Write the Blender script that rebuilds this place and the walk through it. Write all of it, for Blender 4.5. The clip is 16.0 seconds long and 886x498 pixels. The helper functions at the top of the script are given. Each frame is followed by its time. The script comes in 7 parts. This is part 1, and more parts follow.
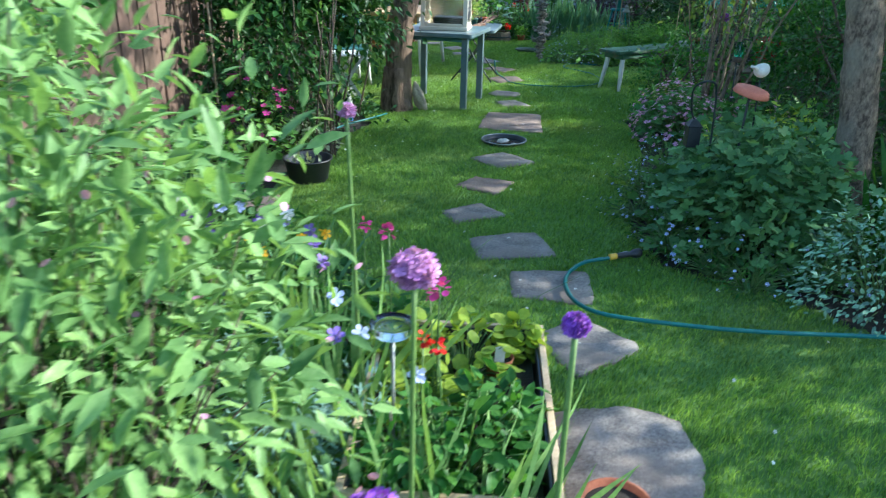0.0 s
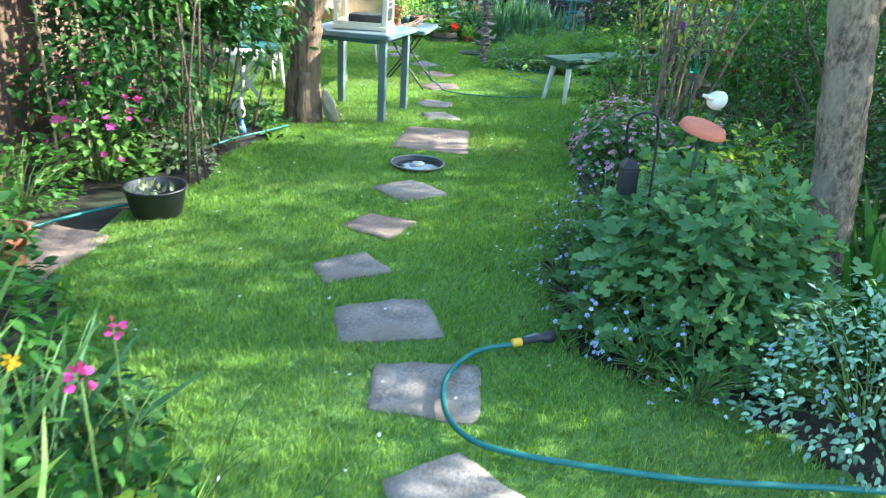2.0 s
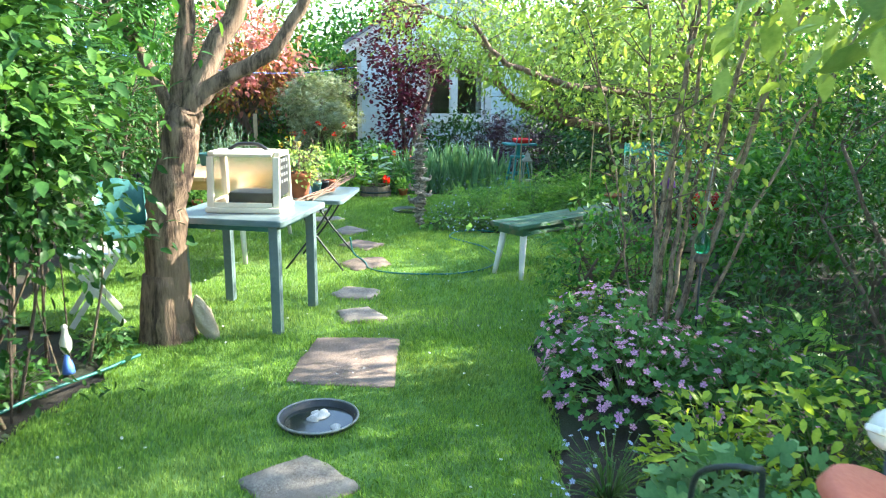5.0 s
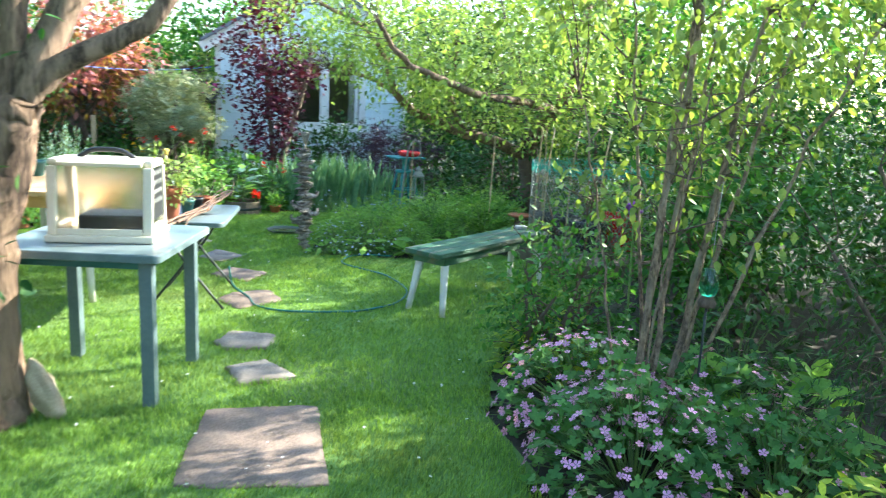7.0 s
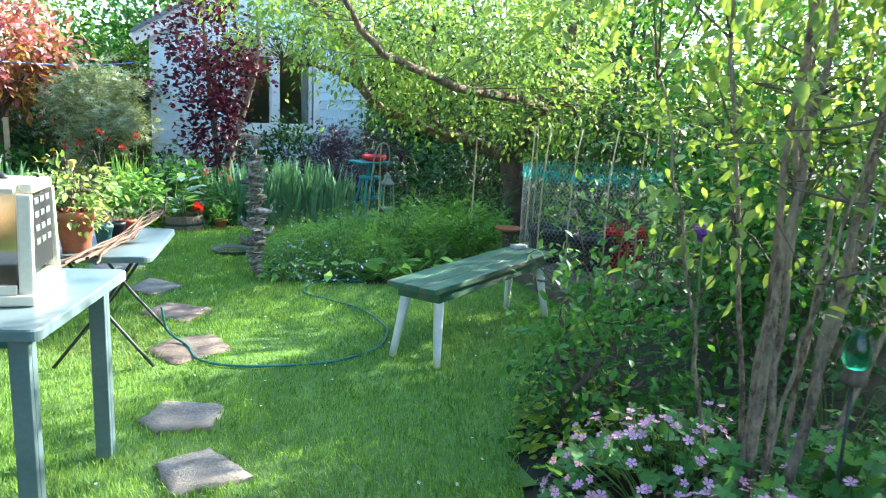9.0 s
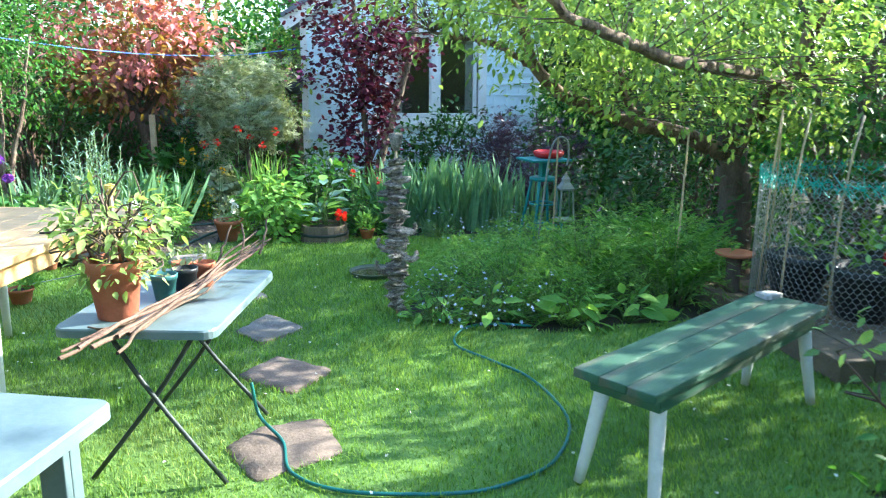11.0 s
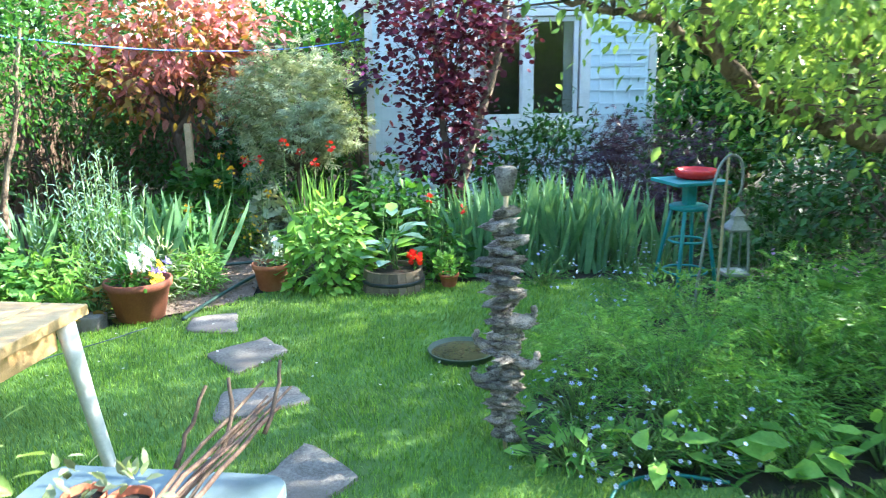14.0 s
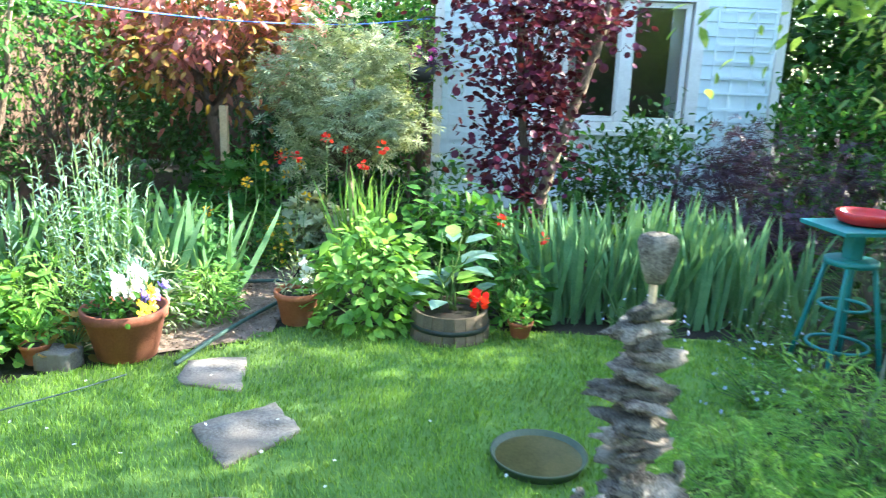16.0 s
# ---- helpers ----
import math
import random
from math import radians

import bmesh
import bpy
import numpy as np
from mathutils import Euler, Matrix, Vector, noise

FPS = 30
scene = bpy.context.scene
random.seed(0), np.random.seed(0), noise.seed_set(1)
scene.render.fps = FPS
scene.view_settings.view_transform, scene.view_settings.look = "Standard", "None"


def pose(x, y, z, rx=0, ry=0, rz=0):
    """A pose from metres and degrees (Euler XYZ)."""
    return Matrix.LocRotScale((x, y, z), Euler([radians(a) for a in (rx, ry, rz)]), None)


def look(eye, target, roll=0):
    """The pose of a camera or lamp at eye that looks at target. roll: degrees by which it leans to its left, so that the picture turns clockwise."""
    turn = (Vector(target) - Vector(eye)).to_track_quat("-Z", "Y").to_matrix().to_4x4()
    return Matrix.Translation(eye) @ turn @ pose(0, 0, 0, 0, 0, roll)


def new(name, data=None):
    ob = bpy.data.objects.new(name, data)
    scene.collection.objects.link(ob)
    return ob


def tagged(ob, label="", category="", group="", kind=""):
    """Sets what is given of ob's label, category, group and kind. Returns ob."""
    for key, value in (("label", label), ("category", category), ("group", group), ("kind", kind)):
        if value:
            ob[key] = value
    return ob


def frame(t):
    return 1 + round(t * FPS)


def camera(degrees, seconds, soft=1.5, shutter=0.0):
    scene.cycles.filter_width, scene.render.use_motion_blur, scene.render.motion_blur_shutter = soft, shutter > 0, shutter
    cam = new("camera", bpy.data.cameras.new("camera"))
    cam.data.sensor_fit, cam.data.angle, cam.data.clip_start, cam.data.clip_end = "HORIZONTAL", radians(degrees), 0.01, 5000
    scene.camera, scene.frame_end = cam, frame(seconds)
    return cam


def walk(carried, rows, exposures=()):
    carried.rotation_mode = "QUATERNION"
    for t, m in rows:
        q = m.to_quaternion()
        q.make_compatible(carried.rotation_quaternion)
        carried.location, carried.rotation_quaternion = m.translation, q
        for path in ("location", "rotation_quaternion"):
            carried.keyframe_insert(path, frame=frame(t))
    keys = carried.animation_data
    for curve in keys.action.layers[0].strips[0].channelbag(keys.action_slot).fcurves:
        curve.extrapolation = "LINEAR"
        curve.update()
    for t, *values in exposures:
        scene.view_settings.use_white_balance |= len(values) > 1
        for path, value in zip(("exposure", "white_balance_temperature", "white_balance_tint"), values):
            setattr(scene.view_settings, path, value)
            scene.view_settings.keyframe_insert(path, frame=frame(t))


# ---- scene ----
cam = camera(60.9, 16.0, 1.1, 0.4)
PATH = [
    (0, (0.079, 0.006, 1.587), (0.077, 1.856, 0.828), 1.3),
    (0.5, (0.225, 0.283, 1.559), (0.275, 2.137, 0.81), 2.6),
    (1, (0.355, 0.551, 1.549), (0.431, 2.407, 0.805), 1.9),
    (1.5, (0.485, 0.779, 1.543), (0.478, 2.621, 0.764), 1.6),
    (2, (0.538, 1.084, 1.523), (0.627, 2.931, 0.76), 3.6),
    (2.5, (0.594, 1.397, 1.541), (0.746, 3.256, 0.82), 2.6),
    (3, (0.725, 1.772, 1.582), (0.905, 3.676, 0.996), 1.5),
    (3.5, (0.806, 2.066, 1.625), (0.986, 3.975, 1.056), 2.5),
    (4, (0.811, 2.379, 1.647), (0.975, 4.305, 1.135), 2.3),
    (4.2, (0.823, 2.47, 1.646), (0.98, 4.401, 1.15), 1.8),
    (6.3, (0.619, 3.631, 1.491), (0.909, 5.574, 1.117), -0.2),
    (6.5, (0.557, 3.684, 1.505), (0.884, 5.623, 1.136), 0.8),
    (7, (0.501, 4.002, 1.495), (1.101, 5.869, 1.103), 2.8),
    (7.5, (0.533, 4.295, 1.466), (1.226, 6.131, 1.08), 1.2),
    (8, (0.615, 4.617, 1.465), (1.311, 6.454, 1.09), 1.8),
    (8.2, (0.591, 4.741, 1.451), (1.319, 6.568, 1.088), 2.4),
    (10.3, (0.806, 6.072, 1.45), (1.426, 7.917, 0.99), 0.0),
    (10.5, (0.861, 6.308, 1.453), (1.312, 8.206, 1.013), -1.0),
    (11, (1.009, 6.637, 1.436), (1.299, 8.566, 0.998), 0.4),
    (11.5, (1.013, 6.951, 1.429), (1.246, 8.89, 0.996), 1.2),
    (12, (1.012, 7.229, 1.455), (1.19, 9.175, 1.028), 0.2),
    (12.5, (1.05, 7.513, 1.464), (1.159, 9.467, 1.049), 0.4),
    (13, (1.042, 7.836, 1.438), (1.179, 9.783, 1.005), 1.2),
    (13.5, (1.01, 8.109, 1.444), (1.202, 10.051, 1.005), 0.3),
    (14, (1.013, 8.404, 1.47), (1.119, 10.347, 1.011), -0.9),
    (14.5, (1.032, 8.704, 1.436), (1.07, 10.64, 0.94), 0.4),
    (15, (0.999, 8.996, 1.504), (1.133, 10.929, 1.008), 1.2),
    (15.5, (1.005, 9.28, 1.485), (1.089, 11.22, 1.008), 1.1),
    (16, (0.979, 9.582, 1.473), (0.935, 11.519, 0.98), 2.2),
]
walk(cam, [(t, look(eye, target, roll)) for t, eye, target, roll in PATH],
     [(0.0, 1.6, 5300, 5), (0.5, 1.95, 5350, 5), (1.0, 2.2, 5350, 5), (1.5, 2.4, 5500, 5), (2.5, 2.8, 5850, 5), (4.0, 2.8, 6050, 5), (6.3, 2.62, 5950, 5), (8.0, 2.65, 5850, 5), (11.0, 2.57, 5550, 5), (13.0, 2.78, 5580, 5), (16.0, 3.1, 5900, 5)])

# ---- light ----
SUN_EL, SUN_AZ = radians(28), radians(80)
world = bpy.data.worlds.new("world")
scene.world = world
world.use_nodes = True
wt = world.node_tree
sky = wt.nodes.new("ShaderNodeTexSky")
sky.sky_type = "NISHITA"
sky.sun_disc = False
sky.sun_elevation, sky.sun_rotation = SUN_EL, SUN_AZ
wt.links.new(sky.outputs[0], wt.nodes["Background"].inputs[0])
wt.nodes["Background"].inputs[1].default_value = 0.15
sun = new("sun", bpy.data.lights.new("sun", "SUN"))
sun.data.energy, sun.data.angle, sun.data.color = 4.3, radians(0.6), (1.0, 0.90, 0.74)
sun.rotation_euler = Vector((math.sin(SUN_AZ) * math.cos(SUN_EL), math.cos(SUN_AZ) * math.cos(SUN_EL), math.sin(SUN_EL))).to_track_quat("Z", "Y").to_euler()

rng = np.random.default_rng(7)


# ---- materials ----
def mat(name, c1, c2, rough=0.7, scale=6.0, bump=0.2, trans=0.0, metal=0.0, vary=0.0, coarse=None, stretch=None, fine=8.0, spec=0.5, cut=None, hard=(0.36, 0.72)):
    """Two-scale noise between two colours; vary: spread of value per piece or leaf; trans: share of light let through; cut: a third colour in patches."""
    m = bpy.data.materials.new(name)
    m.use_nodes = True
    t = m.node_tree
    n, ln = t.nodes, t.links
    b = n["Principled BSDF"]
    out = n["Material Output"]
    b.inputs["Roughness"].default_value = rough
    b.inputs["Metallic"].default_value = metal
    b.inputs["Specular IOR Level"].default_value = spec
    tc = n.new("ShaderNodeTexCoord")
    mp = n.new("ShaderNodeMapping")
    ln.new(tc.outputs["Object"], mp.inputs[0])
    if stretch:
        mp.inputs["Scale"].default_value = stretch
    big = n.new("ShaderNodeTexNoise")
    big.inputs["Scale"].default_value = scale
    big.inputs["Detail"].default_value = 6
    small = n.new("ShaderNodeTexNoise")
    small.inputs["Scale"].default_value = scale * fine
    small.inputs["Detail"].default_value = 8
    small.inputs["Roughness"].default_value = 0.7
    for x in (big, small):
        ln.new(mp.outputs[0], x.inputs["Vector"])
    mx = n.new("ShaderNodeMath")
    mx.operation = "MULTIPLY_ADD"
    ln.new(small.outputs[0], mx.inputs[0])
    mx.inputs[1].default_value = 0.6
    half = n.new("ShaderNodeMath")
    half.operation = "MULTIPLY"
    half.inputs[1].default_value = 0.5
    ln.new(big.outputs[0], half.inputs[0])
    ln.new(half.outputs[0], mx.inputs[2])
    ramp = n.new("ShaderNodeValToRGB")
    ramp.color_ramp.elements[0].position, ramp.color_ramp.elements[1].position = hard
    ramp.color_ramp.elements[0].color, ramp.color_ramp.elements[1].color = (*c1, 1), (*c2, 1)
    ln.new(mx.outputs[0], ramp.inputs[0])
    col = ramp.outputs[0]
    if cut:
        pn = n.new("ShaderNodeTexNoise")
        pn.inputs["Scale"].default_value = scale * 0.45
        pn.inputs["Detail"].default_value = 5
        ln.new(mp.outputs[0], pn.inputs["Vector"])
        pr = n.new("ShaderNodeValToRGB")
        pr.color_ramp.elements[0].position, pr.color_ramp.elements[1].position = 0.5, 0.68
        ln.new(pn.outputs[0], pr.inputs[0])
        pm = n.new("ShaderNodeMixRGB")
        ln.new(pr.outputs[0], pm.inputs[0])
        ln.new(col, pm.inputs[1])
        pm.inputs[2].default_value = (*cut, 1)
        col = pm.outputs[0]
    if vary:
        geo = n.new("ShaderNodeNewGeometry")
        info = n.new("ShaderNodeObjectInfo")
        add = n.new("ShaderNodeMath")
        add.operation = "ADD"
        ln.new(geo.outputs["Random Per Island"], add.inputs[0])
        ln.new(info.outputs["Random"], add.inputs[1])
        fr = n.new("ShaderNodeMath")
        fr.operation = "FRACT"
        ln.new(add.outputs[0], fr.inputs[0])
        rg = n.new("ShaderNodeMapRange")
        ln.new(fr.outputs[0], rg.inputs[0])
        rg.inputs[3].default_value, rg.inputs[4].default_value = 1 - vary, 1 + vary
        hs = n.new("ShaderNodeHueSaturation")
        ln.new(col, hs.inputs["Color"])
        ln.new(rg.outputs[0], hs.inputs["Value"])
        hr = n.new("ShaderNodeMapRange")
        ln.new(fr.outputs[0], hr.inputs[0])
        hr.inputs[3].default_value, hr.inputs[4].default_value = 0.5 + 0.035 * vary, 0.5 - 0.035 * vary
        ln.new(hr.outputs[0], hs.inputs["Hue"])
        col = hs.outputs[0]
    ln.new(col, b.inputs["Base Color"])
    if bump:
        bp = n.new("ShaderNodeBump")
        bp.inputs["Strength"].default_value = bump
        bp.inputs["Distance"].default_value = 0.02
        ln.new(mx.outputs[0], bp.inputs["Height"])
        ln.new(bp.outputs[0], b.inputs["Normal"])
    if trans:
        tr = n.new("ShaderNodeBsdfTranslucent")
        br = n.new("ShaderNodeMixRGB")
        br.blend_type = "MULTIPLY"
        br.inputs[0].default_value = 1.0
        br.inputs[2].default_value = (1.25, 1.2, 0.55, 1)
        ln.new(col, br.inputs[1])
        ln.new(br.outputs[0], tr.inputs[0])
        ms = n.new("ShaderNodeMixShader")
        ms.inputs[0].default_value = trans
        ln.new(b.outputs[0], ms.inputs[1])
        ln.new(tr.outputs[0], ms.inputs[2])
        ln.new(ms.outputs[0], out.inputs[0])
    return m


def leaf_mat(name, c1, c2, rough=0.42, trans=0.4, vary=0.38):
    return mat(name, c1, c2, rough, 9.0, 0.0, trans=trans, vary=vary, spec=0.18)


def glass_mat(name, color, rough=0.02):
    m = bpy.data.materials.new(name)
    m.use_nodes = True
    b = m.node_tree.nodes["Principled BSDF"]
    b.inputs["Base Color"].default_value = (*color, 1)
    b.inputs["Roughness"].default_value = rough
    b.inputs["Transmission Weight"].default_value = 1.0
    b.inputs["IOR"].default_value = 1.45
    return m


M_SOIL = mat("soil", (0.014, 0.012, 0.008), (0.045, 0.036, 0.024), 0.95, 5, 0.9, cut=(0.022, 0.040, 0.012))
M_TURF = mat("turf", (0.085, 0.17, 0.028), (0.145, 0.26, 0.05), 0.9, 1.6, 0.8, fine=30, cut=(0.12, 0.19, 0.045))
M_GRASS = mat("grass_blade", (0.145, 0.28, 0.046), (0.25, 0.41, 0.09), 0.5, 1.8, 0, trans=0.4, vary=0.45, spec=0.25, cut=(0.20, 0.29, 0.085))
M_GRAVEL = mat("gravel", (0.10, 0.07, 0.05), (0.30, 0.22, 0.16), 0.9, 14, 0.5, vary=0.45)
M_STONE = mat("paving", (0.13, 0.108, 0.088), (0.34, 0.30, 0.255), 0.88, 7, 0.55, fine=10, vary=0.12, cut=(0.22, 0.175, 0.135), hard=(0.43, 0.66))
M_STONE2 = mat("brown_paving", (0.12, 0.09, 0.07), (0.27, 0.20, 0.155), 0.9, 7, 0.55, fine=10, vary=0.1, hard=(0.43, 0.66))
M_BARK = mat("bark", (0.08, 0.054, 0.036), (0.34, 0.245, 0.165), 0.92, 14, 1.0, stretch=(1, 1, 0.5), fine=4, cut=(0.27, 0.225, 0.16), hard=(0.46, 0.66))
M_BARKW = mat("furrowed_bark", (0.05, 0.03, 0.019), (0.29, 0.195, 0.13), 0.92, 14, 1.0, stretch=(1, 1, 0.16), fine=4, cut=(0.22, 0.145, 0.09), hard=(0.45, 0.66))
M_BARKD = mat("dark_bark", (0.045, 0.03, 0.022), (0.17, 0.125, 0.09), 0.92, 12, 0.9, stretch=(1, 1, 0.4), fine=5)
M_TWIG = mat("twig", (0.085, 0.062, 0.04), (0.22, 0.168, 0.11), 0.85, 14, 0.3, vary=0.3)
M_STEM = mat("green_stem", (0.07, 0.13, 0.03), (0.15, 0.25, 0.06), 0.55, 12, 0.1, vary=0.2)
M_FENCE = mat("fence_wood", (0.055, 0.033, 0.022), (0.155, 0.095, 0.062), 0.85, 5, 0.5, stretch=(3, 3, 0.4), vary=0.2)
M_PINE = mat("pine", (0.52, 0.30, 0.12), (0.72, 0.47, 0.22), 0.5, 4, 0.15, stretch=(0.6, 6, 6), vary=0.12)
M_CANE = mat("bamboo", (0.35, 0.25, 0.13), (0.58, 0.45, 0.27), 0.6, 10, 0.2, vary=0.2)
M_STICK = mat("stick", (0.07, 0.038, 0.026), (0.24, 0.15, 0.098), 0.8, 10, 0.4, stretch=(1, 1, 1), vary=0.35)
M_DRIFT = mat("driftwood", (0.075, 0.06, 0.048), (0.48, 0.42, 0.35), 0.92, 22, 1.0, vary=0.45, hard=(0.45, 0.66))
M_TEAL = mat("green_plastic", (0.095, 0.14, 0.145), (0.145, 0.195, 0.20), 0.33, 5, 0.08, cut=(0.20, 0.245, 0.255))
M_TEALD = mat("dark_green_plastic", (0.025, 0.10, 0.095), (0.05, 0.16, 0.15), 0.4, 6, 0.05)
M_BENCH = mat("bench_paint", (0.02, 0.082, 0.045), (0.05, 0.135, 0.08), 0.5, 6, 0.4, stretch=(0.5, 4, 4), vary=0.25, cut=(0.12, 0.125, 0.085))
M_WHITE = mat("white_paint", (0.58, 0.57, 0.53), (0.78, 0.77, 0.73), 0.45, 8, 0.1, cut=(0.66, 0.64, 0.57))
M_CREAM = mat("cream_plastic", (0.55, 0.50, 0.38), (0.66, 0.61, 0.48), 0.4, 6, 0.03)
M_BLACK = mat("black_plastic", (0.012, 0.013, 0.014), (0.03, 0.032, 0.034), 0.45, 8, 0.1)
M_IRON = mat("dark_iron", (0.02, 0.028, 0.026), (0.05, 0.06, 0.055), 0.5, 10, 0.2, metal=0.3)
M_GREY = mat("grey_metal", (0.20, 0.21, 0.20), (0.36, 0.37, 0.35), 0.5, 12, 0.3, metal=0.6)
M_TERRA = mat("terracotta", (0.30, 0.085, 0.036), (0.44, 0.155, 0.075), 0.85, 9, 0.25, vary=0.1, cut=(0.42, 0.20, 0.12))
M_TERRAD = mat("dark_terracotta", (0.20, 0.058, 0.03), (0.31, 0.10, 0.055), 0.8, 9, 0.25, cut=(0.27, 0.11, 0.07))
M_RED = mat("red_glaze", (0.50, 0.012, 0.012), (0.62, 0.03, 0.025), 0.25, 6, 0.02)
M_ORANGE = mat("orange_clay", (0.52, 0.13, 0.07), (0.66, 0.21, 0.12), 0.7, 9, 0.2)
M_HOSE = mat("hose", (0.010, 0.115, 0.10), (0.02, 0.16, 0.135), 0.4, 30, 0.1)
M_HOSED = mat("dark_hose", (0.02, 0.05, 0.04), (0.04, 0.085, 0.07), 0.45, 30, 0.1)
M_YELLOW = mat("yellow_plastic", (0.75, 0.40, 0.03), (0.85, 0.50, 0.05), 0.4, 8, 0.02)
M_SHED = mat("pale_blue_paint", (0.62, 0.715, 0.735), (0.71, 0.79, 0.80), 0.55, 3, 0.15, vary=0.06)
M_ROOF = mat("roof_felt", (0.10, 0.11, 0.12), (0.20, 0.21, 0.22), 0.9, 9, 0.4)
M_LINE = mat("blue_line", (0.06, 0.16, 0.55), (0.12, 0.26, 0.70), 0.5, 30, 0.0)
M_NET = mat("green_net", (0.02, 0.38, 0.30), (0.05, 0.50, 0.40), 0.6, 30, 0.0)
M_WIRE = mat("galvanised_wire", (0.35, 0.36, 0.36), (0.55, 0.56, 0.56), 0.35, 30, 0.0, metal=0.8)
M_STOOL = mat("teal_paint", (0.015, 0.16, 0.16), (0.03, 0.24, 0.24), 0.45, 8, 0.1)
M_GLASS = glass_mat("window_glass", (0.9, 0.95, 0.95))
M_PLEX = glass_mat("hazy_plastic", (0.95, 0.92, 0.85), 0.14)
M_JAR = glass_mat("green_glass", (0.10, 0.55, 0.33), 0.1)
M_WATER = glass_mat("water", (0.75, 0.78, 0.6), 0.03)
# colour carries the dimness of the room behind the window
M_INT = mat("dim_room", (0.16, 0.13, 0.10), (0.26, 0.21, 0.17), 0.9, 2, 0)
M_CURT = mat("curtain", (0.45, 0.42, 0.38), (0.6, 0.57, 0.52), 0.9, 6, 0.2, trans=0.2)
M_CERAMIC = mat("cream_ceramic", (0.62, 0.58, 0.47), (0.78, 0.74, 0.64), 0.35, 12, 0.05)
M_PEBBLE = mat("pebble", (0.30, 0.29, 0.27), (0.75, 0.73, 0.68), 0.7, 6, 0.1, vary=0.45)
M_BRASS = mat("aged_yellow", (0.60, 0.42, 0.08), (0.75, 0.55, 0.14), 0.5, 9, 0.1)

L_SHRUB = leaf_mat("pale_leaf", (0.115, 0.235, 0.06), (0.26, 0.41, 0.15), trans=0.4)
L_SHRUB2 = leaf_mat("glossy_leaf", (0.06, 0.16, 0.03), (0.15, 0.29, 0.07), rough=0.32)
L_POTTED = leaf_mat("light_potted_leaf", (0.20, 0.31, 0.08), (0.40, 0.52, 0.20), trans=0.45)
L_MID = leaf_mat("mid_leaf", (0.042, 0.135, 0.022), (0.095, 0.24, 0.048))
L_DARK = leaf_mat("dark_leaf", (0.018, 0.065, 0.016), (0.055, 0.135, 0.03), trans=0.22)
L_GER = leaf_mat("geranium_leaf", (0.08, 0.19, 0.066), (0.165, 0.31, 0.112), rough=0.5, trans=0.3)
L_CRANE = leaf_mat("cranesbill_leaf", (0.06, 0.17, 0.045), (0.13, 0.29, 0.08), trans=0.35)
L_LIME = leaf_mat("lime_leaf", (0.24, 0.37, 0.035), (0.46, 0.56, 0.08))
L_APPLE = leaf_mat("apple_leaf", (0.13, 0.24, 0.055), (0.34, 0.46, 0.15), trans=0.5)
L_YELLOW = leaf_mat("yellow_green_leaf", (0.13, 0.21, 0.04), (0.30, 0.39, 0.11), trans=0.45)
L_PURPLE = leaf_mat("purple_leaf", (0.040, 0.009, 0.020), (0.115, 0.022, 0.045), trans=0.3, vary=0.5)
L_PLUM = leaf_mat("dark_plum_leaf", (0.035, 0.018, 0.035), (0.085, 0.05, 0.085), trans=0.25)
L_RED = leaf_mat("red_leaf", (0.35, 0.10, 0.098), (0.60, 0.29, 0.265), trans=0.35, vary=0.45)
L_BRONZE = leaf_mat("bronze_leaf", (0.20, 0.12, 0.03), (0.32, 0.22, 0.06), trans=0.35, vary=0.5)
L_GREYG = leaf_mat("greygreen_leaf", (0.18, 0.235, 0.125), (0.38, 0.42, 0.26), trans=0.3)
L_SILVER = leaf_mat("silver_leaf", (0.145, 0.255, 0.19), (0.26, 0.40, 0.325), trans=0.2, vary=0.2)
L_IRIS = leaf_mat("iris_leaf", (0.085, 0.205, 0.09), (0.20, 0.345, 0.175), rough=0.45, trans=0.25, vary=0.25)
L_FERN = leaf_mat("fern_leaf", (0.145, 0.31, 0.06), (0.27, 0.48, 0.115), trans=0.4)
L_FERN2 = leaf_mat("deep_fern_leaf", (0.085, 0.22, 0.042), (0.18, 0.37, 0.085), trans=0.42)
L_VAR = leaf_mat("variegated_leaf", (0.104, 0.240, 0.115), (0.385, 0.580, 0.437), trans=0.25, vary=0.5)
F_PINK = leaf_mat("pink_petal", (0.58, 0.25, 0.48), (0.76, 0.44, 0.66), trans=0.3, vary=0.2)
F_MAG = leaf_mat("magenta_petal", (0.50, 0.04, 0.24), (0.66, 0.10, 0.36), trans=0.3, vary=0.25)
F_MAUVE = leaf_mat("mauve_petal", (0.42, 0.18, 0.46), (0.58, 0.32, 0.60), trans=0.3, vary=0.25)
F_BLUE = leaf_mat("blue_petal", (0.36, 0.44, 0.80), (0.56, 0.62, 0.88), trans=0.3, vary=0.15)
F_VIOLET = leaf_mat("violet_petal", (0.14, 0.08, 0.42), (0.30, 0.22, 0.60), trans=0.3, vary=0.3)
F_YEL = leaf_mat("yellow_petal", (0.75, 0.42, 0.02), (0.88, 0.56, 0.04), trans=0.3, vary=0.15)
F_WHITE = leaf_mat("white_petal", (0.72, 0.72, 0.74), (0.85, 0.85, 0.86), trans=0.3, vary=0.08)
F_RED = leaf_mat("red_petal", (0.60, 0.015, 0.015), (0.75, 0.05, 0.03), trans=0.25, vary=0.15)


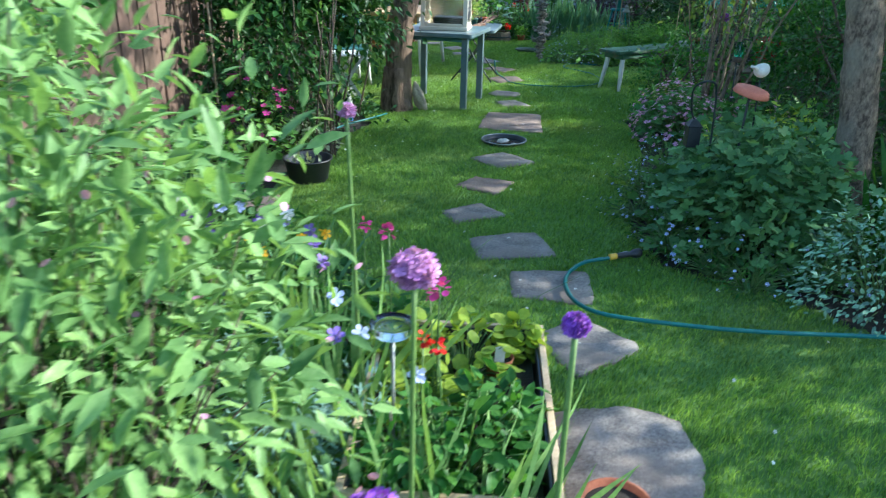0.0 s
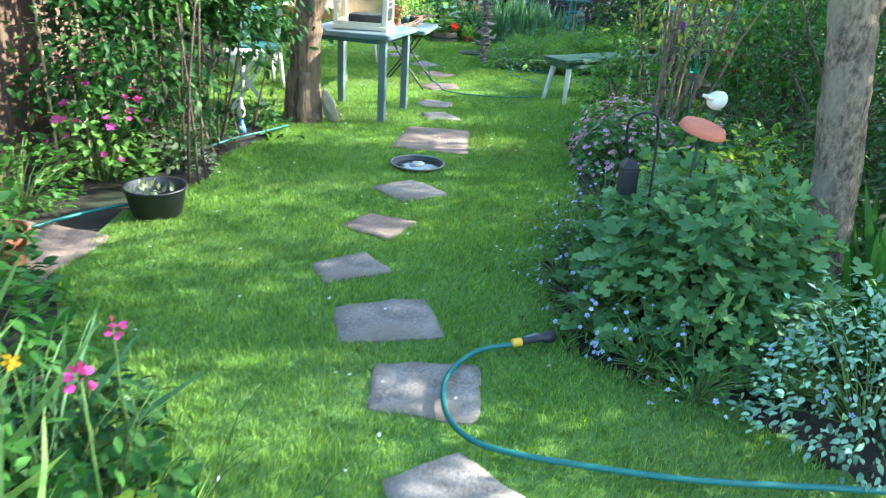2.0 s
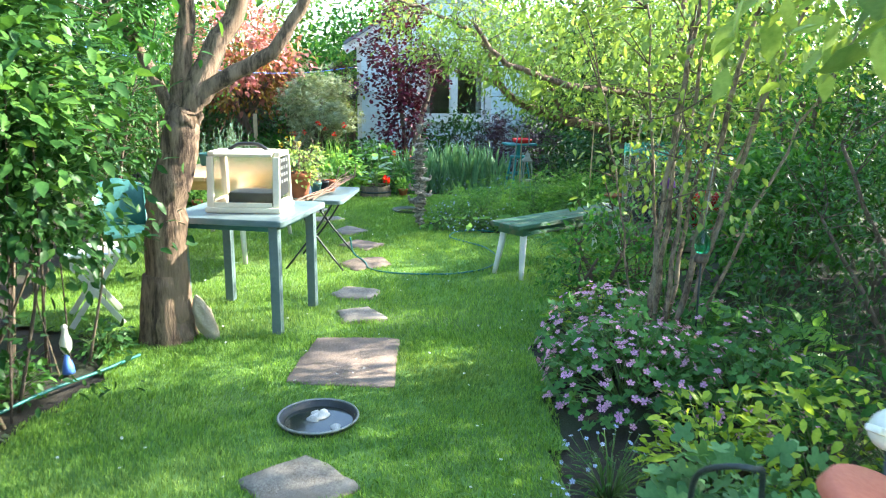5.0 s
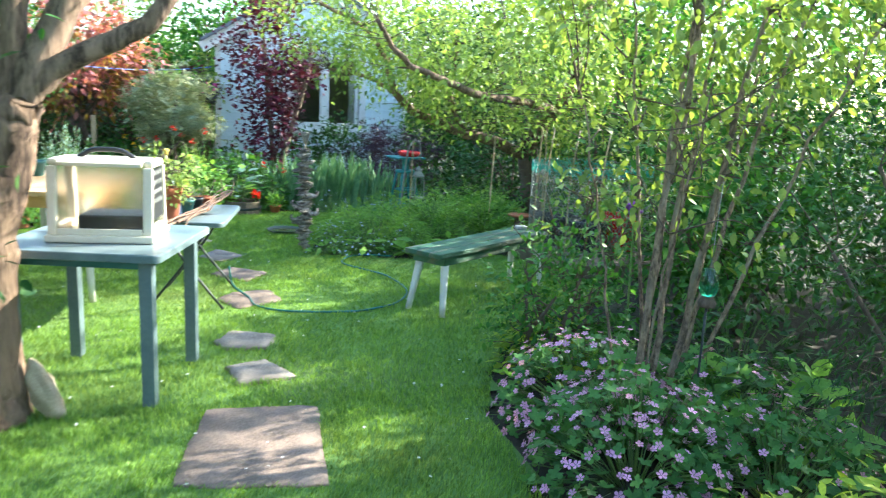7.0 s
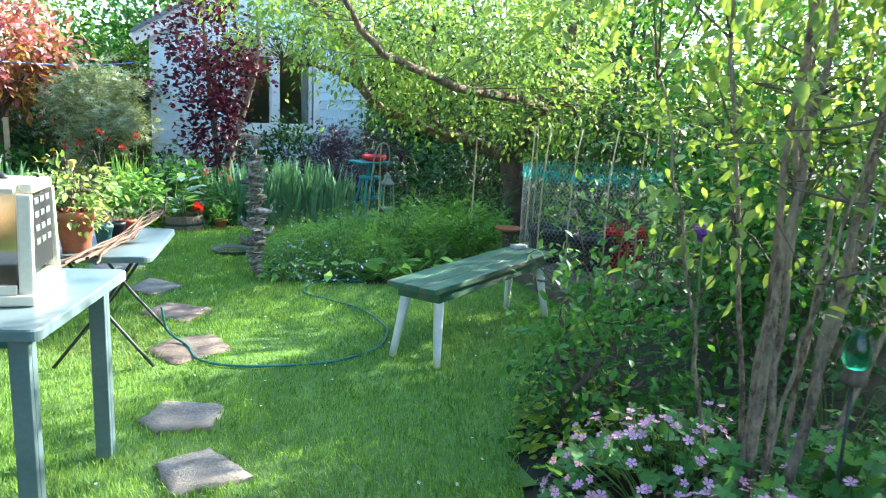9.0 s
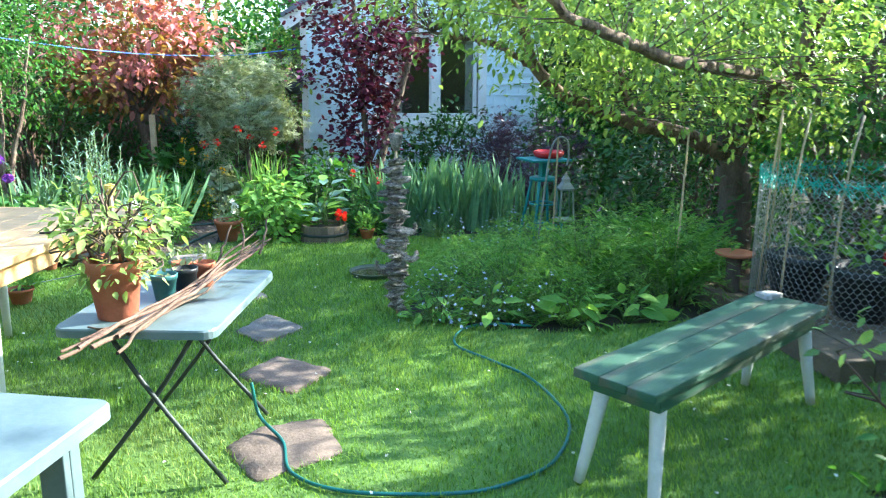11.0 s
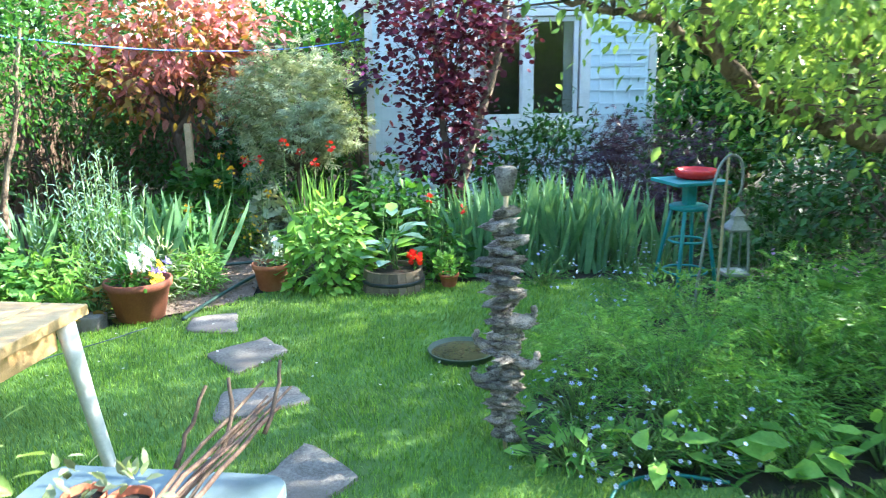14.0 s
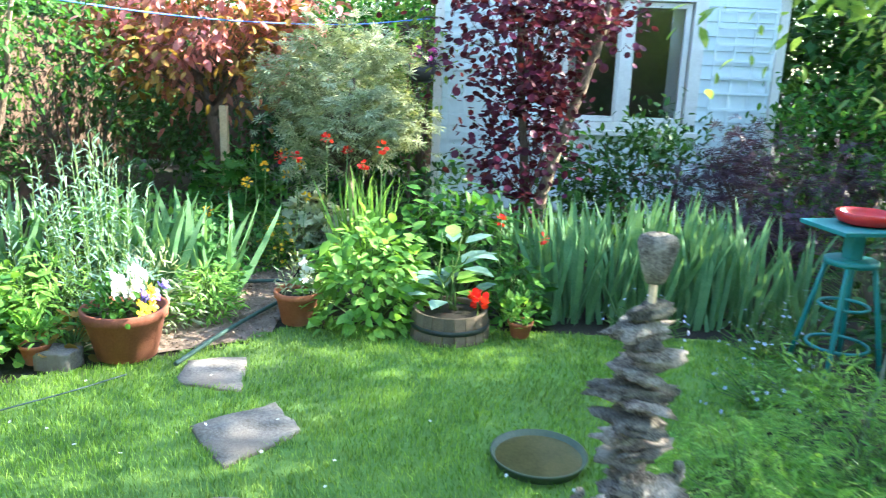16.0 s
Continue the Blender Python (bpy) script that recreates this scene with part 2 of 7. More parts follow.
# ---- helpers of the scene ----
def link(name, me, material, parent=None, label="", smooth=True):
    if material:
        me.materials.append(material)
    if smooth:
        me.polygons.foreach_set("use_smooth", [True] * len(me.polygons))
    ob = new(name, me)
    if parent:
        ob.parent = parent
    if label:
        ob["label"] = label
    return ob


def part(name, bm, material, parent=None, label="", smooth=False):
    me = bpy.data.meshes.new(name)
    bm.to_mesh(me)
    bm.free()
    return link(name, me, material, parent, label, smooth)


def raw(name, verts, faces, material, parent=None, label="", smooth=False):
    """A mesh from arrays of corners and of triangles (or quads)."""
    verts, faces = np.asarray(verts, np.float32), np.asarray(faces, np.int32)
    me = bpy.data.meshes.new(name)
    k = faces.shape[1]
    me.vertices.add(len(verts))
    me.vertices.foreach_set("co", verts.ravel())
    me.loops.add(faces.size)
    me.loops.foreach_set("vertex_index", faces.ravel())
    me.polygons.add(len(faces))
    me.polygons.foreach_set("loop_start", np.arange(0, faces.size, k, dtype=np.int32))
    me.update(calc_edges=True)
    return link(name, me, material, parent, label, smooth)


def thing(name, x, y, z, rz, label, category, group="", kind=""):
    ob = new(name)
    ob.matrix_basis = pose(x, y, z, 0, 0, rz)
    return tagged(ob, label, category, group, kind)


def box(bm, sx, sy, sz, m=None, bevel=0.004):
    """A bevelled block centred at the origin of m."""
    r = bmesh.ops.create_cube(bm, size=1.0, matrix=(m or Matrix()) @ Matrix.Diagonal((sx, sy, sz, 1)))
    if bevel:
        es = list({e for v in r["verts"] for e in v.link_edges})
        bmesh.ops.bevel(bm, geom=es, offset=bevel, segments=2, affect="EDGES", profile=0.6)
    return bm


def block(name, sx, sy, sz, m, material, parent, bevel=0.004, label=""):
    ob = part(name, box(bmesh.new(), sx, sy, sz, None, bevel), material, parent, label)
    ob.matrix_basis = m
    return ob


def lathe(profile, seg=28, wob=0.0, cap=True):
    """A turned body from (radius, height) pairs."""
    bm = bmesh.new()
    rings = []
    for r, z in profile:
        ring = []
        for i in range(seg):
            a = 2 * math.pi * i / seg
            w = 1 + wob * math.sin(3 * a + z * 9)
            ring.append(bm.verts.new((r * w * math.cos(a), r * w * math.sin(a), z)))
        rings.append(ring)
    for a, b in zip(rings, rings[1:]):
        for i in range(seg):
            bm.faces.new((a[i], a[(i + 1) % seg], b[(i + 1) % seg], b[i]))
    for ring, flip in ((rings[0], True), (rings[-1], False)):
        if cap and ring[0].co.xy.length > 0.002:
            bm.faces.new(ring[::-1] if flip else ring)
    return bm


def tubes(paths, sides=6, rough=0.0, seed=0):
    """Corners and quads of round, tapered tubes; each path: points and end radii."""
    r2 = np.random.default_rng(seed)
    V, F = [], []
    for pts, ra, rb in paths:
        p = np.asarray(pts, float)
        n = len(p)
        tan = np.gradient(p, axis=0)
        tan /= np.linalg.norm(tan, axis=1)[:, None] + 1e-9
        ref = np.array([0.31, 0.87, 0.38]) if abs(tan[0][2]) > 0.7 else np.array([0.0, 0.0, 1.0])
        u = np.cross(tan, ref)
        u /= np.linalg.norm(u, axis=1)[:, None] + 1e-9
        w = np.cross(tan, u)
        rad = np.linspace(ra, rb, n)[:, None, None]
        if rough:
            side = r2.normal(size=(1, sides, 1)) + 0.45 * np.cumsum(r2.normal(size=(n, sides, 1)), 0) / np.sqrt(n) + 0.25 * r2.normal(size=(n, sides, 1))
            rad = rad * (1 + rough * side)
        a = np.linspace(0, 2 * np.pi, sides, endpoint=False)
        ring = p[:, None, :] + rad * (np.cos(a)[None, :, None] * u[:, None, :] + np.sin(a)[None, :, None] * w[:, None, :])
        base = sum(len(v) for v in V)
        V.append(ring.reshape(-1, 3))
        i, j = np.meshgrid(np.arange(n - 1), np.arange(sides), indexing="ij")
        k = (j + 1) % sides
        F.append(base + np.stack([i * sides + j, i * sides + k, (i + 1) * sides + k, (i + 1) * sides + j], -1).reshape(-1, 4))
        end = np.arange(sides - 1, -1, -1)
        if sides % 2 == 0:
            for cap in ((end, 0), (end[::-1], (n - 1) * sides)):
                ids = base + cap[1] + cap[0]
                F.append(np.array([[ids[0], ids[q], ids[q + 1], ids[q + 2]] for q in range(1, sides - 2, 2)]))
    return np.concatenate(V), np.concatenate(F)


def smooth_path(pts, n=24, wob=0.0, seed=0):
    """A Catmull-Rom curve through the points."""
    p = np.asarray(pts, float)
    q = np.vstack([2 * p[0] - p[1], p, 2 * p[-1] - p[-2]])
    out = []
    for t in np.linspace(0, len(p) - 1 - 1e-6, n):
        i = int(t)
        f = t - i
        a, b, c, d = q[i:i + 4]
        out.append(0.5 * (2 * b + (c - a) * f + (2 * a - 5 * b + 4 * c - d) * f * f + (3 * b - a - 3 * c + d) * f ** 3))
    out = np.array(out)
    if wob:
        out[1:-1] += np.random.default_rng(seed).normal(0, wob, (n - 2, 3))
    return out


def tube(name, pts, ra, rb, material, parent=None, label="", n=18, sides=8, rough=0.0, wob=0.0, seed=0):
    v, f = tubes([(smooth_path(pts, n, wob, seed), ra, rb)], sides, rough, seed)
    return raw(name, v, f, material, parent, label, True)


def template(kind):
    """One leaf or petal: unit length along y, facing z; corners and triangles."""
    if kind == "leaf":
        v = [(0, 0, 0), (-0.24, 0.3, 0.06), (0.24, 0.3, 0.06), (0, 0.4, 0), (-0.2, 0.66, 0.03), (0.2, 0.66, 0.03), (0, 1, -0.09)]
        f = [(0, 3, 1), (0, 2, 3), (1, 3, 4), (3, 2, 5), (3, 6, 4), (3, 5, 6)]
    elif kind == "slim":
        v, f = template("leaf")
        return v * np.array([0.7, 1, 1]), f
    elif kind == "small":
        v = [(0, 0, 0), (-0.26, 0.45, 0.05), (0.26, 0.45, 0.05), (0, 1, -0.05)]
        f = [(0, 2, 1), (1, 2, 3)]
    elif kind == "lance":
        v = [(0, 0, 0), (-0.09, 0.35, 0.03), (0.09, 0.35, 0.03), (-0.06, 0.7, -0.01), (0.06, 0.7, -0.01), (0, 1, -0.12)]
        f = [(0, 2, 1), (1, 2, 4), (1, 4, 3), (3, 4, 5)]
    elif kind == "round":
        v = [(0, 0.45, -0.06)] + [(0.44 * math.sin(a), 0.45 - 0.45 * math.cos(a), 0.04) for a in np.linspace(0, 2 * math.pi, 8)[:-1]]
        f = [(0, i, i % 7 + 1) for i in range(1, 8)]
    elif kind == "lobed":
        v = [(0, 0.12, -0.05)]
        for i in range(19):
            a = radians(-150 + 300 * i / 18)
            r = (0.92, 0.84, 0.54, 0.84)[(i + 1) % 4] * (1 - 0.15 * abs(a) / 2.6)
            v.append((r * 0.66 * math.sin(a), 0.15 + r * 0.8 * math.cos(a), -0.05 if (i + 1) % 4 == 2 else 0.03))
        f = [(0, i + 1, i) for i in range(1, 19)]
    elif kind == "palm":
        v, f = [], []
        for i in range(7):
            a = radians(-96 + 32 * i)
            s, c = math.sin(a), math.cos(a)
            k = len(v)
            w = 0.07
            v += [(0, 0.1, 0), (0.5 * s - w * c, 0.1 + 0.5 * c + w * s, 0.02), (0.5 * s + w * c, 0.1 + 0.5 * c - w * s, 0.02), (0.9 * s, 0.1 + 0.9 * c, -0.12)]
            f += [(k, k + 2, k + 1), (k + 1, k + 2, k + 3)]
    elif kind == "flower":
        v, f = [(0, 0, -0.05)], []
        for i in range(5):
            k = len(v)
            for da, r, z in ((-28, 0.42, 0.08), (-12, 0.56, 0.1), (12, 0.56, 0.1), (28, 0.42, 0.08)):
                a = radians(72 * i + da)
                v.append((r * math.sin(a), r * math.cos(a), z))
            f += [(0, k + 1, k), (0, k + 2, k + 1), (0, k + 3, k + 2)]
    elif kind == "blade":
        v, f = [], []
        for i, (y, w, z) in enumerate(((0, 0.028, 0), (0.3, 0.036, 0), (0.6, 0.032, -0.02), (0.85, 0.018, -0.06))):
            v += [(-w, y, z), (w, y, z)]
        v.append((0, 1, -0.11))
        for i in range(3):
            f += [(2 * i, 2 * i + 1, 2 * i + 3), (2 * i, 2 * i + 3, 2 * i + 2)]
        f.append((6, 7, 8))
    elif kind == "frond":
        v, f = [], []
        for i in range(9):
            y = 0.08 + 0.1 * i
            w = 0.26 * math.sin(math.pi * (0.25 + 0.75 * (1 - y))) * (1 - 0.5 * y)
            z = -0.25 * y * y
            for s in (-1, 1):
                k = len(v)
                v += [(0, y, z), (s * w, y + 0.10, z - 0.02), (s * w * 0.4, y + 0.085, z + 0.01)]
                f.append((k, k + 1, k + 2) if s > 0 else (k, k + 2, k + 1))
    elif kind == "fern":
        v, f = [], []
        for i in range(13):
            y = 0.06 + 0.072 * i
            w = 0.24 * math.sin(math.pi * (0.18 + 0.80 * (1 - y))) * (1 - 0.35 * y)
            z = 0.22 * y - 0.42 * y * y
            for s in (-1, 1):
                k = len(v)
                v += [(0, y - 0.012, z), (s * w * 0.55, y + 0.005, z + 0.012), (s * w, y + 0.07, z - 0.03), (s * w * 0.5, y + 0.062, z)]
                f += [(k, k + 1, k + 2), (k, k + 2, k + 3)] if s > 0 else [(k, k + 2, k + 1), (k, k + 3, k + 2)]
    return np.array(v, float), np.array(f)


def unit(a):
    return a / (np.linalg.norm(a, axis=-1, keepdims=True) + 1e-9)


def spread(name, pos, along, size, kind, material, parent=None, label="", up=None, wide=1.0):
    """Many leaves of one kind as one mesh: where they are rooted, which way they point, how long they are."""
    pos, along = np.asarray(pos, float), unit(np.asarray(along, float))
    n = len(pos)
    if n == 0:
        return None
    size = np.broadcast_to(np.asarray(size, float), (n,))
    tv, tf = template(kind)
    nrm = rng.normal(0, 0.35, (n, 3)) + (np.array([0, 0, 1.0]) if up is None else up)
    x = unit(np.cross(along, nrm))
    z = np.cross(x, along)
    v = tv * np.array([wide, 1, 1])
    P = pos[:, None, :] + size[:, None, None] * (v[None, :, 0:1] * x[:, None, :] + v[None, :, 1:2] * along[:, None, :] + v[None, :, 2:3] * z[:, None, :])
    F = tf[None] + (np.arange(n) * len(tv))[:, None, None]
    return raw(name, P.reshape(-1, 3), F.reshape(-1, 3), material, parent, label, False)


def cloud(n, radii, centre=(0, 0, 0), clumps=30, clump=0.2, hollow=0.55, floor=None):
    """Points of a crown: clumps in an uneven ellipsoid, and the way each leaf grows."""
    d = unit(rng.normal(size=(clumps, 3)))
    r = hollow + (1 - hollow) * rng.random(clumps) ** 0.7
    r *= 1 + 0.16 * rng.normal(size=clumps)
    c = d * r[:, None] * np.array(radii)
    k = rng.integers(0, clumps, n)
    p = c[k] + rng.normal(0, 1, (n, 3)) * clump * (0.6 + 0.8 * rng.random((clumps, 1)))[k]
    along = unit(p / np.array(radii)) * 0.7 + rng.normal(0, 0.55, (n, 3)) + np.array([0, 0, 0.05])
    p = p + np.array(centre)
    if floor is not None:
        keep = p[:, 2] > floor
        p, along = p[keep], along[keep]
    return p, along, c + np.array(centre)


def twigs(name, roots, tips, r, material, parent, seed=1, sides=4, label=""):
    """Thin branches to each clump from the nearest of the given points that lies lower."""
    r2 = np.random.default_rng(seed)
    roots = np.atleast_2d(np.asarray(roots, float))
    paths = []
    for tip in tips:
        b = np.asarray(tip, float)
        far = np.linalg.norm(roots - b, axis=1) + 2.0 * np.maximum(0, roots[:, 2] - b[2])
        a = roots[int(np.argmin(far + r2.uniform(0, 0.15, len(roots))))]
        mid = (a + b) / 2 + r2.normal(0, 0.05, 3) + np.array([0, 0, 0.05]) * np.linalg.norm(b - a)
        paths.append((smooth_path([a, mid, b], 6), r, r * 0.35))
    v, f = tubes(paths, sides, 0.05, seed)
    return raw(name, v, f, material, parent, label, True)


def stems_to(parent, base, tops, r, material, seed=0, name="stem"):
    """Branching stems from the ground; returns points along them for the twigs."""
    out = []
    r2 = np.random.default_rng(seed)
    for i, top in enumerate(tops):
        a, b = np.asarray(base, float) + np.append(r2.normal(0, 0.05, 2), 0), np.asarray(top, float)
        m1 = a + (b - a) * np.array([0.3, 0.3, 0.45]) + r2.normal(0, 0.04, 3)
        p = smooth_path([a, m1, b], 12, 0.006, seed + i)
        v, f = tubes([(p, r, r * 0.4)], 8, 0.05, seed + i)
        raw(name, v, f, material, parent, "", True)
        out += list(p[3:])
    return np.array(out)


def inside(poly, x, y):
    p = np.asarray(poly, float)
    c = np.zeros(x.shape, bool)
    for (ax, ay), (bx, by) in zip(p, np.roll(p, -1, 0)):
        hit = ((ay > y) != (by > y)) & (x < (bx - ax) * (y - ay) / (by - ay + 1e-12) + ax)
        c ^= hit
    return c


def slab(name, corners, z, thick, material, label, category, group="", kind="", wear=0.006, seed=0, parent=None):
    """A flat stone with a worn outline and uneven top."""
    r2 = np.random.default_rng(seed)
    c = np.asarray(corners, float)
    mid = c.mean(0)
    edge = []
    for a, b in zip(c, np.roll(c, -1, 0)):
        for t in np.linspace(0, 1, 7)[:-1]:
            edge.append(a * (1 - t) + b * t)
    edge = np.array(edge)
    edge = edge * 0.8 + 0.1 * np.roll(edge, 1, 0) + 0.1 * np.roll(edge, -1, 0)
    edge = mid + (edge - mid) * 1.02 + r2.normal(0, wear, edge.shape)
    bm = bmesh.new()
    rings = []
    for s, h in ((1.0, -thick), (1.0, -0.005), (0.985, 0.0), (0.6, 0.002), (0.25, 0.001)):
        rings.append([bm.verts.new((*(((e - mid) * s)), h + (r2.normal(0, 0.001) if h >= -0.001 else 0))) for e in edge])
    n = len(edge)
    for a, b in zip(rings, rings[1:]):
        for i in range(n):
            bm.faces.new((a[i], a[(i + 1) % n], b[(i + 1) % n], b[i]))
    bm.faces.new(rings[-1])
    bmesh.ops.recalc_face_normals(bm, faces=bm.faces)
    ob = part(name, bm, material, parent, "", True)
    ob.location = (*mid, z)
    return tagged(ob, label, category, group, kind)


# ---- ground, lawn, stepping stones ----
bm = bmesh.new()
bmesh.ops.create_grid(bm, x_segments=2, y_segments=2, size=150)
g = part("ground", bm, M_SOIL)
g.location = (0, 10, -0.03)
tagged(g, "dark garden soil under beds and lawn", "ground", kind="structure")

LAWN = [(0.46, -1.5), (0.46, 2.5), (0.1, 2.62), (-0.35, 3.0), (-0.75, 3.6), (-1.1, 4.3), (-1.05, 5.2), (-0.78, 5.8), (-0.82, 6.4), (-0.6, 6.9),
        (-0.85, 7.6), (-1.6, 8.0), (-1.8, 9.5), (-1.7, 11.5), (-1.15, 12.6), (-0.5, 13.0), (-0.2, 13.2), (0.1, 13.55), (1.4, 13.6), (2.7, 13.55),
        (2.9, 13.1), (2.45, 12.65), (1.9, 12.1), (1.55, 11.5), (1.45, 11.1), (1.75, 10.9), (2.3, 10.72), (3.3, 10.8), (3.7, 10.2), (3.75, 9.2),
        (2.7, 8.7), (2.1, 7.9), (1.8, 7.2), (1.72, 6.2), (1.5, 5.3), (1.22, 4.6), (1.25, 3.7), (1.75, 3.4), (2.0, 2.95), (3.2, 2.7), (3.6, -1.5)]
pts = np.array(LAWN)
nx, ny = 60, 160
gx, gy = np.meshgrid(np.linspace(-2, 3.9, nx), np.linspace(-1.6, 13.8, ny))
z = np.array([noise.noise(Vector((x * 0.8, y * 0.8, 0))) for x, y in zip(gx.ravel(), gy.ravel())]) * 0.012 - 0.012
idx = np.arange(nx * ny).reshape(ny, nx)
q = np.stack([idx[:-1, :-1], idx[:-1, 1:], idx[1:, 1:], idx[1:, :-1]], -1).reshape(-1, 4)
mx, my = gx.ravel()[q].mean(1), gy.ravel()[q].mean(1)
q = q[inside(pts, mx, my)]
lawn = raw("lawn", np.stack([gx.ravel(), gy.ravel(), z], 1), q, M_TURF, smooth=True)
tagged(lawn, "mown garden lawn of lush green turf", "lawn", kind="structure")

STONES = [
    ([(0.49, 2.33), (0.78, 2.38), (0.94, 2.29), (0.96, 2.05), (0.88, 1.84), (0.47, 1.86)], M_STONE),
    ([(0.48, 2.92), (0.73, 3.07), (0.94, 2.82), (0.62, 2.58)], M_STONE),
    ([(0.43, 3.60), (0.83, 3.61), (0.80, 3.23), (0.42, 3.29)], M_STONE),
    ([(0.21, 4.06), (0.62, 4.17), (0.70, 3.82), (0.28, 3.74)], M_STONE),
    ([(0.06, 4.51), (0.31, 4.68), (0.46, 4.47), (0.15, 4.29)], M_STONE),
    ([(0.15, 5.06), (0.30, 5.28), (0.57, 5.16), (0.43, 4.86)], M_STONE2),
    ([(0.27, 5.78), (0.54, 5.98), (0.79, 5.69), (0.48, 5.52)], M_STONE),
    ([(0.49, 7.51), (1.01, 7.46), (0.95, 6.69), (0.36, 6.80)], M_STONE2),
    ([(0.60, 8.08), (0.81, 8.15), (0.96, 7.87), (0.66, 7.80)], M_STONE),
    ([(0.54, 8.51), (0.65, 8.71), (0.91, 8.60), (0.84, 8.36), (0.61, 8.38)], M_STONE),
    ([(0.57, 9.49), (0.69, 9.66), (0.95, 9.71), (1.03, 9.39), (0.71, 9.21)], M_STONE2),
    ([(0.53, 10.26), (0.70, 10.50), (1.0, 10.28), (0.80, 10.0)], M_STONE2),
    ([(0.44, 10.95), (0.60, 11.25), (0.83, 10.97), (0.60, 10.73)], M_STONE),
    ([(0.13, 11.82), (0.48, 11.83), (0.56, 11.65), (0.17, 11.47)], M_STONE),
    ([(-0.08, 12.31), (0.21, 12.55), (0.37, 12.33), (0.16, 12.01)], M_STONE),
    ([(-0.31, 12.96), (-0.05, 13.03), (0.03, 12.66), (-0.28, 12.71)], M_STONE),
]
for i, (c, m) in enumerate(STONES):
    lab = "weathered pale grey stepping stone sunk in the lawn" if m is M_STONE else "weathered brown stepping stone sunk in the lawn"
    slab("stepping_stone", c, 0.002, 0.05, m, lab, "stepping stone", "stepping stones across the lawn", seed=i)
slab("paving_slab", [(-1.75, 4.15), (-1.15, 4.1), (-1.0, 4.75), (-1.65, 4.95)], 0.004, 0.05, M_STONE2, "brown paving slab at the edge of the lawn", "paving", seed=40)


def grass_field(name, n, poly, lo, hi, ylo, yhi, label):
    p = np.asarray(poly)
    x = rng.uniform(p[:, 0].min(), p[:, 0].max(), n * 2)
    y = rng.uniform(max(ylo, p[:, 1].min()), min(yhi, p[:, 1].max()), n * 2)
    k = inside(p, x, y)
    for c, _ in STONES:
        cc = np.array(c)
        k &= ~inside(cc.mean(0) + (cc - cc.mean(0)) * 0.985, x, y)
    k &= (x - 0.57) ** 2 + (y - 6.32) ** 2 > 0.18 ** 2
    k &= (x - 1.315) ** 2 + (y - 12.19) ** 2 > 0.18 ** 2
    x, y = x[k][:n], y[k][:n]
    n = len(x)
    tuft = np.sin(x * 9.1 + 2 * np.sin(y * 3.3)) * np.sin(y * 8.3 + 1.7 * np.sin(x * 4.1))
    h = rng.uniform(lo, hi, n) * (1 + 0.3 * tuft)
    w = rng.uniform(0.0013, 0.0028, n) * (1 + (hi > 0.06) * 0.4)
    a = rng.uniform(0, 2 * np.pi, n)
    lean = rng.normal(0, 0.5, (n, 2)) + 0.25 * np.stack([np.sin(3.1 * y), np.cos(2.7 * x)], 1)
    b = np.stack([x, y, np.full(n, -0.012)], 1)
    s = np.stack([np.cos(a), np.sin(a), np.zeros(n)], 1) * w[:, None]
    m = b + np.stack([lean[:, 0] * h * 0.25, lean[:, 1] * h * 0.25, h * 0.6], 1)
    t = b + np.stack([lean[:, 0] * h * 0.8, lean[:, 1] * h * 0.8, h * 0.95], 1)
    V = np.stack([b - s, b + s, m + s * 0.8, m - s * 0.8, t], 1).reshape(-1, 3)
    o = np.arange(n)[:, None, None] * 5
    F = (o + np.array([[0, 1, 2], [0, 2, 3], [3, 2, 4]])[None]).reshape(-1, 3)
    return tagged(raw(name, V, F, M_GRASS, smooth=False), label, "grass", kind="stuff")


grass_field("lawn_grass", 215000, LAWN, 0.014, 0.036, 1.0, 7.6, "short green lawn grass with uneven tufts")
grass_field("lawn_grass", 160000, LAWN, 0.014, 0.038, 7.6, 13.8, "short green lawn grass with uneven tufts")
# daisies and fallen petals on the lawn
n = 170
x, y = rng.uniform(-0.8, 3.0, n * 3), rng.uniform(1.5, 13, n * 3)
k = inside(pts, x, y)
x, y = x[k][:n], y[k][:n]
tagged(spread("daisies", np.stack([x, y, np.full(len(x), 0.028)], 1), np.stack([rng.normal(size=len(x)), rng.normal(size=len(x)), rng.normal(0, 0.2, len(x))], 1), 0.014, "flower", F_WHITE), "tiny white daisies scattered over the lawn", "flowers", kind="stuff")

# gravel path at the far bed
bm = bmesh.new()
path = [(-0.62, 13.0), (-0.02, 13.35), (-0.05, 13.9), (-0.15, 14.5), (-0.2, 15.5), (-0.3, 16.2), (-0.75, 16.2), (-0.6, 15.2), (-0.58, 14.3), (-0.7, 13.6)]
bm.faces.new([bm.verts.new((a, b, -0.014)) for a, b in path])
tagged(part("gravel_path", bm, M_GRAVEL), "narrow brown gravel and bark path", "path", kind="structure")
n = 2600
x, y = rng.uniform(-0.75, 0, n * 2), rng.uniform(13, 16, n * 2)
k = inside(np.array(path), x, y)
tagged(spread("gravel_chips", np.stack([x, y, rng.uniform(-0.014, 0.0, 2 * n)], 1)[k], rng.normal(size=(k.sum(), 3)) * np.array([1, 1, 0.25]), rng.uniform(0.012, 0.035, k.sum()), "small", M_GRAVEL), "loose brown gravel and bark chips", "gravel", kind="stuff")


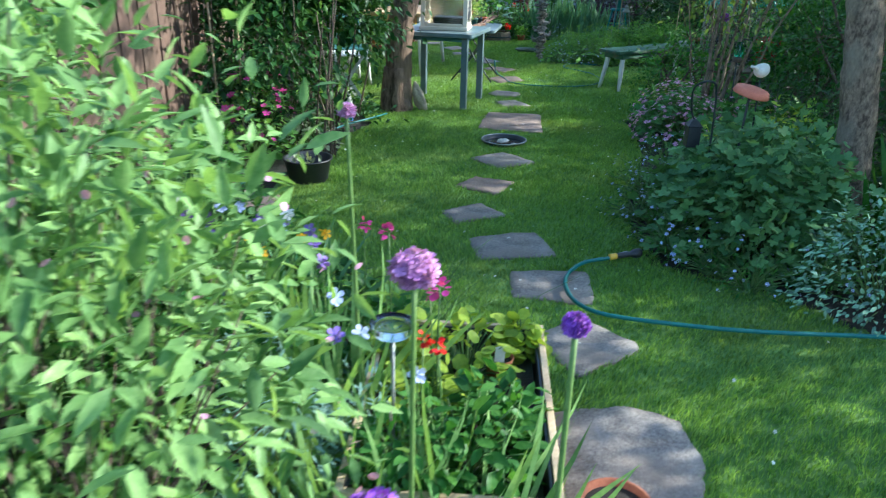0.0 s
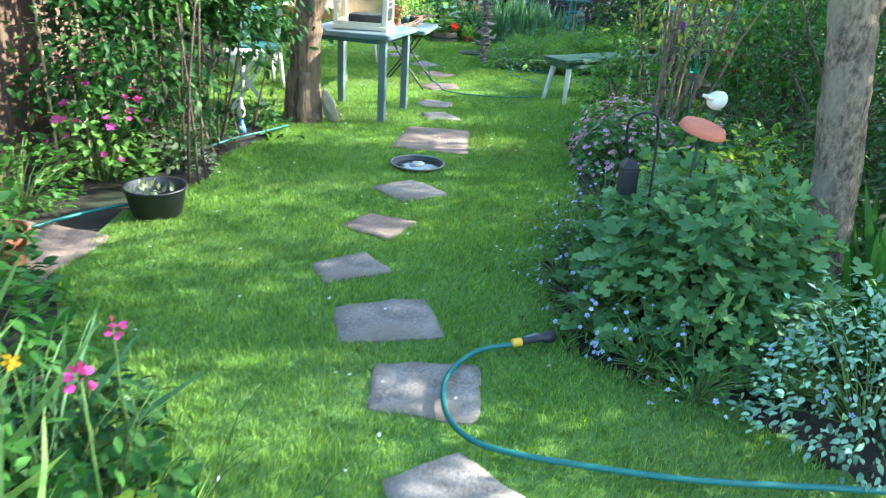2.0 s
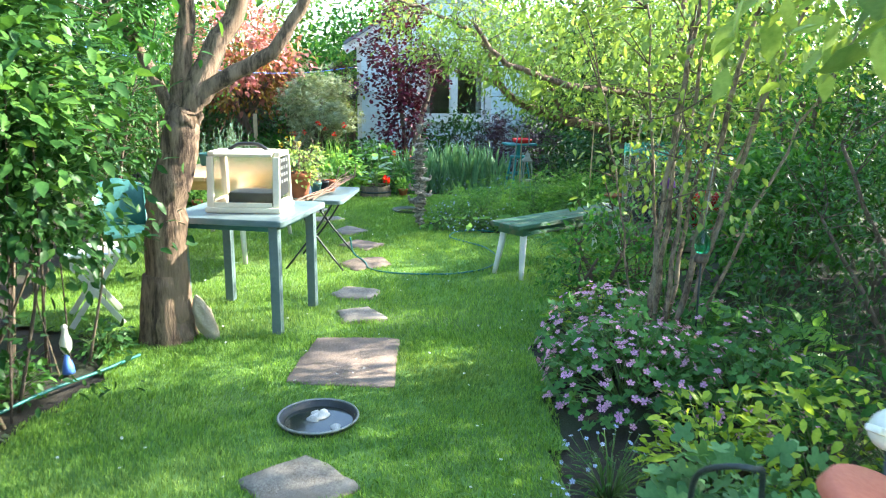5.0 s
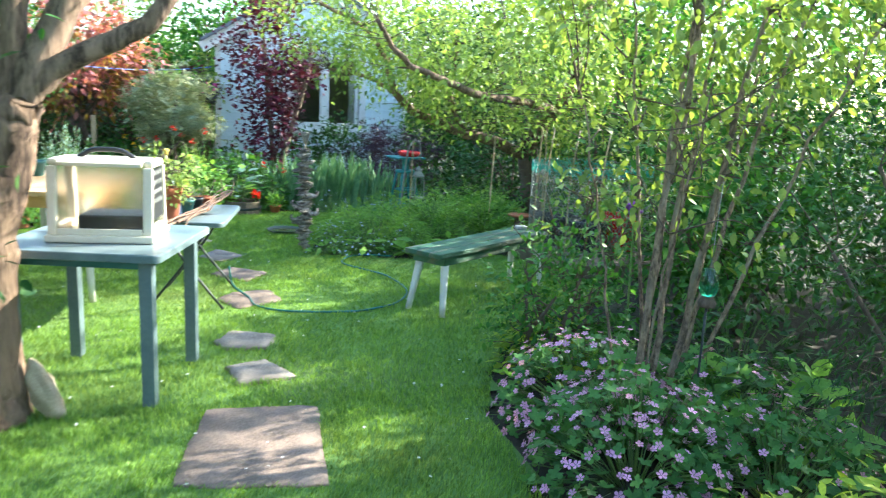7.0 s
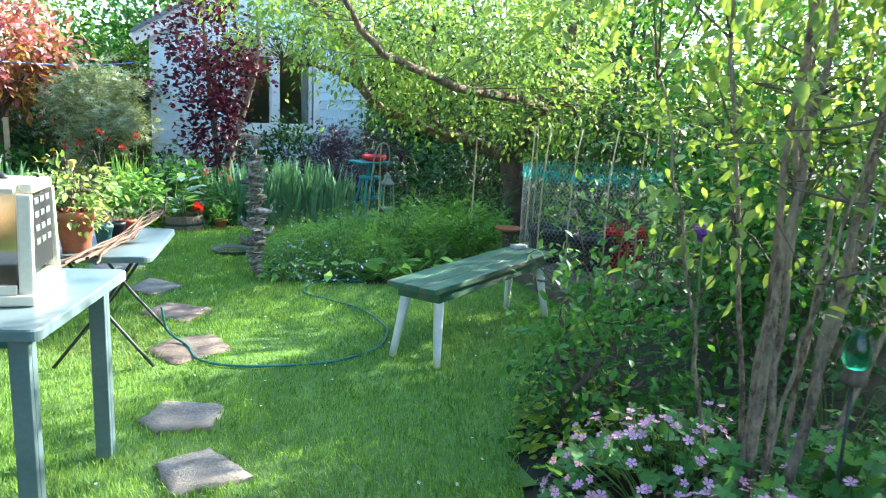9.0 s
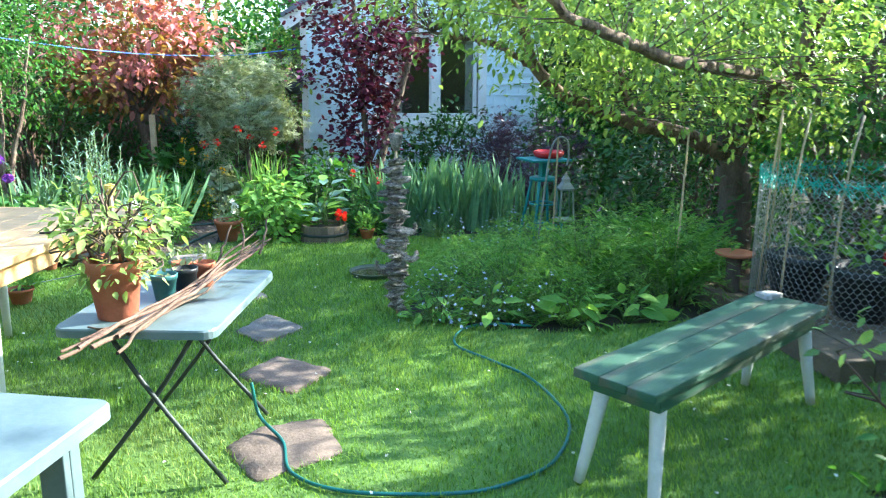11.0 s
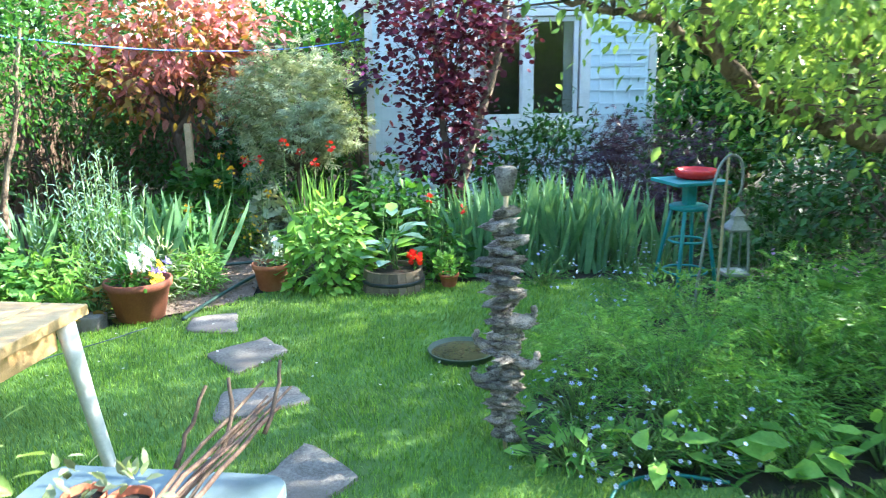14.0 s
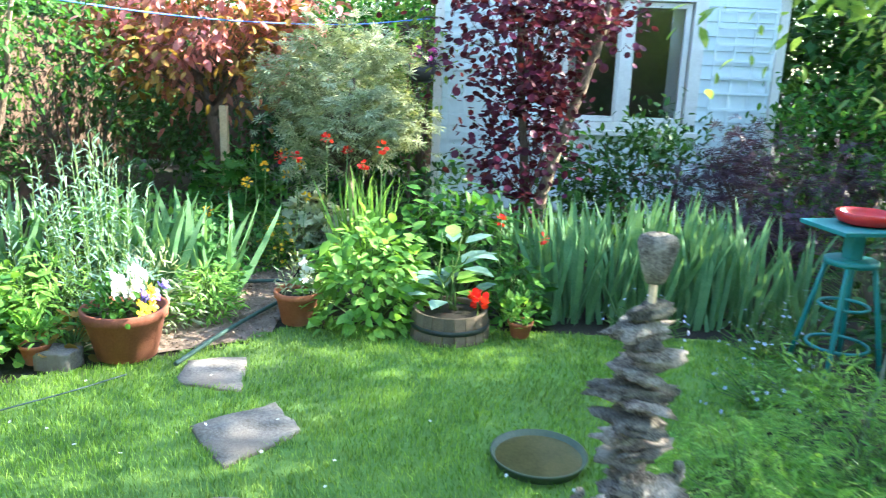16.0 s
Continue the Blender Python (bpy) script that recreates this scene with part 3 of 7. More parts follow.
# ---- the summer house ----
def summer_house():
    # front wall at y = 16.6 from x 0.72 to 3.98, gable rising to a ridge
    h = thing("summer_house", 2.23, 16.6, 0, 0, "pale blue weatherboarded summer house with white window", "summer house")
    W, E, R, D = 1.51, 2.25, 3.2, 2.6
    wx0, wx1, wz0, wz1 = -0.42, 0.74, 0.95, 2.02
    core = part("wall", box(bmesh.new(), 2 * W, 0.05, wz0, pose(0, 0.06, wz0 / 2), 0), M_SHED, h)
    part("wall", box(bmesh.new(), wx0 + W, 0.05, E - wz0, pose((wx0 - W) / 2, 0.06, (E + wz0) / 2), 0), M_SHED, h)
    part("wall", box(bmesh.new(), W - wx1, 0.05, E - wz0, pose((wx1 + W) / 2, 0.06, (E + wz0) / 2), 0), M_SHED, h)
    part("wall", box(bmesh.new(), wx1 - wx0, 0.05, E - wz1, pose((wx0 + wx1) / 2, 0.06, (E + wz1) / 2), 0), M_SHED, h)
    bm = bmesh.new()
    tri = [bm.verts.new(p) for p in ((-W, 0.035, E), (W, 0.035, E), (0, 0.035, R))]
    f = bm.faces.new(tri)
    ex = bmesh.ops.extrude_face_region(bm, geom=[f])
    bmesh.ops.translate(bm, vec=(0, 0.05, 0), verts=[v for v in ex["geom"] if isinstance(v, bmesh.types.BMVert)])
    bmesh.ops.recalc_face_normals(bm, faces=bm.faces)
    part("gable", bm, M_SHED, h)
    for s in (-1, 1):
        part("wall", box(bmesh.new(), 0.05, D, E, pose(s * (W - 0.025), D / 2 + 0.09, E / 2), 0.003), M_SHED, h)
    part("wall", box(bmesh.new(), 2 * W, 0.05, E, pose(0, D + 0.12, E / 2), 0.003), M_SHED, h)
    part("floor", box(bmesh.new(), 2 * W - 0.12, D - 0.1, 0.1, pose(0, D / 2 + 0.1, 0.12), 0), M_FENCE, h)
    # sheet added before the back wall, coloured as the unlit room
    part("dim_room_backing", box(bmesh.new(), 2 * W - 0.16, 0.02, E - 0.3, pose(0, D, E / 2 + 0.05), 0), M_INT, h)
    # weatherboards, lapped
    step, k = 0.125, 0
    z = 0.12
    while z < R - 0.1:
        runs = [(-W, W)]
        top = z + step
        if top > E:
            half = W * (R - (z + 0.02)) / (R - E) - 0.02
            runs = [(-min(W, half), min(W, half))]
        if z + step > wz0 and z < wz1:
            runs = [(runs[0][0], wx0 - 0.075), (wx1 + 0.075, runs[0][1])]
        for a, b in runs:
            if b - a > 0.05:
                bm = box(bmesh.new(), b - a, 0.018, step + 0.012, None, 0.003)
                ob = part("weatherboard", bm, M_SHED, h)
                ob.matrix_basis = pose((a + b) / 2, 0.018, z + step / 2, -8, 0, 0)
        z += step
    # window: a white frame, a mullion, two sashes, glass, sill
    cx, cz, ww, wh = (wx0 + wx1) / 2, (wz0 + wz1) / 2, wx1 - wx0, wz1 - wz0
    w = part("window", box(bmesh.new(), ww - 0.02, 0.1, 0.08, pose(cx, 0.03, cz + wh / 2 + 0.04), 0.004), M_WHITE, h, "white painted timber window")
    part("frame_bottom", box(bmesh.new(), ww - 0.02, 0.1, 0.08, pose(cx, 0.03, cz - wh / 2 - 0.04), 0.004), M_WHITE, w)
    for dx in (-1, 1):
        part("jamb", box(bmesh.new(), 0.11, 0.1, wh + 0.16, pose(cx + dx * (ww / 2 + 0.045), 0.03, cz), 0.004), M_WHITE, w)
    part("mullion", box(bmesh.new(), 0.11, 0.07, wh, pose(cx, 0.04, cz), 0.004), M_WHITE, w)
    for dx in (-1, 1):
        x0 = cx + dx * ww / 4
        sb = bmesh.new()
        for e in (-1, 1):
            box(sb, 0.05, 0.045, wh - 0.01, pose(x0 + e * (ww / 4 - 0.05), 0.05, cz), 0.003)
            box(sb, ww / 2 - 0.15, 0.045, 0.05, pose(x0, 0.05, cz + e * (wh / 2 - 0.03)), 0.003)
        part("sash", sb, M_WHITE, w)
        pane = part("pane", box(bmesh.new(), ww / 2 - 0.15, 0.005, wh - 0.12, pose(x0, 0.055, cz), 0), M_GLASS, w)
        pane.visible_shadow = False
        part("curtain", box(bmesh.new(), 0.14, 0.02, wh, pose(x0 + dx * 0.2, 0.16, cz), 0.008), M_CURT, w)
    part("sill", box(bmesh.new(), ww + 0.26, 0.13, 0.05, pose(cx, 0.0, wz0 - 0.09), 0.006), M_WHITE, w)
    # corner boards, bargeboards, roof
    for s in (-1, 1):
        part("corner_board", box(bmesh.new(), 0.08, 0.05, E, pose(s * (W + 0.005), 0.0, E / 2), 0.003), M_WHITE, h)
        L = math.hypot(W + 0.25, (R - E) * (W + 0.25) / W)
        ang = math.degrees(math.atan2(R - E, W))
        mx_, mz_ = s * (W + 0.25) / 2, R + 0.05 - (R - E) * (W + 0.25) / W / 2
        part("bargeboard", box(bmesh.new(), L, 0.03, 0.16, pose(mx_, -0.17, mz_ - 0.06, 0, s * ang, 0), 0.004), M_WHITE, h)
        part("roof", box(bmesh.new(), L + 0.02, D + 0.5, 0.05, pose(mx_, D / 2, mz_ + 0.05, 0, s * ang, 0), 0.004), M_ROOF, h)
    return h


summer_house()


def trellis(x, y, z0, w, hh):
    t = thing("trellis", x, y, z0, 0, "pale wooden trellis panel against the summer house", "trellis", "trellis panels")
    n = int(w / 0.15)
    for i in range(n + 1):
        block("upright", 0.022, 0.012, hh, pose(-w / 2 + w * i / n, 0.006, hh / 2), M_SHED, t, 0.002)
    k = int(hh / 0.15)
    for i in range(k + 1):
        block("crossbar", w, 0.012, 0.022, pose(0, -0.008, 0.04 + (hh - 0.08) * i / k), M_SHED, t, 0.002)
    return t


trellis(3.42, 16.55, 0.5, 0.5, 1.5)
trellis(1.05, 16.55, 0.5, 0.45, 1.5)


# ---- fences ----
def fence(x0, y0, x1, y1, hh, label, jut=0.0):
    L = math.hypot(x1 - x0, y1 - y0)
    f = thing("fence", x0, y0, 0, math.degrees(math.atan2(y1 - y0, x1 - x0)), label, "fence", kind="structure")
    n = int(L / 0.15)
    me = None
    for i in range(n):
        if me is None:
            ob = block("board", 0.155, 0.018, hh, pose(0, 0, 0), M_FENCE, f, 0.003)
            me = ob.data
        else:
            ob = new("board", me)
            ob.parent = f
        ob.matrix_basis = pose((i + 0.5) * L / n, 0.012 * (i % 2), hh / 2 + 0.015 * math.sin(i * 2.3), rng.normal(0, 0.4), rng.normal(0, 0.4), 0)
    for zz in (0.3, hh - 0.3):
        block("rail", L, 0.04, 0.07, pose(L / 2, 0.045, zz), M_FENCE, f)
    for i in range(int(L / 1.8) + 1):
        block("post", 0.09, 0.09, hh + 0.05, pose(min(i * 1.8, L), 0.1, hh / 2 + 0.02), M_FENCE, f)
    return f


fence(-2.0, 1.0, -1.85, 6.0, 1.75, "brown stained upright board fence, sunlit in patches")
fence(-2.6, 6.0, -3.4, 19.5, 1.7, "brown stained board fence behind shrubs")
fence(-3.4, 19.5, 0.6, 20.2, 1.9, "sunlit brown board fence at the garden's end")


# ---- trees and shrubs ----
def crown(parent, spec, name="crown", label=""):
    """Leaf clumps with thin twigs between them; spec: leaves, radii, centre, clumps, spread, leaf size, leaf kind, material, root of the twigs."""
    n, radii, c, clumps, clump, size, kind, m, root = spec
    p, along, tips = cloud(n, radii, c, clumps, clump)
    spread(name, p, along + np.array([0, 0, -0.25]), size * rng.uniform(0.6, 1.25, len(p)), kind, m, parent, label)
    if root is not None:
        twigs("branchwork", root, tips[: min(60, clumps)], 0.0045, M_BARKD, parent)["kind"] = "stuff"
    return tips


# tree beside the path with forked trunk
t = thing("tree", -0.43, 7.58, 0, 0, "old fruit tree with rugged forked brown trunk", "tree")
tube("trunk", [(0, 0, -0.05), (0.0, 0.0, 0.3), (0.05, 0, 0.8), (0.16, 0.0, 1.28), (0.2, 0.0, 1.42)], 0.138, 0.09, M_BARKW, t, "", 26, 18, 0.05, 0.008, 3)
tube("root_flare", [(0, 0, -0.05), (0, 0, 0.15), (0.01, 0, 0.42)], 0.168, 0.124, M_BARKW, t, "", 8, 18, 0.08, 0.0, 4)
tube("limb", [(0.18, 0, 1.3), (0.3, -0.02, 1.5), (0.55, -0.05, 1.66), (0.74, -0.08, 1.76), (0.92, -0.1, 2.05), (1.15, -0.2, 2.4)], 0.058, 0.03, M_BARKW, t, "", 22, 12, 0.06, 0.006, 5)
tube("limb", [(0.15, 0, 1.25), (0.24, 0.0, 1.5), (0.38, 0.05, 1.78), (0.5, 0.1, 2.0), (0.65, 0.2, 2.6), (0.7, 0.3, 3.2)], 0.075, 0.035, M_BARKW, t, "", 22, 12, 0.06, 0.006, 6)
tube("limb", [(0.14, 0, 1.25), (0.17, 0.02, 1.6), (0.22, 0.05, 2.0), (0.15, 0.1, 2.6), (0.0, 0.1, 3.2)], 0.06, 0.03, M_BARKW, t, "", 20, 12, 0.06, 0.006, 7)
tube("limb", [(0.12, 0.02, 1.4), (-0.1, 0.15, 1.75), (-0.4, 0.3, 2.2), (-0.7, 0.4, 2.7)], 0.04, 0.02, M_BARKW, t, "", 18, 10, 0.06, 0.006, 8)
crown(t, (4200, (1.25, 1.2, 0.75), (0.15, 0.2, 3.1), 60, 0.22, 0.08, "leaf", L_MID, [(1.0, -0.15, 2.2), (1.15, -0.2, 2.4), (0.6, 0.18, 2.5), (0.7, 0.3, 3.1), (0.15, 0.1, 2.5), (0.0, 0.1, 3.1), (-0.6, 0.38, 2.6)]))
crown(t, (700, (0.5, 0.4, 0.25), (-0.35, -0.1, 2.0), 16, 0.12, 0.075, "leaf", L_MID, (0.0, 0.1, 1.8)))

# leafy evergreen against the fence with bare stems below
t = thing("shrub", -1.35, 6.5, 0, 0, "tall dense green leafy shrub with bare brown stems below", "shrub")
crown(t, (5200, (0.78, 0.85, 0.72), (-0.1, 0.0, 1.65), 80, 0.17, 0.085, "leaf", L_DARK, None))
crown(t, (1500, (0.6, 0.7, 0.65), (0.36, 0.15, 1.5), 60, 0.12, 0.085, "leaf", L_SHRUB2, None))
crown(t, (2600, (0.5, 0.5, 0.6), (0.36, 0.3, 1.5), 46, 0.15, 0.08, "leaf", L_DARK, None))
crown(t, (3200, (0.62, 0.95, 0.5), (-0.1, -0.2, 0.85), 50, 0.15, 0.075, "leaf", L_DARK, None))
crown(t, (900, (0.4, 0.5, 0.35), (0.55, 0.25, 0.95), 24, 0.1, 0.07, "leaf", L_DARK, None))
crown(t, (500, (0.6, 0.8, 0.2), (0.2, -0.1, 0.25), 24, 0.08, 0.06, "leaf", L_DARK, None))
paths = []
stem_mats = (M_TWIG, M_BARKD)
for i in range(70):
    a = np.array([rng.uniform(-0.6, 0.6), rng.uniform(-0.8, 0.85), -0.02])
    b = a + np.array([rng.normal(0, 0.16), rng.normal(0, 0.16), rng.uniform(0.8, 1.7)])
    v, f = tubes([(smooth_path([a, (a + b) / 2 + rng.normal(0, 0.07, 3), b], 7), rng.uniform(0.004, 0.012), 0.004)], 6, 0.06, 3)
    raw("stem", v, f, stem_mats[i % 3 > 0], t, "", True)

# tree at the right border
t = thing("tree", 2.36, 4.16, 0, 0, "tree with smooth pinkish grey trunk among border plants", "tree")
tube("trunk", [(0.04, 0, -0.05), (0.02, 0, 0.5), (-0.06, 0, 1.05), (-0.11, 0.02, 1.42)], 0.1, 0.09, M_BARK, t, "", 24, 18, 0.035, 0.004, 11)
tube("limb", [(-0.1, 0.02, 1.32), (-0.2, 0.05, 1.65), (-0.34, 0.2, 2.1), (-0.5, 0.4, 2.7)], 0.07, 0.04, M_BARK, t, "", 18, 14, 0.04, 0.004, 12)
tube("limb", [(-0.1, 0.02, 1.32), (0.04, 0.0, 1.6), (0.34, -0.02, 2.0), (0.6, 0.1, 2.8)], 0.075, 0.04, M_BARK, t, "", 18, 14, 0.04, 0.004, 13)
tube("limb", [(0.0, 0.0, 1.5), (-0.12, -0.12, 1.7), (-0.45, -0.22, 1.72), (-0.8, -0.2, 1.66)], 0.03, 0.008, M_BARK, t, "", 14, 8, 0.04, 0.004, 14)
crown(t, (4600, (1.5, 1.6, 0.85), (0.5, 0.2, 2.95), 70, 0.24, 0.085, "leaf", L_APPLE, [(-0.3, 0.2, 2.1), (-0.5, 0.4, 2.7), (0.38, 0, 2.0), (0.5, 0.05, 2.4), (0.6, 0.1, 2.8)]))
crown(t, (220, (0.42, 0.35, 0.09), (-0.45, -0.1, 1.8), 16, 0.08, 0.085, "leaf", L_YELLOW, (-0.1, -0.1, 1.75)), "foliage", "drooping green leaves with a red tint")

# many-stemmed shrub over the pink geraniums
t = thing("shrub", 2.46, 6.85, 0, 0, "many-stemmed shrub with thin grey stems and yellow-green leaves", "shrub")
k = 0
stem_pts = []
for dx, dy, hx, hy, hz, r in ((-0.1, 0, -0.05, 0.0, 2.4, 0.03), (-0.04, 0.05, 0.05, 0.2, 2.6, 0.028), (0.04, -0.04, 0.35, 0.05, 2.5, 0.034), (0.1, 0.05, 0.75, 0.1, 2.3, 0.026),
                              (0.02, 0.1, -0.45, 0.3, 2.2, 0.018), (0.12, 0.0, 1.0, -0.1, 2.1, 0.02), (-0.08, 0.1, -0.7, 0.25, 1.7, 0.013), (0.0, 0.0, 0.2, 0.4, 2.6, 0.026),
                              (0.14, 0.1, 0.9, 0.5, 2.2, 0.02), (-0.12, -0.05, -0.3, -0.3, 1.6, 0.012), (0.06, 0.12, 0.55, 0.5, 2.5, 0.024)):
    k += 1
    hx, r = 0.7 * hx + 0.22, r * 0.62
    stem_pts += [(dx + q * hx, dy + q * hy, (0.3 + 0.7 * (q - 0.25) / 0.75) * hz) for q in (0.3, 0.45, 0.6, 0.75, 0.9)]
    tube("stem", [(dx, dy, -0.03), (dx + 0.25 * hx, dy + 0.25 * hy, 0.3 * hz), (dx + 0.6 * hx, dy + 0.6 * hy, 0.66 * hz), (dx + hx, dy + hy, hz)], r, r * 0.45, M_BARK, t, "", 16, 8, 0.04, 0.008, 20 + k)
stem_pts = np.array(stem_pts)
crown(t, (4000, (1.15, 0.95, 0.6), (0.28, 0.15, 2.15), 120, 0.13, 0.06, "leaf", L_YELLOW, stem_pts))
crown(t, (650, (0.5, 0.5, 0.4), (0.12, 0.2, 1.28), 60, 0.08, 0.055, "leaf", L_YELLOW, stem_pts))

# dark feathery evergreen, the hedge along the right and added shade trees
def mass(name, x, y, z, radii, n, clumps, clump, size, kind, m, label, cat="shrub", stem=True, group=""):
    s = thing(name, x, y, 0, 0, label, cat, group)
    big = cat == "tree"
    tops = [(radii[0] * 0.55 * math.cos(a), radii[1] * 0.55 * math.sin(a), z + radii[2] * q) for a, q in ((0.4, 0.4), (2.3, 0.1), (4.2, 0.3), (5.4, -0.1), (3.0, 0.6))]
    roots = stems_to(s, (0, 0, -0.03), tops, 0.05 if big else 0.022, M_BARKD, int(10 * (x + y)) + 200)
    crown(s, (n, radii, (0, 0, z), clumps, clump, size, kind, m, roots), "foliage")
    return s


mass("shrub", 3.55, 6.3, 0.8, (0.85, 0.95, 0.85), 7500, 120, 0.13, 0.05, "lance", L_DARK, "dark green fine-leaved evergreen shrub")
mass("shrub", 3.6, 4.9, 0.6, (0.8, 0.8, 0.65), 3500, 60, 0.15, 0.06, "leaf", L_DARK, "low dark green shrub in the border")
mass("shrub", 4.0, 8.3, 0.6, (0.8, 0.9, 0.55), 4200, 80, 0.16, 0.075, "leaf", L_MID, "green broad-leaved shrub behind the bench")
# trees at y 1.6 to 6.0 are unseen, added to shade the lawn
for x, y, zz, r, n, m in ((5.2, 7.1, 1.05, (0.8, 0.9, 0.9), 4200, L_MID), (5.3, 9.8, 1.1, (0.8, 1.3, 1.0), 5200, L_MID), (5.4, 12.6, 1.5, (1.0, 1.4, 1.4), 4200, L_MID), (5.6, 15.4, 2.0, (1.2, 1.4, 1.8), 4500, L_YELLOW),
                         (4.9, 1.6, 1.5, (0.9, 1.1, 1.35), 7000, L_MID), (4.9, 3.2, 1.6, (0.8, 1.0, 1.5), 7500, L_MID), (5.1, 4.7, 1.6, (0.8, 0.8, 1.5), 7500, L_MID), (5.7, 6.0, 1.8, (0.6, 0.7, 1.3), 2600, L_APPLE), (5.9, 8.4, 1.0, (0.5, 0.9, 0.95), 3600, L_DARK), (5.9, 11.2, 1.1, (0.5, 0.9, 1.0), 3200, L_DARK)):
    mass("hedge_and_shade_tree", x, y, zz, r, n, 95, 0.22, 0.085, "leaf", m, "dense green hedgerow tree; those out of view shade the lawn", "tree", True, "trees of the boundary hedge")
# high crowns added mostly above the view to break up the sun
for x, y, zz, r, n in ((6.2, 6.9, 2.9, (0.8, 0.75, 0.85), 2300), (6.3, 8.9, 2.85, (0.8, 0.75, 0.8), 2300), (6.2, 5.3, 3.0, (0.7, 0.8, 0.9), 2600), (6.3, 13.4, 3.2, (0.9, 1.0, 0.95), 2800)):
    mass("hedge_and_shade_tree", x, y, zz, r, n, 42, 0.17, 0.09, "leaf", L_MID, "added tree crown with gaps that dapples sun on the lawn", "tree", True, "trees of the boundary hedge")
for x, y, zz, r, n in ((4.75, 7.2, 1.5, (0.5, 0.8, 0.6), 900), (4.7, 9.4, 1.45, (0.45, 0.9, 0.6), 900), (4.8, 13.6, 1.7, (0.5, 1.0, 0.9), 1200)):
    mass("hazel", x, y, zz, r, n, 50, 0.14, 0.075, "leaf", L_YELLOW, "light yellow-green sapling before the dark hedge", "sapling", True, "saplings before the hedge")
for i, (x, y) in enumerate(((4.6, 11.2), (4.4, 13.2), (4.6, 14.6))):
    mass("shrub", x, y, 0.65, (0.75, 0.85, 0.7), 2600, 50, 0.15, 0.07, "leaf", L_DARK, "dark green undergrowth below the hedge", "shrub", True, "shrubs below the hedge")

# apple tree with a long low limb
t = thing("apple_tree", 4.15, 12.05, 0, 0, "apple tree with a long low spreading limb", "tree")
tube("trunk", [(0, 0, -0.05), (-0.02, 0, 0.5), (-0.1, -0.02, 0.9), (-0.12, -0.05, 1.2)], 0.13, 0.10, M_BARKD, t, "", 20, 14, 0.06, 0.008, 31)
LIMB = []
for a, b, sd, pp in ((0.07, 0.03, 32, [(-0.1, -0.02, 0.88), (-0.5, -0.1, 1.04), (-0.95, -0.18, 1.14), (-1.4, -0.32, 1.28), (-1.68, -0.42, 1.42), (-1.84, -0.5, 1.6), (-1.92, -0.55, 1.9)]),
                     (0.045, 0.018, 33, [(0.05, -0.4, 1.4), (-0.5, -0.9, 1.48), (-1.27, -1.34, 1.56), (-1.7, -1.5, 1.68), (-2.03, -1.66, 1.8), (-2.3, -1.8, 2.1)]),
                     (0.09, 0.035, 34, [(-0.12, -0.05, 0.95), (0.0, -0.25, 1.3), (0.12, -0.5, 1.7), (0.2, -0.6, 2.3), (0.1, -0.7, 3.0)]),
                     (0.025, 0.01, 35, [(-1.75, -0.45, 1.5), (-2.1, -0.5, 1.66), (-2.5, -0.7, 1.72)]),
                     (0.026, 0.01, 37, [(-1.9, -0.54, 1.8), (-2.2, -0.8, 2.1), (-2.7, -1.0, 2.3), (-3.1, -1.1, 2.4)]),
                     (0.03, 0.012, 36, [(-0.9, -0.16, 1.12), (-1.1, -0.3, 1.35), (-1.25, -0.6, 1.6), (-1.3, -0.9, 2.0)])):
    tube("limb", pp, a, b, M_BARKW, t, "", 26, 12, 0.06, 0.006, sd)
    LIMB += list(smooth_path(pp, 12)[4:])
crown(t, (5600, (1.5, 1.25, 0.42), (-1.1, -0.7, 1.95), 110, 0.14, 0.06, "leaf", L_APPLE, LIMB))
crown(t, (1500, (1.4, 1.4, 0.8), (0.1, -0.5, 2.7), 40, 0.22, 0.085, "leaf", L_APPLE, LIMB))
crown(t, (1500, (1.1, 0.7, 0.26), (-0.8, -0.4, 1.4), 60, 0.09, 0.058, "leaf", L_APPLE, LIMB))
crown(t, (1700, (1.0, 0.9, 0.36), (-1.75, -0.9, 1.98), 60, 0.11, 0.056, "leaf", L_APPLE, LIMB))
crown(t, (420, (0.5, 0.6, 0.2), (-2.45, -0.7, 1.86), 26, 0.08, 0.054, "leaf", L_APPLE, LIMB))
crown(t, (1500, (0.75, 0.9, 0.32), (-2.5, -1.0, 2.3), 50, 0.11, 0.056, "leaf", L_APPLE, LIMB))
crown(t, (900, (0.9, 0.9, 0.3), (0.1, -1.0, 1.35), 40, 0.1, 0.06, "leaf", L_APPLE, LIMB))

# purple-leaved tree before the summer house
t = thing("purple_tree", 1.5, 15.0, 0, 0, "slender purple-leaved tree before the summer house", "tree")
tube("trunk", [(0, 0, -0.05), (0.05, 0, 0.5), (0.15, 0.0, 0.9), (0.3, 0.0, 1.35), (0.42, 0.0, 1.8), (0.45, 0.0, 2.4)], 0.05, 0.025, M_BARK, t, "", 20, 10, 0.05, 0.004, 41)
tube("trunk", [(-0.06, 0.02, -0.05), (-0.08, 0, 0.7), (-0.15, 0.0, 1.4), (-0.2, 0.0, 2.2)], 0.04, 0.02, M_BARKD, t, "", 18, 10, 0.05, 0.004, 42)
crown(t, (2700, (0.54, 0.5, 0.8), (-0.16, 0, 1.95), 60, 0.12, 0.06, "round", L_PURPLE, (-0.05, 0, 1.2)))
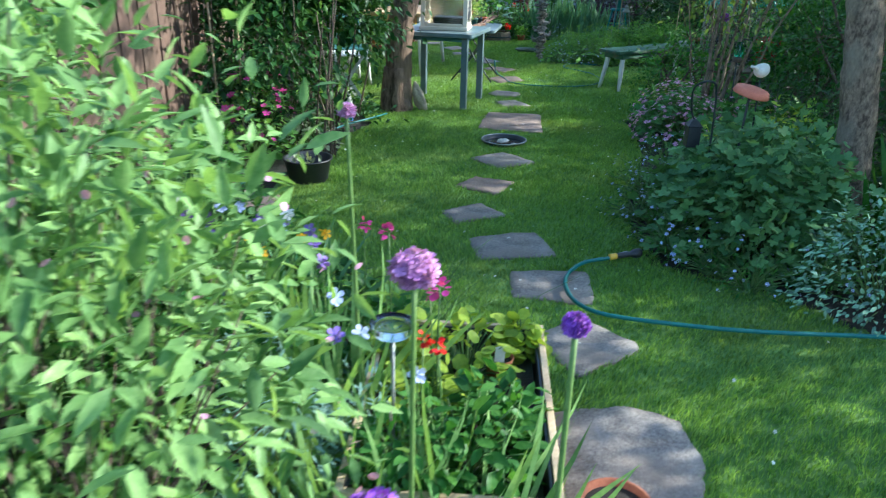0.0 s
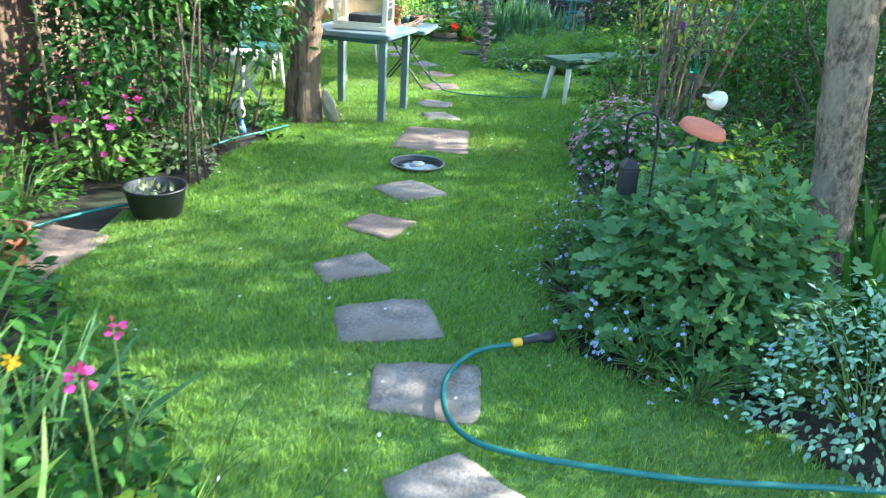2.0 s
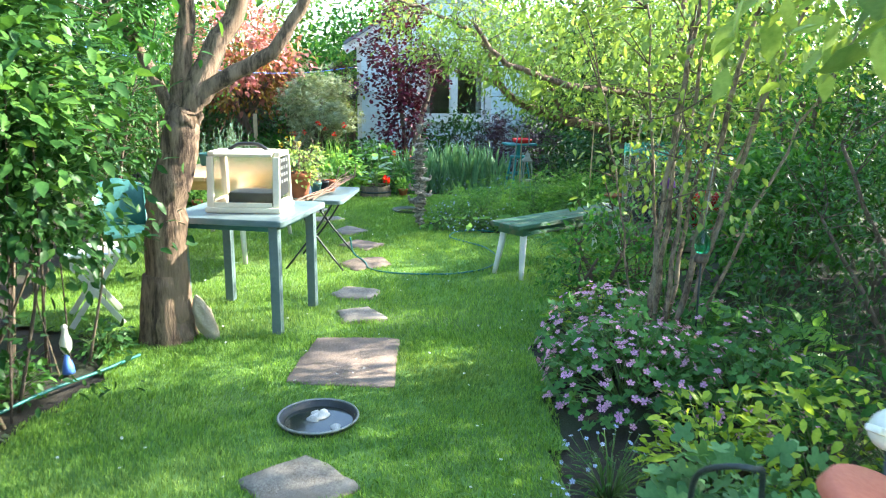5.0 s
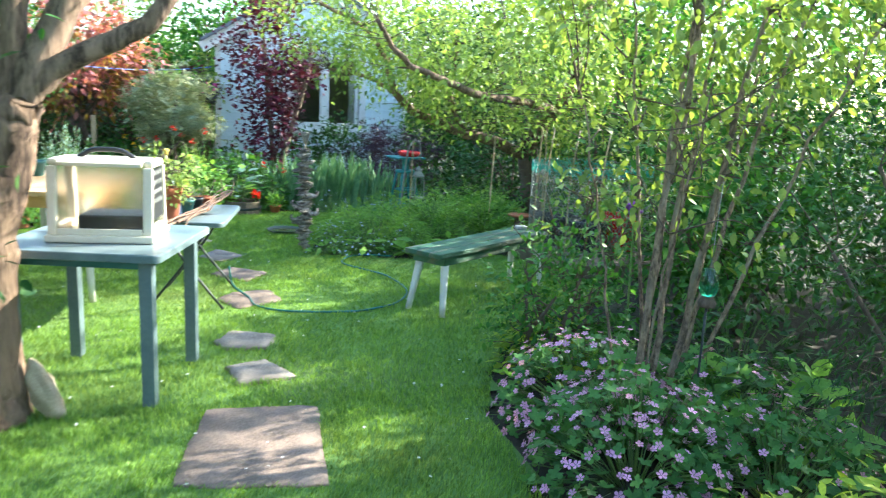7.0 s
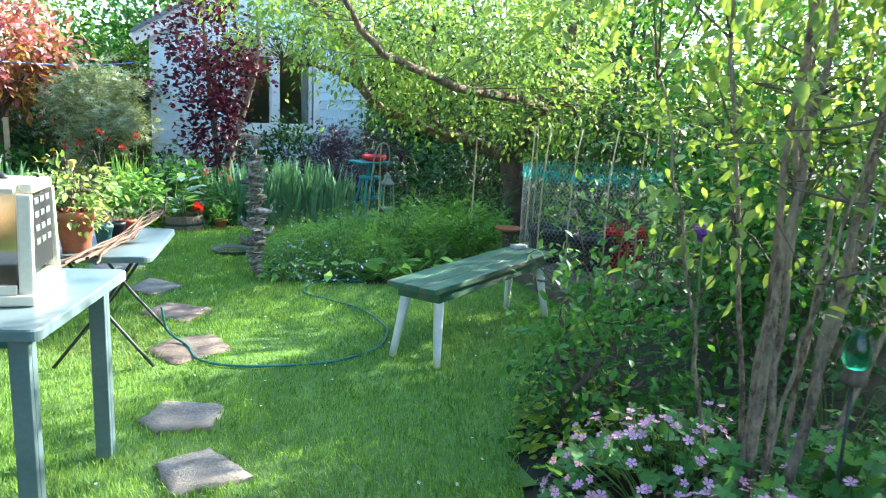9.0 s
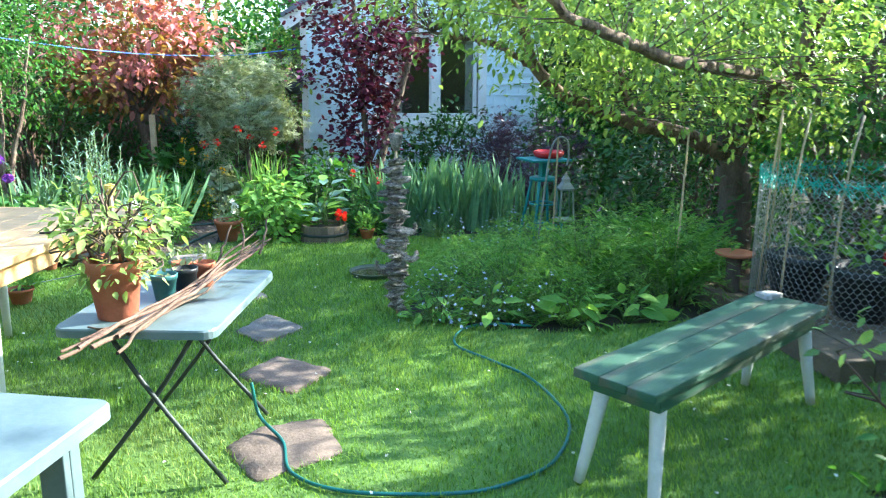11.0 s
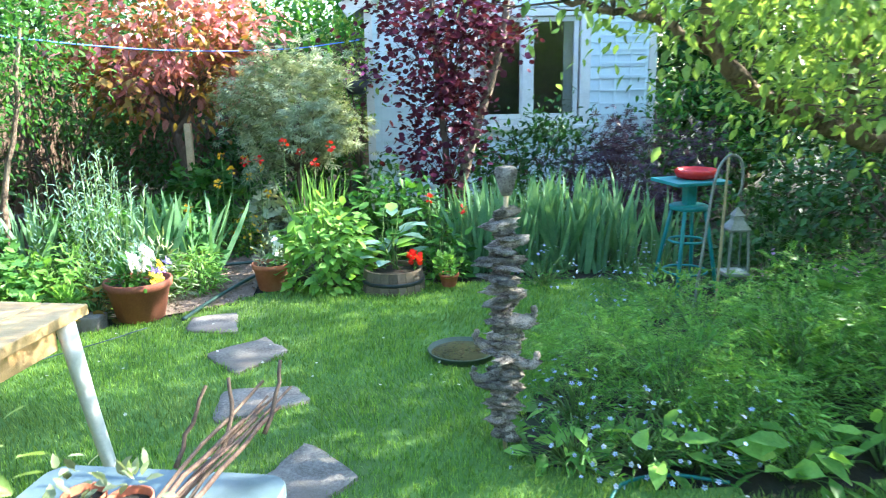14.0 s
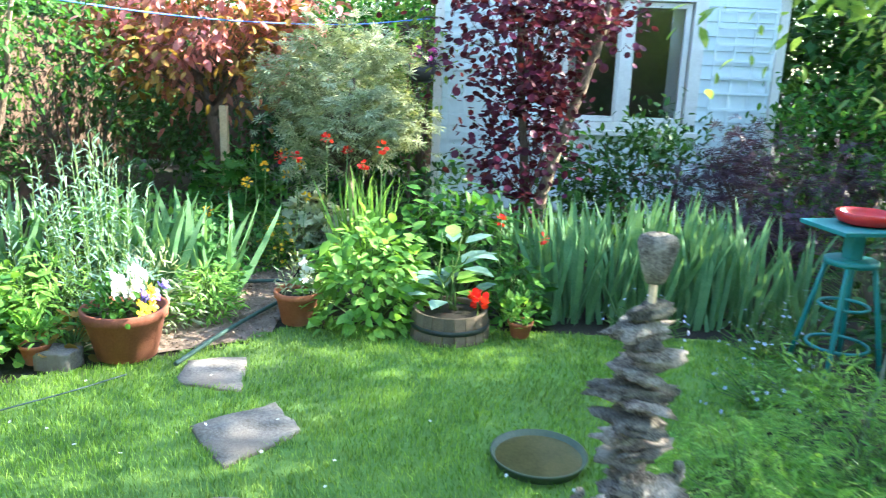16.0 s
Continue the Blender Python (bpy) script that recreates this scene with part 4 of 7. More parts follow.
crown(t, (1100, (0.32, 0.3, 0.5), (-0.12, 0, 0.95), 28, 0.1, 0.06, "round", L_PURPLE, (-0.05, 0, 0.5)))
crown(t, (220, (0.2, 0.25, 0.35), (0.42, 0, 1.85), 12, 0.08, 0.055, "round", L_PURPLE, (0.4, 0, 1.6)))

# cut-leaf maple and red-leaved tree
t = thing("maple", 0.08, 15.3, 0, 0, "grey-green cut-leaf maple with layered foliage", "tree")
tube("trunk", [(0, 0, -0.05), (0.03, 0, 0.4), (0, 0, 0.9), (0.05, 0, 1.3)], 0.04, 0.02, M_BARKD, t, "", 14, 8, 0.05, 0.004, 43)
crown(t, (3200, (0.52, 0.5, 0.5), (0, 0, 1.15), 50, 0.09, 0.08, "palm", L_GREYG, (0, 0, 0.6)))
t = thing("red_tree", -1.15, 16.0, 0, 0, "small tree with red and bronze young leaves", "tree")
tube("trunk", [(0, 0, -0.05), (0.05, 0, 0.5), (-0.03, 0, 0.95), (-0.2, 0, 1.4)], 0.06, 0.035, M_BARKD, t, "", 16, 10, 0.05, 0.006, 44)
tube("limb", [(-0.03, 0, 0.9), (0.2, 0, 1.25), (0.4, 0.1, 1.7)], 0.035, 0.018, M_BARKD, t, "", 12, 8, 0.05, 0.006, 45)
crown(t, (3000, (0.95, 0.7, 0.75), (-0.12, 0, 1.95), 70, 0.15, 0.115, "leaf", L_RED, (0, 0, 1.2)))
crown(t, (1000, (0.85, 0.65, 0.5), (-0.05, -0.1, 1.55), 40, 0.13, 0.10, "leaf", L_BRONZE, (0, 0, 1.0)))
block("stake", 0.06, 0.06, 1.05, pose(0.16, -0.25, 0.5), M_CANE, t, label="pale wooden tree stake")

# rose-like shrub at the left and background trees
t = thing("shrub", -2.0, 13.9, 0, 0, "airy light green rose shrub with several bare stems", "shrub")
for i, (dx, hx) in enumerate(((0, -0.2), (0.08, 0.1), (-0.1, -0.4), (0.15, 0.3))):
    tube("stem", [(dx, 0, -0.03), (dx + 0.02, 0, 0.6), (dx + hx * 0.5, 0.03, 1.1), (dx + hx, 0, 1.8)], 0.03, 0.012, M_BARK, t, "", 14, 8, 0.05, 0.006, 50 + i)
crown(t, (7000, (0.85, 0.7, 0.7), (-0.1, 0, 1.8), 90, 0.14, 0.05, "leaf", L_MID, (0, 0, 1.0)))
mass("shrub", -2.2, 12.1, 1.2, (0.7, 0.95, 0.95), 6500, 90, 0.15, 0.055, "leaf", L_DARK, "light green shrub by the fence")
mass("climber", -1.75, 2.9, 1.3, (0.3, 0.7, 0.5), 1300, 36, 0.12, 0.075, "leaf", L_MID, "green leafy climber over the board fence", "climber")
mass("leafy_bush", 2.4, 7.75, 0.36, (0.36, 0.36, 0.36), 1500, 40, 0.1, 0.05, "leaf", L_MID, "low green leafy bush behind the pink geraniums")
mass("shrub", -1.5, 17.6, 0.9, (0.9, 0.7, 0.95), 4200, 70, 0.16, 0.085, "leaf", L_DARK, "dark green shrub at the garden's end")
mass("shrub", -0.2, 17.6, 0.75, (0.75, 0.7, 0.8), 3600, 60, 0.16, 0.085, "leaf", L_MID, "light green shrub at the garden's end")
mass("shrub", -2.9, 14.6, 1.0, (0.6, 1.1, 1.05), 5200, 80, 0.16, 0.07, "leaf", L_DARK, "dark green shrub along the fence")
mass("conifer", -2.3, 15.9, 0.9, (0.8, 0.8, 0.95), 4200, 70, 0.14, 0.06, "lance", L_DARK, "dark evergreen behind the flower bed")
mass("shrub", -2.3, 9.6, 0.9, (0.55, 1.0, 0.9), 3200, 60, 0.15, 0.06, "leaf", L_DARK, "dark green shrub along the fence")
for i, (x, y, zz, r, m) in enumerate(((-3.6, 18.5, 2.2, (1.4, 1.4, 1.9), L_DARK), (-0.6, 20.8, 1.2, (1.3, 1.3, 1.0), L_MID), (1.2, 21.6, 2.0, (1.6, 1.4, 1.5), L_MID), (-2.2, 24.0, 3.0, (2.0, 1.6, 2.6), L_APPLE), (3.6, 23.0, 3.4, (2.2, 1.8, 2.6), L_MID),
                                      (6.2, 19.0, 2.6, (1.7, 1.8, 2.4), L_MID), (7.0, 16.4, 1.8, (1.3, 1.6, 1.6), L_YELLOW), (5.2, 17.6, 1.5, (1.0, 0.9, 1.4), L_DARK), (-4.6, 13.0, 2.3, (1.2, 1.8, 2.1), L_DARK), (-4.2, 8.6, 2.2, (1.1, 1.9, 2.0), L_DARK), (-3.6, 4.6, 2.2, (1.0, 1.6, 1.8), L_DARK), (8.5, 13.6, 2.0, (2.0, 2.4, 1.8), L_MID), (8.3, 9.0, 1.8, (1.6, 2.0, 1.6), L_MID), (3.2, 25.0, 3.0, (2.4, 1.6, 2.6), L_APPLE), (-5.0, 21.0, 2.8, (1.6, 1.6, 2.4), L_MID), (0.4, 27.0, 1.5, (2.4, 1.6, 1.3), L_MID))):
    mass("background_tree", x, y, zz, r, 6500, 110, 0.32, 0.15, "small", m, "leafy green tree beyond the garden", "tree", True, "trees around the garden")
mass("climber", 0.55, 16.75, 1.3, (0.25, 0.35, 0.8), 700, 26, 0.12, 0.07, "leaf", L_YELLOW, "light green climber beside the summer house", "climber")
mass("shrub", 3.1, 14.9, 0.55, (0.62, 0.5, 0.5), 2400, 46, 0.1, 0.06, "palm", L_PLUM, "dark purple cut-leaf maple mound")
mass("shrub", 2.4, 15.5, 0.55, (0.6, 0.5, 0.5), 2000, 40, 0.12, 0.07, "leaf", L_DARK, "green shrub below the window")
mass("shrub", 3.9, 15.9, 0.7, (0.6, 0.5, 0.6), 1800, 40, 0.12, 0.07, "leaf", L_MID, "green shrub at the summer house corner")

# ---- garden plants of the borders ----
# pale shrub at the start
mass("shrub", -1.35, 2.25, 0.85, (0.5, 0.6, 0.62), 2200, 50, 0.12, 0.075, "leaf", L_SHRUB, "pale green leafy shrub before the fence")
t = thing("shrub", -0.62, 1.2, 0, 0, "pale green shrub with oval leaves and pink buds", "shrub")
crown(t, (3600, (0.52, 0.58, 0.62), (0, 0, 0.76), 80, 0.1, 0.075, "slim", L_SHRUB, (0, 0, 0.1)))
p, a, _ = cloud(90, (0.52, 0.56, 0.64), (0, 0, 0.8), 40, 0.06)
spread("bud_spray", p, a + np.array([0, 0, 0.6]), 0.022, "round", F_PINK, t, "pink flower buds")
crown(t, (1100, (0.42, 0.45, 0.32), (-0.35, 0.15, 1.2), 24, 0.09, 0.075, "slim", L_SHRUB, (-0.2, 0, 0.6)))

# geranium mound, variegated shrub, pink geraniums
def mound(name, x, y, rad, hh, n, size, kind, m, label, cat="plant", group="", up_bias=0.5):
    """A domed plant: leaves on a dome, facing outward and up, on thin stalks."""
    s = thing(name, x, y, 0, rng.uniform(0, 360), label, cat, group)
    d = unit(np.stack([rng.normal(size=n), rng.normal(size=n), np.abs(rng.normal(size=n)) * 0.9], 1))
    lump = 1 + 0.14 * np.sin(d[:, 0] * 7 + x) * np.sin(d[:, 1] * 6 + y) + rng.normal(0, 0.05, n)
    r = (0.62 + 0.42 * rng.random(n) ** 0.6) * lump
    p = d * r[:, None] * np.array([rad, rad, hh])
    p[:, 2] = np.maximum(p[:, 2], 0.02)
    flat = d * np.array([1, 1, 0.1]) + rng.normal(0, 0.35, (n, 3))
    spread("foliage", p, flat + np.array([0, 0, -0.1]), size * rng.uniform(0.6, 1.2, n), kind, m, s, "", up=d + np.array([0, 0, up_bias]))
    st = p[:: max(1, n // 50)]
    v, f = tubes([(smooth_path([(q[0] * 0.2, q[1] * 0.2, -0.02), (q[0] * 0.55, q[1] * 0.55, q[2] * 0.6), tuple(q)], 5), 0.004, 0.002) for q in st], 4)
    raw("stalk_work", v, f, M_STEM, s, "", True)["kind"] = "stuff"
    return s, d


def bloom(s, n, rad, hh, size, m, name="flowers", label="", jut=1.08, low=0.1, kind="flower"):
    d = unit(np.stack([rng.normal(size=n), rng.normal(size=n), np.abs(rng.normal(size=n)) * 0.8 + low], 1))
    p = d * np.array([rad, rad, hh]) * (jut + rng.normal(0, 0.05, n))[:, None]
    tv, tf = template(kind)
    shared = []
    for i in range(n):
        face = Vector(d[i] * 1.5 + np.array([0, -0.3, 0.6]) + rng.normal(0, 0.3, 3))
        turn = face.to_track_quat("Z", "Y").to_matrix().to_4x4() @ pose(0, 0, 0, 0, 0, rng.uniform(0, 360))
        if len(shared) < 4:
            ob = raw("flower", tv * size * (0.8 + 0.13 * i), tf, m, s)
            shared.append(ob.data)
        else:
            ob = new("flower", shared[i % 4])
            ob.parent = s
        ob.matrix_basis = Matrix.Translation(Vector(p[i])) @ turn
    v, f = tubes([(smooth_path([tuple(q * 0.7), tuple(q)], 3), 0.0018, 0.0014) for q in p], 4)
    raw("flower_stalk_work", v, f, M_STEM, s, "", True)["kind"] = "stuff"


mound("geranium", 1.83, 4.0, 0.52, 0.7, 1900, 0.074, "lobed", L_GER, "large mound of lobed blue-green geranium leaves")
mound("geranium", 1.95, 4.75, 0.5, 0.5, 900, 0.08, "lobed", L_GER, "lower mound of lobed geranium leaves")
mound("euonymus", 2.22, 3.32, 0.46, 0.5, 2000, 0.036, "leaf", L_VAR, "low shrub with cream-edged variegated leaves", "shrub")
mound("euonymus", 2.8, 3.5, 0.46, 0.55, 1600, 0.036, "leaf", L_VAR, "low shrub with cream-edged variegated leaves", "shrub")
for i, (x, y, r, hh) in enumerate(((2.15, 6.45, 0.42, 0.42), (2.25, 7.05, 0.42, 0.4), (2.65, 6.2, 0.4, 0.36), (2.75, 6.75, 0.4, 0.38))):
    s, d = mound("pink_geranium", x, y, r, hh, 420, 0.06, "lobed", L_CRANE, "cranesbill geranium covered in small pink flowers", "flowers", "pink geraniums")
    bloom(s, 240 if i < 2 else 110, r, hh, 0.031, F_PINK, "flowers", "small pink flowers")
mound("hosta", 3.0, 6.75, 0.4, 0.36, 150, 0.15, "leaf", L_FERN, "clump of broad light green leaves")
mound("lime_shrub", 2.2, 5.6, 0.28, 0.4, 350, 0.06, "leaf", L_LIME, "small yellow-green leaved shrub", "shrub")
for i, (x, y) in enumerate(((1.35, 3.9), (1.3, 4.5), (1.45, 5.1), (1.36, 4.2), (1.5, 3.65), (1.42, 4.8), (1.62, 3.45), (2.0, 3.5), (1.75, 5.55), (1.9, 11.0), (1.75, 11.4), (1.65, 11.0), (2.1, 10.95), (2.3, 11.1), (2.35, 12.75), (2.6, 13.35), (2.0, 13.5), (2.9, 13.6))):
    s, d = mound("forget_me_not", x, y, 0.2, 0.2, 160, 0.045, "lance", L_MID, "forget-me-nots with tiny pale blue flowers", "flowers", "forget-me-nots")
    bloom(s, 34, 0.23, 0.26, 0.017, F_BLUE, "flowers", "tiny pale blue flowers", 1.1)

# feathery bed right of the driftwood pole
def fern(x, y, n, size, m, label):
    """A shuttlecock of arching fronds."""
    s = thing("fern", x, y, 0, 0, label, "fern", "ferns of the bed")
    a = rng.uniform(0, 2 * np.pi, n)
    p = np.stack([0.05 * np.cos(a), 0.05 * np.sin(a), rng.uniform(-0.02, 0.06, n)], 1)
    lift = rng.uniform(0.5, 1.9, n)
    spread("frond_crown", p, np.stack([np.cos(a), np.sin(a), lift], 1), size * rng.uniform(0.65, 1.15, n), "fern", m, s, "", up=np.stack([-np.cos(a) * lift, -np.sin(a) * lift, np.ones(n)], 1))
    return s


for x, y, n, size in ((2.85, 11.5, 18, 0.42), (3.3, 11.3, 20, 0.46), (3.1, 11.8, 20, 0.5), (3.5, 11.7, 20, 0.58), (3.45, 12.2, 20, 0.55)):
    fern(x, y, n, size, L_FERN2, "arching feathery green fern")
for i, (x, y, r, hh) in enumerate(((2.15, 11.4, 0.42, 0.42), (2.7, 11.5, 0.45, 0.52), (2.5, 12.0, 0.42, 0.45), (3.2, 11.3, 0.45, 0.58), (3.0, 12.05, 0.4, 0.45), (1.95, 11.85, 0.3, 0.32), (3.5, 11.9, 0.4, 0.6), (2.4, 11.15, 0.25, 0.3))):
    mound("fern_clump", x, y, r, hh, 760, 0.1, "frond", L_FERN, "feathery bright green border foliage", "plant", "feathery border plants", 0.2)
    mound("border_plant", x + 0.08, y - 0.06, r * 0.95, hh * 0.95, 420, 0.06, "lance", L_FERN if i % 2 else L_FERN2, "green leafy plant among the feathery foliage", "plant", "leafy plants of the bed", 0.3)
for i, (x, y, s0) in enumerate(((1.95, 10.98, 0.13), (2.45, 10.85, 0.15), (2.8, 10.88, 0.16), (1.62, 11.1, 0.11))):
    mound("broad_leaf_plant", x, y, 0.16, 0.16, 26, s0, "leaf", L_FERN, "low plant with broad oval leaves", "plant", "broad-leaved plants")


def blades(name, x, y, rx, ry, n, hh, m, label, wide=1.0, lean=0.16, cat="plant", group=""):
    """A clump of sword-shaped leaves, each a part of its own where they are few."""
    s = thing(name, x, y, 0, 0, label, cat, group)
    p = np.stack([rng.uniform(-rx, rx, n), rng.uniform(-ry, ry, n), np.full(n, -0.02)], 1)
    a = np.stack([rng.normal(0, lean, n), rng.normal(0, lean, n), np.ones(n)], 1)
    up = np.stack([rng.normal(size=n), rng.normal(size=n) - 0.8, np.zeros(n)], 1)
    if cat == "iris":
        tv, tf = template("blade")
        a = unit(a)
        x_ = unit(np.cross(a, up))
        z_ = np.cross(x_, a)
        size = hh * rng.uniform(0.65, 1.1, n)
        me = None
        for i in range(n):
            if me is None:
                ob = raw("leaf", tv * np.array([wide, 1, 1]), tf, m, s)
                me = ob.data
            else:
                ob = new("leaf", me)
                ob.parent = s
            ob.matrix_basis = Matrix([[*(size[i] * np.array([x_[i, k], a[i, k], z_[i, k]])), p[i, k]] for k in range(3)] + [[0, 0, 0, 1]])
        return s
    spread("sword_foliage", p, a, hh * rng.uniform(0.65, 1.1, n), "blade", m, s, "", up=up, wide=wide)
    return s


for x, y, rx, n, hh in ((1.75, 13.95, 0.22, 46, 0.7), (2.15, 14.0, 0.22, 50, 0.74), (2.55, 13.95, 0.2, 40, 0.7), (2.9, 13.9, 0.16, 16, 0.62), (1.5, 14.25, 0.2, 30, 0.6)):
    blades("iris_clump", x, y, rx, 0.2, int(n * 1.9), hh, L_IRIS, "clump of tall sword-shaped grey-green iris leaves", 0.8, 0.19, "iris", "iris clumps")
for x, y, n in ((-0.55, 13.95, 26), (-0.85, 13.75, 26), (-1.15, 14.0, 24), (-1.5, 13.6, 20)):
    blades("iris_clump", x, y, 0.16, 0.16, int(n * 1.7), 0.68, L_IRIS, "clump of sword-shaped grey-green iris leaves", 0.95, 0.24, "iris", "iris clumps")


# ---- tables, bench and what stands on them ----
def plank_top(bm, sx, sy, sz, r=0.05):
    """A moulded table top with rounded corners."""
    n, out = 6, []
    for cx, cy, a0 in ((sx / 2 - r, sy / 2 - r, 0), (-sx / 2 + r, sy / 2 - r, 90), (-sx / 2 + r, -sy / 2 + r, 180), (sx / 2 - r, -sy / 2 + r, 270)):
        for i in range(n):
            a = radians(a0 + 90 * i / (n - 1))
            out.append((cx + r * math.cos(a), cy + r * math.sin(a)))
    rings = []
    for s, h in ((0.97, -sz), (1.0, -sz + 0.004), (1.0, -0.006), (0.99, 0.0)):
        rings.append([bm.verts.new((x * s, y * s, h)) for x, y in out])
    for a, b in zip(rings, rings[1:]):
        for i in range(len(out)):
            bm.faces.new((a[i], a[(i + 1) % len(out)], b[(i + 1) % len(out)], b[i]))
    bm.faces.new(rings[-1])
    bm.faces.new(rings[0][::-1])
    return bm


t = thing("garden_table", 0.03, 8.0, 0, -16.5, "square pale green plastic garden table with four legs", "table")
part("tabletop", plank_top(bmesh.new(), 0.80, 0.80, 0.04, 0.03), M_TEAL, t).location = (0, 0, 0.745)
for a, b in ((0, 1), (0, -1), (1, 0), (-1, 0)):
    block("apron", 0.6 if a == 0 else 0.022, 0.022 if a == 0 else 0.6, 0.05, pose(a * 0.31, b * 0.31, 0.685), M_TEALD, t)
for a in (-1, 1):
    for b in (-1, 1):
        bm = bmesh.new()
        box(bm, 0.06, 0.022, 0.715, pose(0, -0.019, 0.3575), 0.004)
        box(bm, 0.022, 0.036, 0.715, pose(-0.019, 0.012, 0.3575), 0.004)
        box(bm, 0.034, 0.034, 0.71, pose(0.012, 0.012, 0.355), 0.004)
        leg = part("leg", bm, M_TEAL, t, "fluted green plastic leg")
        leg.location = (a * 0.315, b * 0.315, 0)

# small carry-case greenhouse on the table
t = thing("propagator", 0.05, 7.985, 0.747, -9, "cream plastic propagator case with clear hazy panels and black handle", "propagator")
W, D, H = 0.235, 0.175, 0.40
part("base", box(bmesh.new(), 2 * W + 0.02, 2 * D + 0.02, 0.035, pose(0, 0, 0.0175), 0.008), M_CREAM, t)
for sx in (-1, 1):
    bm = bmesh.new()
    for sy in (-1, 1):
        box(bm, 0.045, 0.03, H - 0.07, pose(sx * (W - 0.02), sy * (D - 0.03) * 0.93, H / 2 - 0.01, sy * 5, 0, 0), 0.008)
    box(bm, 0.045, 2 * D - 0.12, 0.035, pose(sx * (W - 0.02), 0, H - 0.03), 0.014)
    box(bm, 0.045, 2 * D - 0.05, 0.03, pose(sx * (W - 0.02), 0, 0.05), 0.008)
    part("end_frame", bm, M_CREAM, t)
    p = part("end_panel", box(bmesh.new(), 0.004, 2 * D - 0.11, H - 0.1, pose(sx * (W - 0.014), 0, H / 2 + 0.005), 0), M_GLASS, t)
    p.visible_shadow = False
for sy in (-1, 1):
    p = part("side_panel", box(bmesh.new(), 2 * W - 0.09, 0.004, H - 0.09, pose(0, sy * (D - 0.028) * 0.95, H / 2, sy * 5, 0, 0), 0), M_PLEX, t)
    p.visible_shadow = False
    part("lower_rail", box(bmesh.new(), 2 * W - 0.09, 0.014, 0.03, pose(0, sy * (D - 0.012), 0.05), 0.003), M_CREAM, t)
    part("upper_rail", box(bmesh.new(), 2 * W - 0.09, 0.05, 0.018, pose(0, sy * (D - 0.06), H - 0.028, -sy * 18, 0, 0), 0.004), M_CREAM, t)
part("lid", box(bmesh.new(), 2 * W - 0.09, 2 * D - 0.16, 0.015, pose(0, 0, H - 0.018), 0.004), M_CREAM, t)
tube("handle", [(-0.13, 0, H - 0.012), (-0.07, 0, H + 0.022), (0, 0, H + 0.028), (0.07, 0, H + 0.022), (0.13, 0, H - 0.012)], 0.012, 0.012, M_BLACK, t, "black carrying handle")
part("tray", box(bmesh.new(), 0.3, 0.22, 0.085, pose(0.035, 0, 0.08), 0.012), M_BLACK, t, "black seed tray")
vent = part("vent_panel", box(bmesh.new(), 0.006, 2 * D - 0.15, H - 0.16, pose(W - 0.008, 0, H / 2 + 0.02), 0.002), M_BLACK, t, "dark ventilation panel")
for i in range(4):
    for j in range(3):
        part("slot", box(bmesh.new(), 0.003, 0.04, 0.02, pose(W - 0.0035, -0.06 + 0.06 * j, 0.19 + 0.045 * i), 0.001), M_GREY, vent)
part("pot", lathe([(0.04, 0.04), (0.05, 0.11), (0.045, 0.11), (0.04, 0.1)], 16), M_TERRA, t).location = (-0.09, 0, 0)

# folding table with pot and sticks
t = thing("folding_table", 0.415, 9.545, 0, -10, "pale green folding garden table with crossed dark iron legs", "table")
part("tabletop", plank_top(bmesh.new(), 0.55, 0.83, 0.035, 0.05), M_TEAL, t).location = (0, 0, 0.62)
for e in (-1, 1):
    for s in (-1, 1):
        tube("leg", [(s * 0.17, e * 0.26 + 0.008 * s, 0.588), (0, e * 0.27 + 0.008 * s, 0.32), (-s * 0.25, e * 0.29 + 0.008 * s, 0.0)], 0.009, 0.009, M_IRON, t, "", 6, 8)
for s in (-1, 1):
    tube("crossbar", [(s * 0.17, -0.26, 0.575), (s * 0.17, 0.26, 0.575)], 0.008, 0.008, M_IRON, t, "", 3, 8)


def pot(x, y, z, r, hh, m, label, cat="plant pot", name="flower_pot", group="", plant=True):
    """A tapered pot with a rim, filled with compost."""
    p = thing(name, x, y, z, rng.uniform(0, 360), label, cat, group)
    part("body", lathe([(r * 0.66, 0), (r * 0.7, 0.004), (r * 0.93, hh * 0.8), (r, hh * 0.81), (r * 1.02, hh * 0.99), (r * 0.98, hh), (r * 0.92, hh * 0.99), (r * 0.9, hh * 0.8), (r * 0.5, hh * 0.8)], 32), m, p, "", True)
    part("compost", lathe([(0.0005, hh * 0.86), (r * 0.5, hh * 0.87), (r * 0.91, hh * 0.83)], 20, 0, False), M_SOIL, p, "", True)
    return p


p = pot(0.262, 9.30, 0.62, 0.095, 0.21, M_TERRA, "terracotta pot with a leafy light green shrub")
roots = stems_to(p, (0, 0, 0.18), [(-0.1, 0.05, 0.42), (0.08, -0.03, 0.4), (0.02, 0.1, 0.46), (-0.04, -0.09, 0.4), (0.12, 0.06, 0.34), (-0.13, -0.04, 0.3)], 0.006, M_TWIG, 61)
crown(p, (330, (0.19, 0.19, 0.12), (0, 0, 0.34), 40, 0.03, 0.045, "leaf", L_POTTED, roots), "foliage")
crown(p, (120, (0.17, 0.17, 0.08), (0, 0, 0.2), 14, 0.025, 0.042, "leaf", L_POTTED, roots), "foliage")
t = thing("cane", 0.255, 9.36, 0.79, 0, "bamboo cane with a yellow cap standing in a pot", "cane")
tube("shaft", [(0, 0, -0.03), (0.0, 0.0, 0.26)], 0.007, 0.007, M_CANE, t, "", 4, 8)
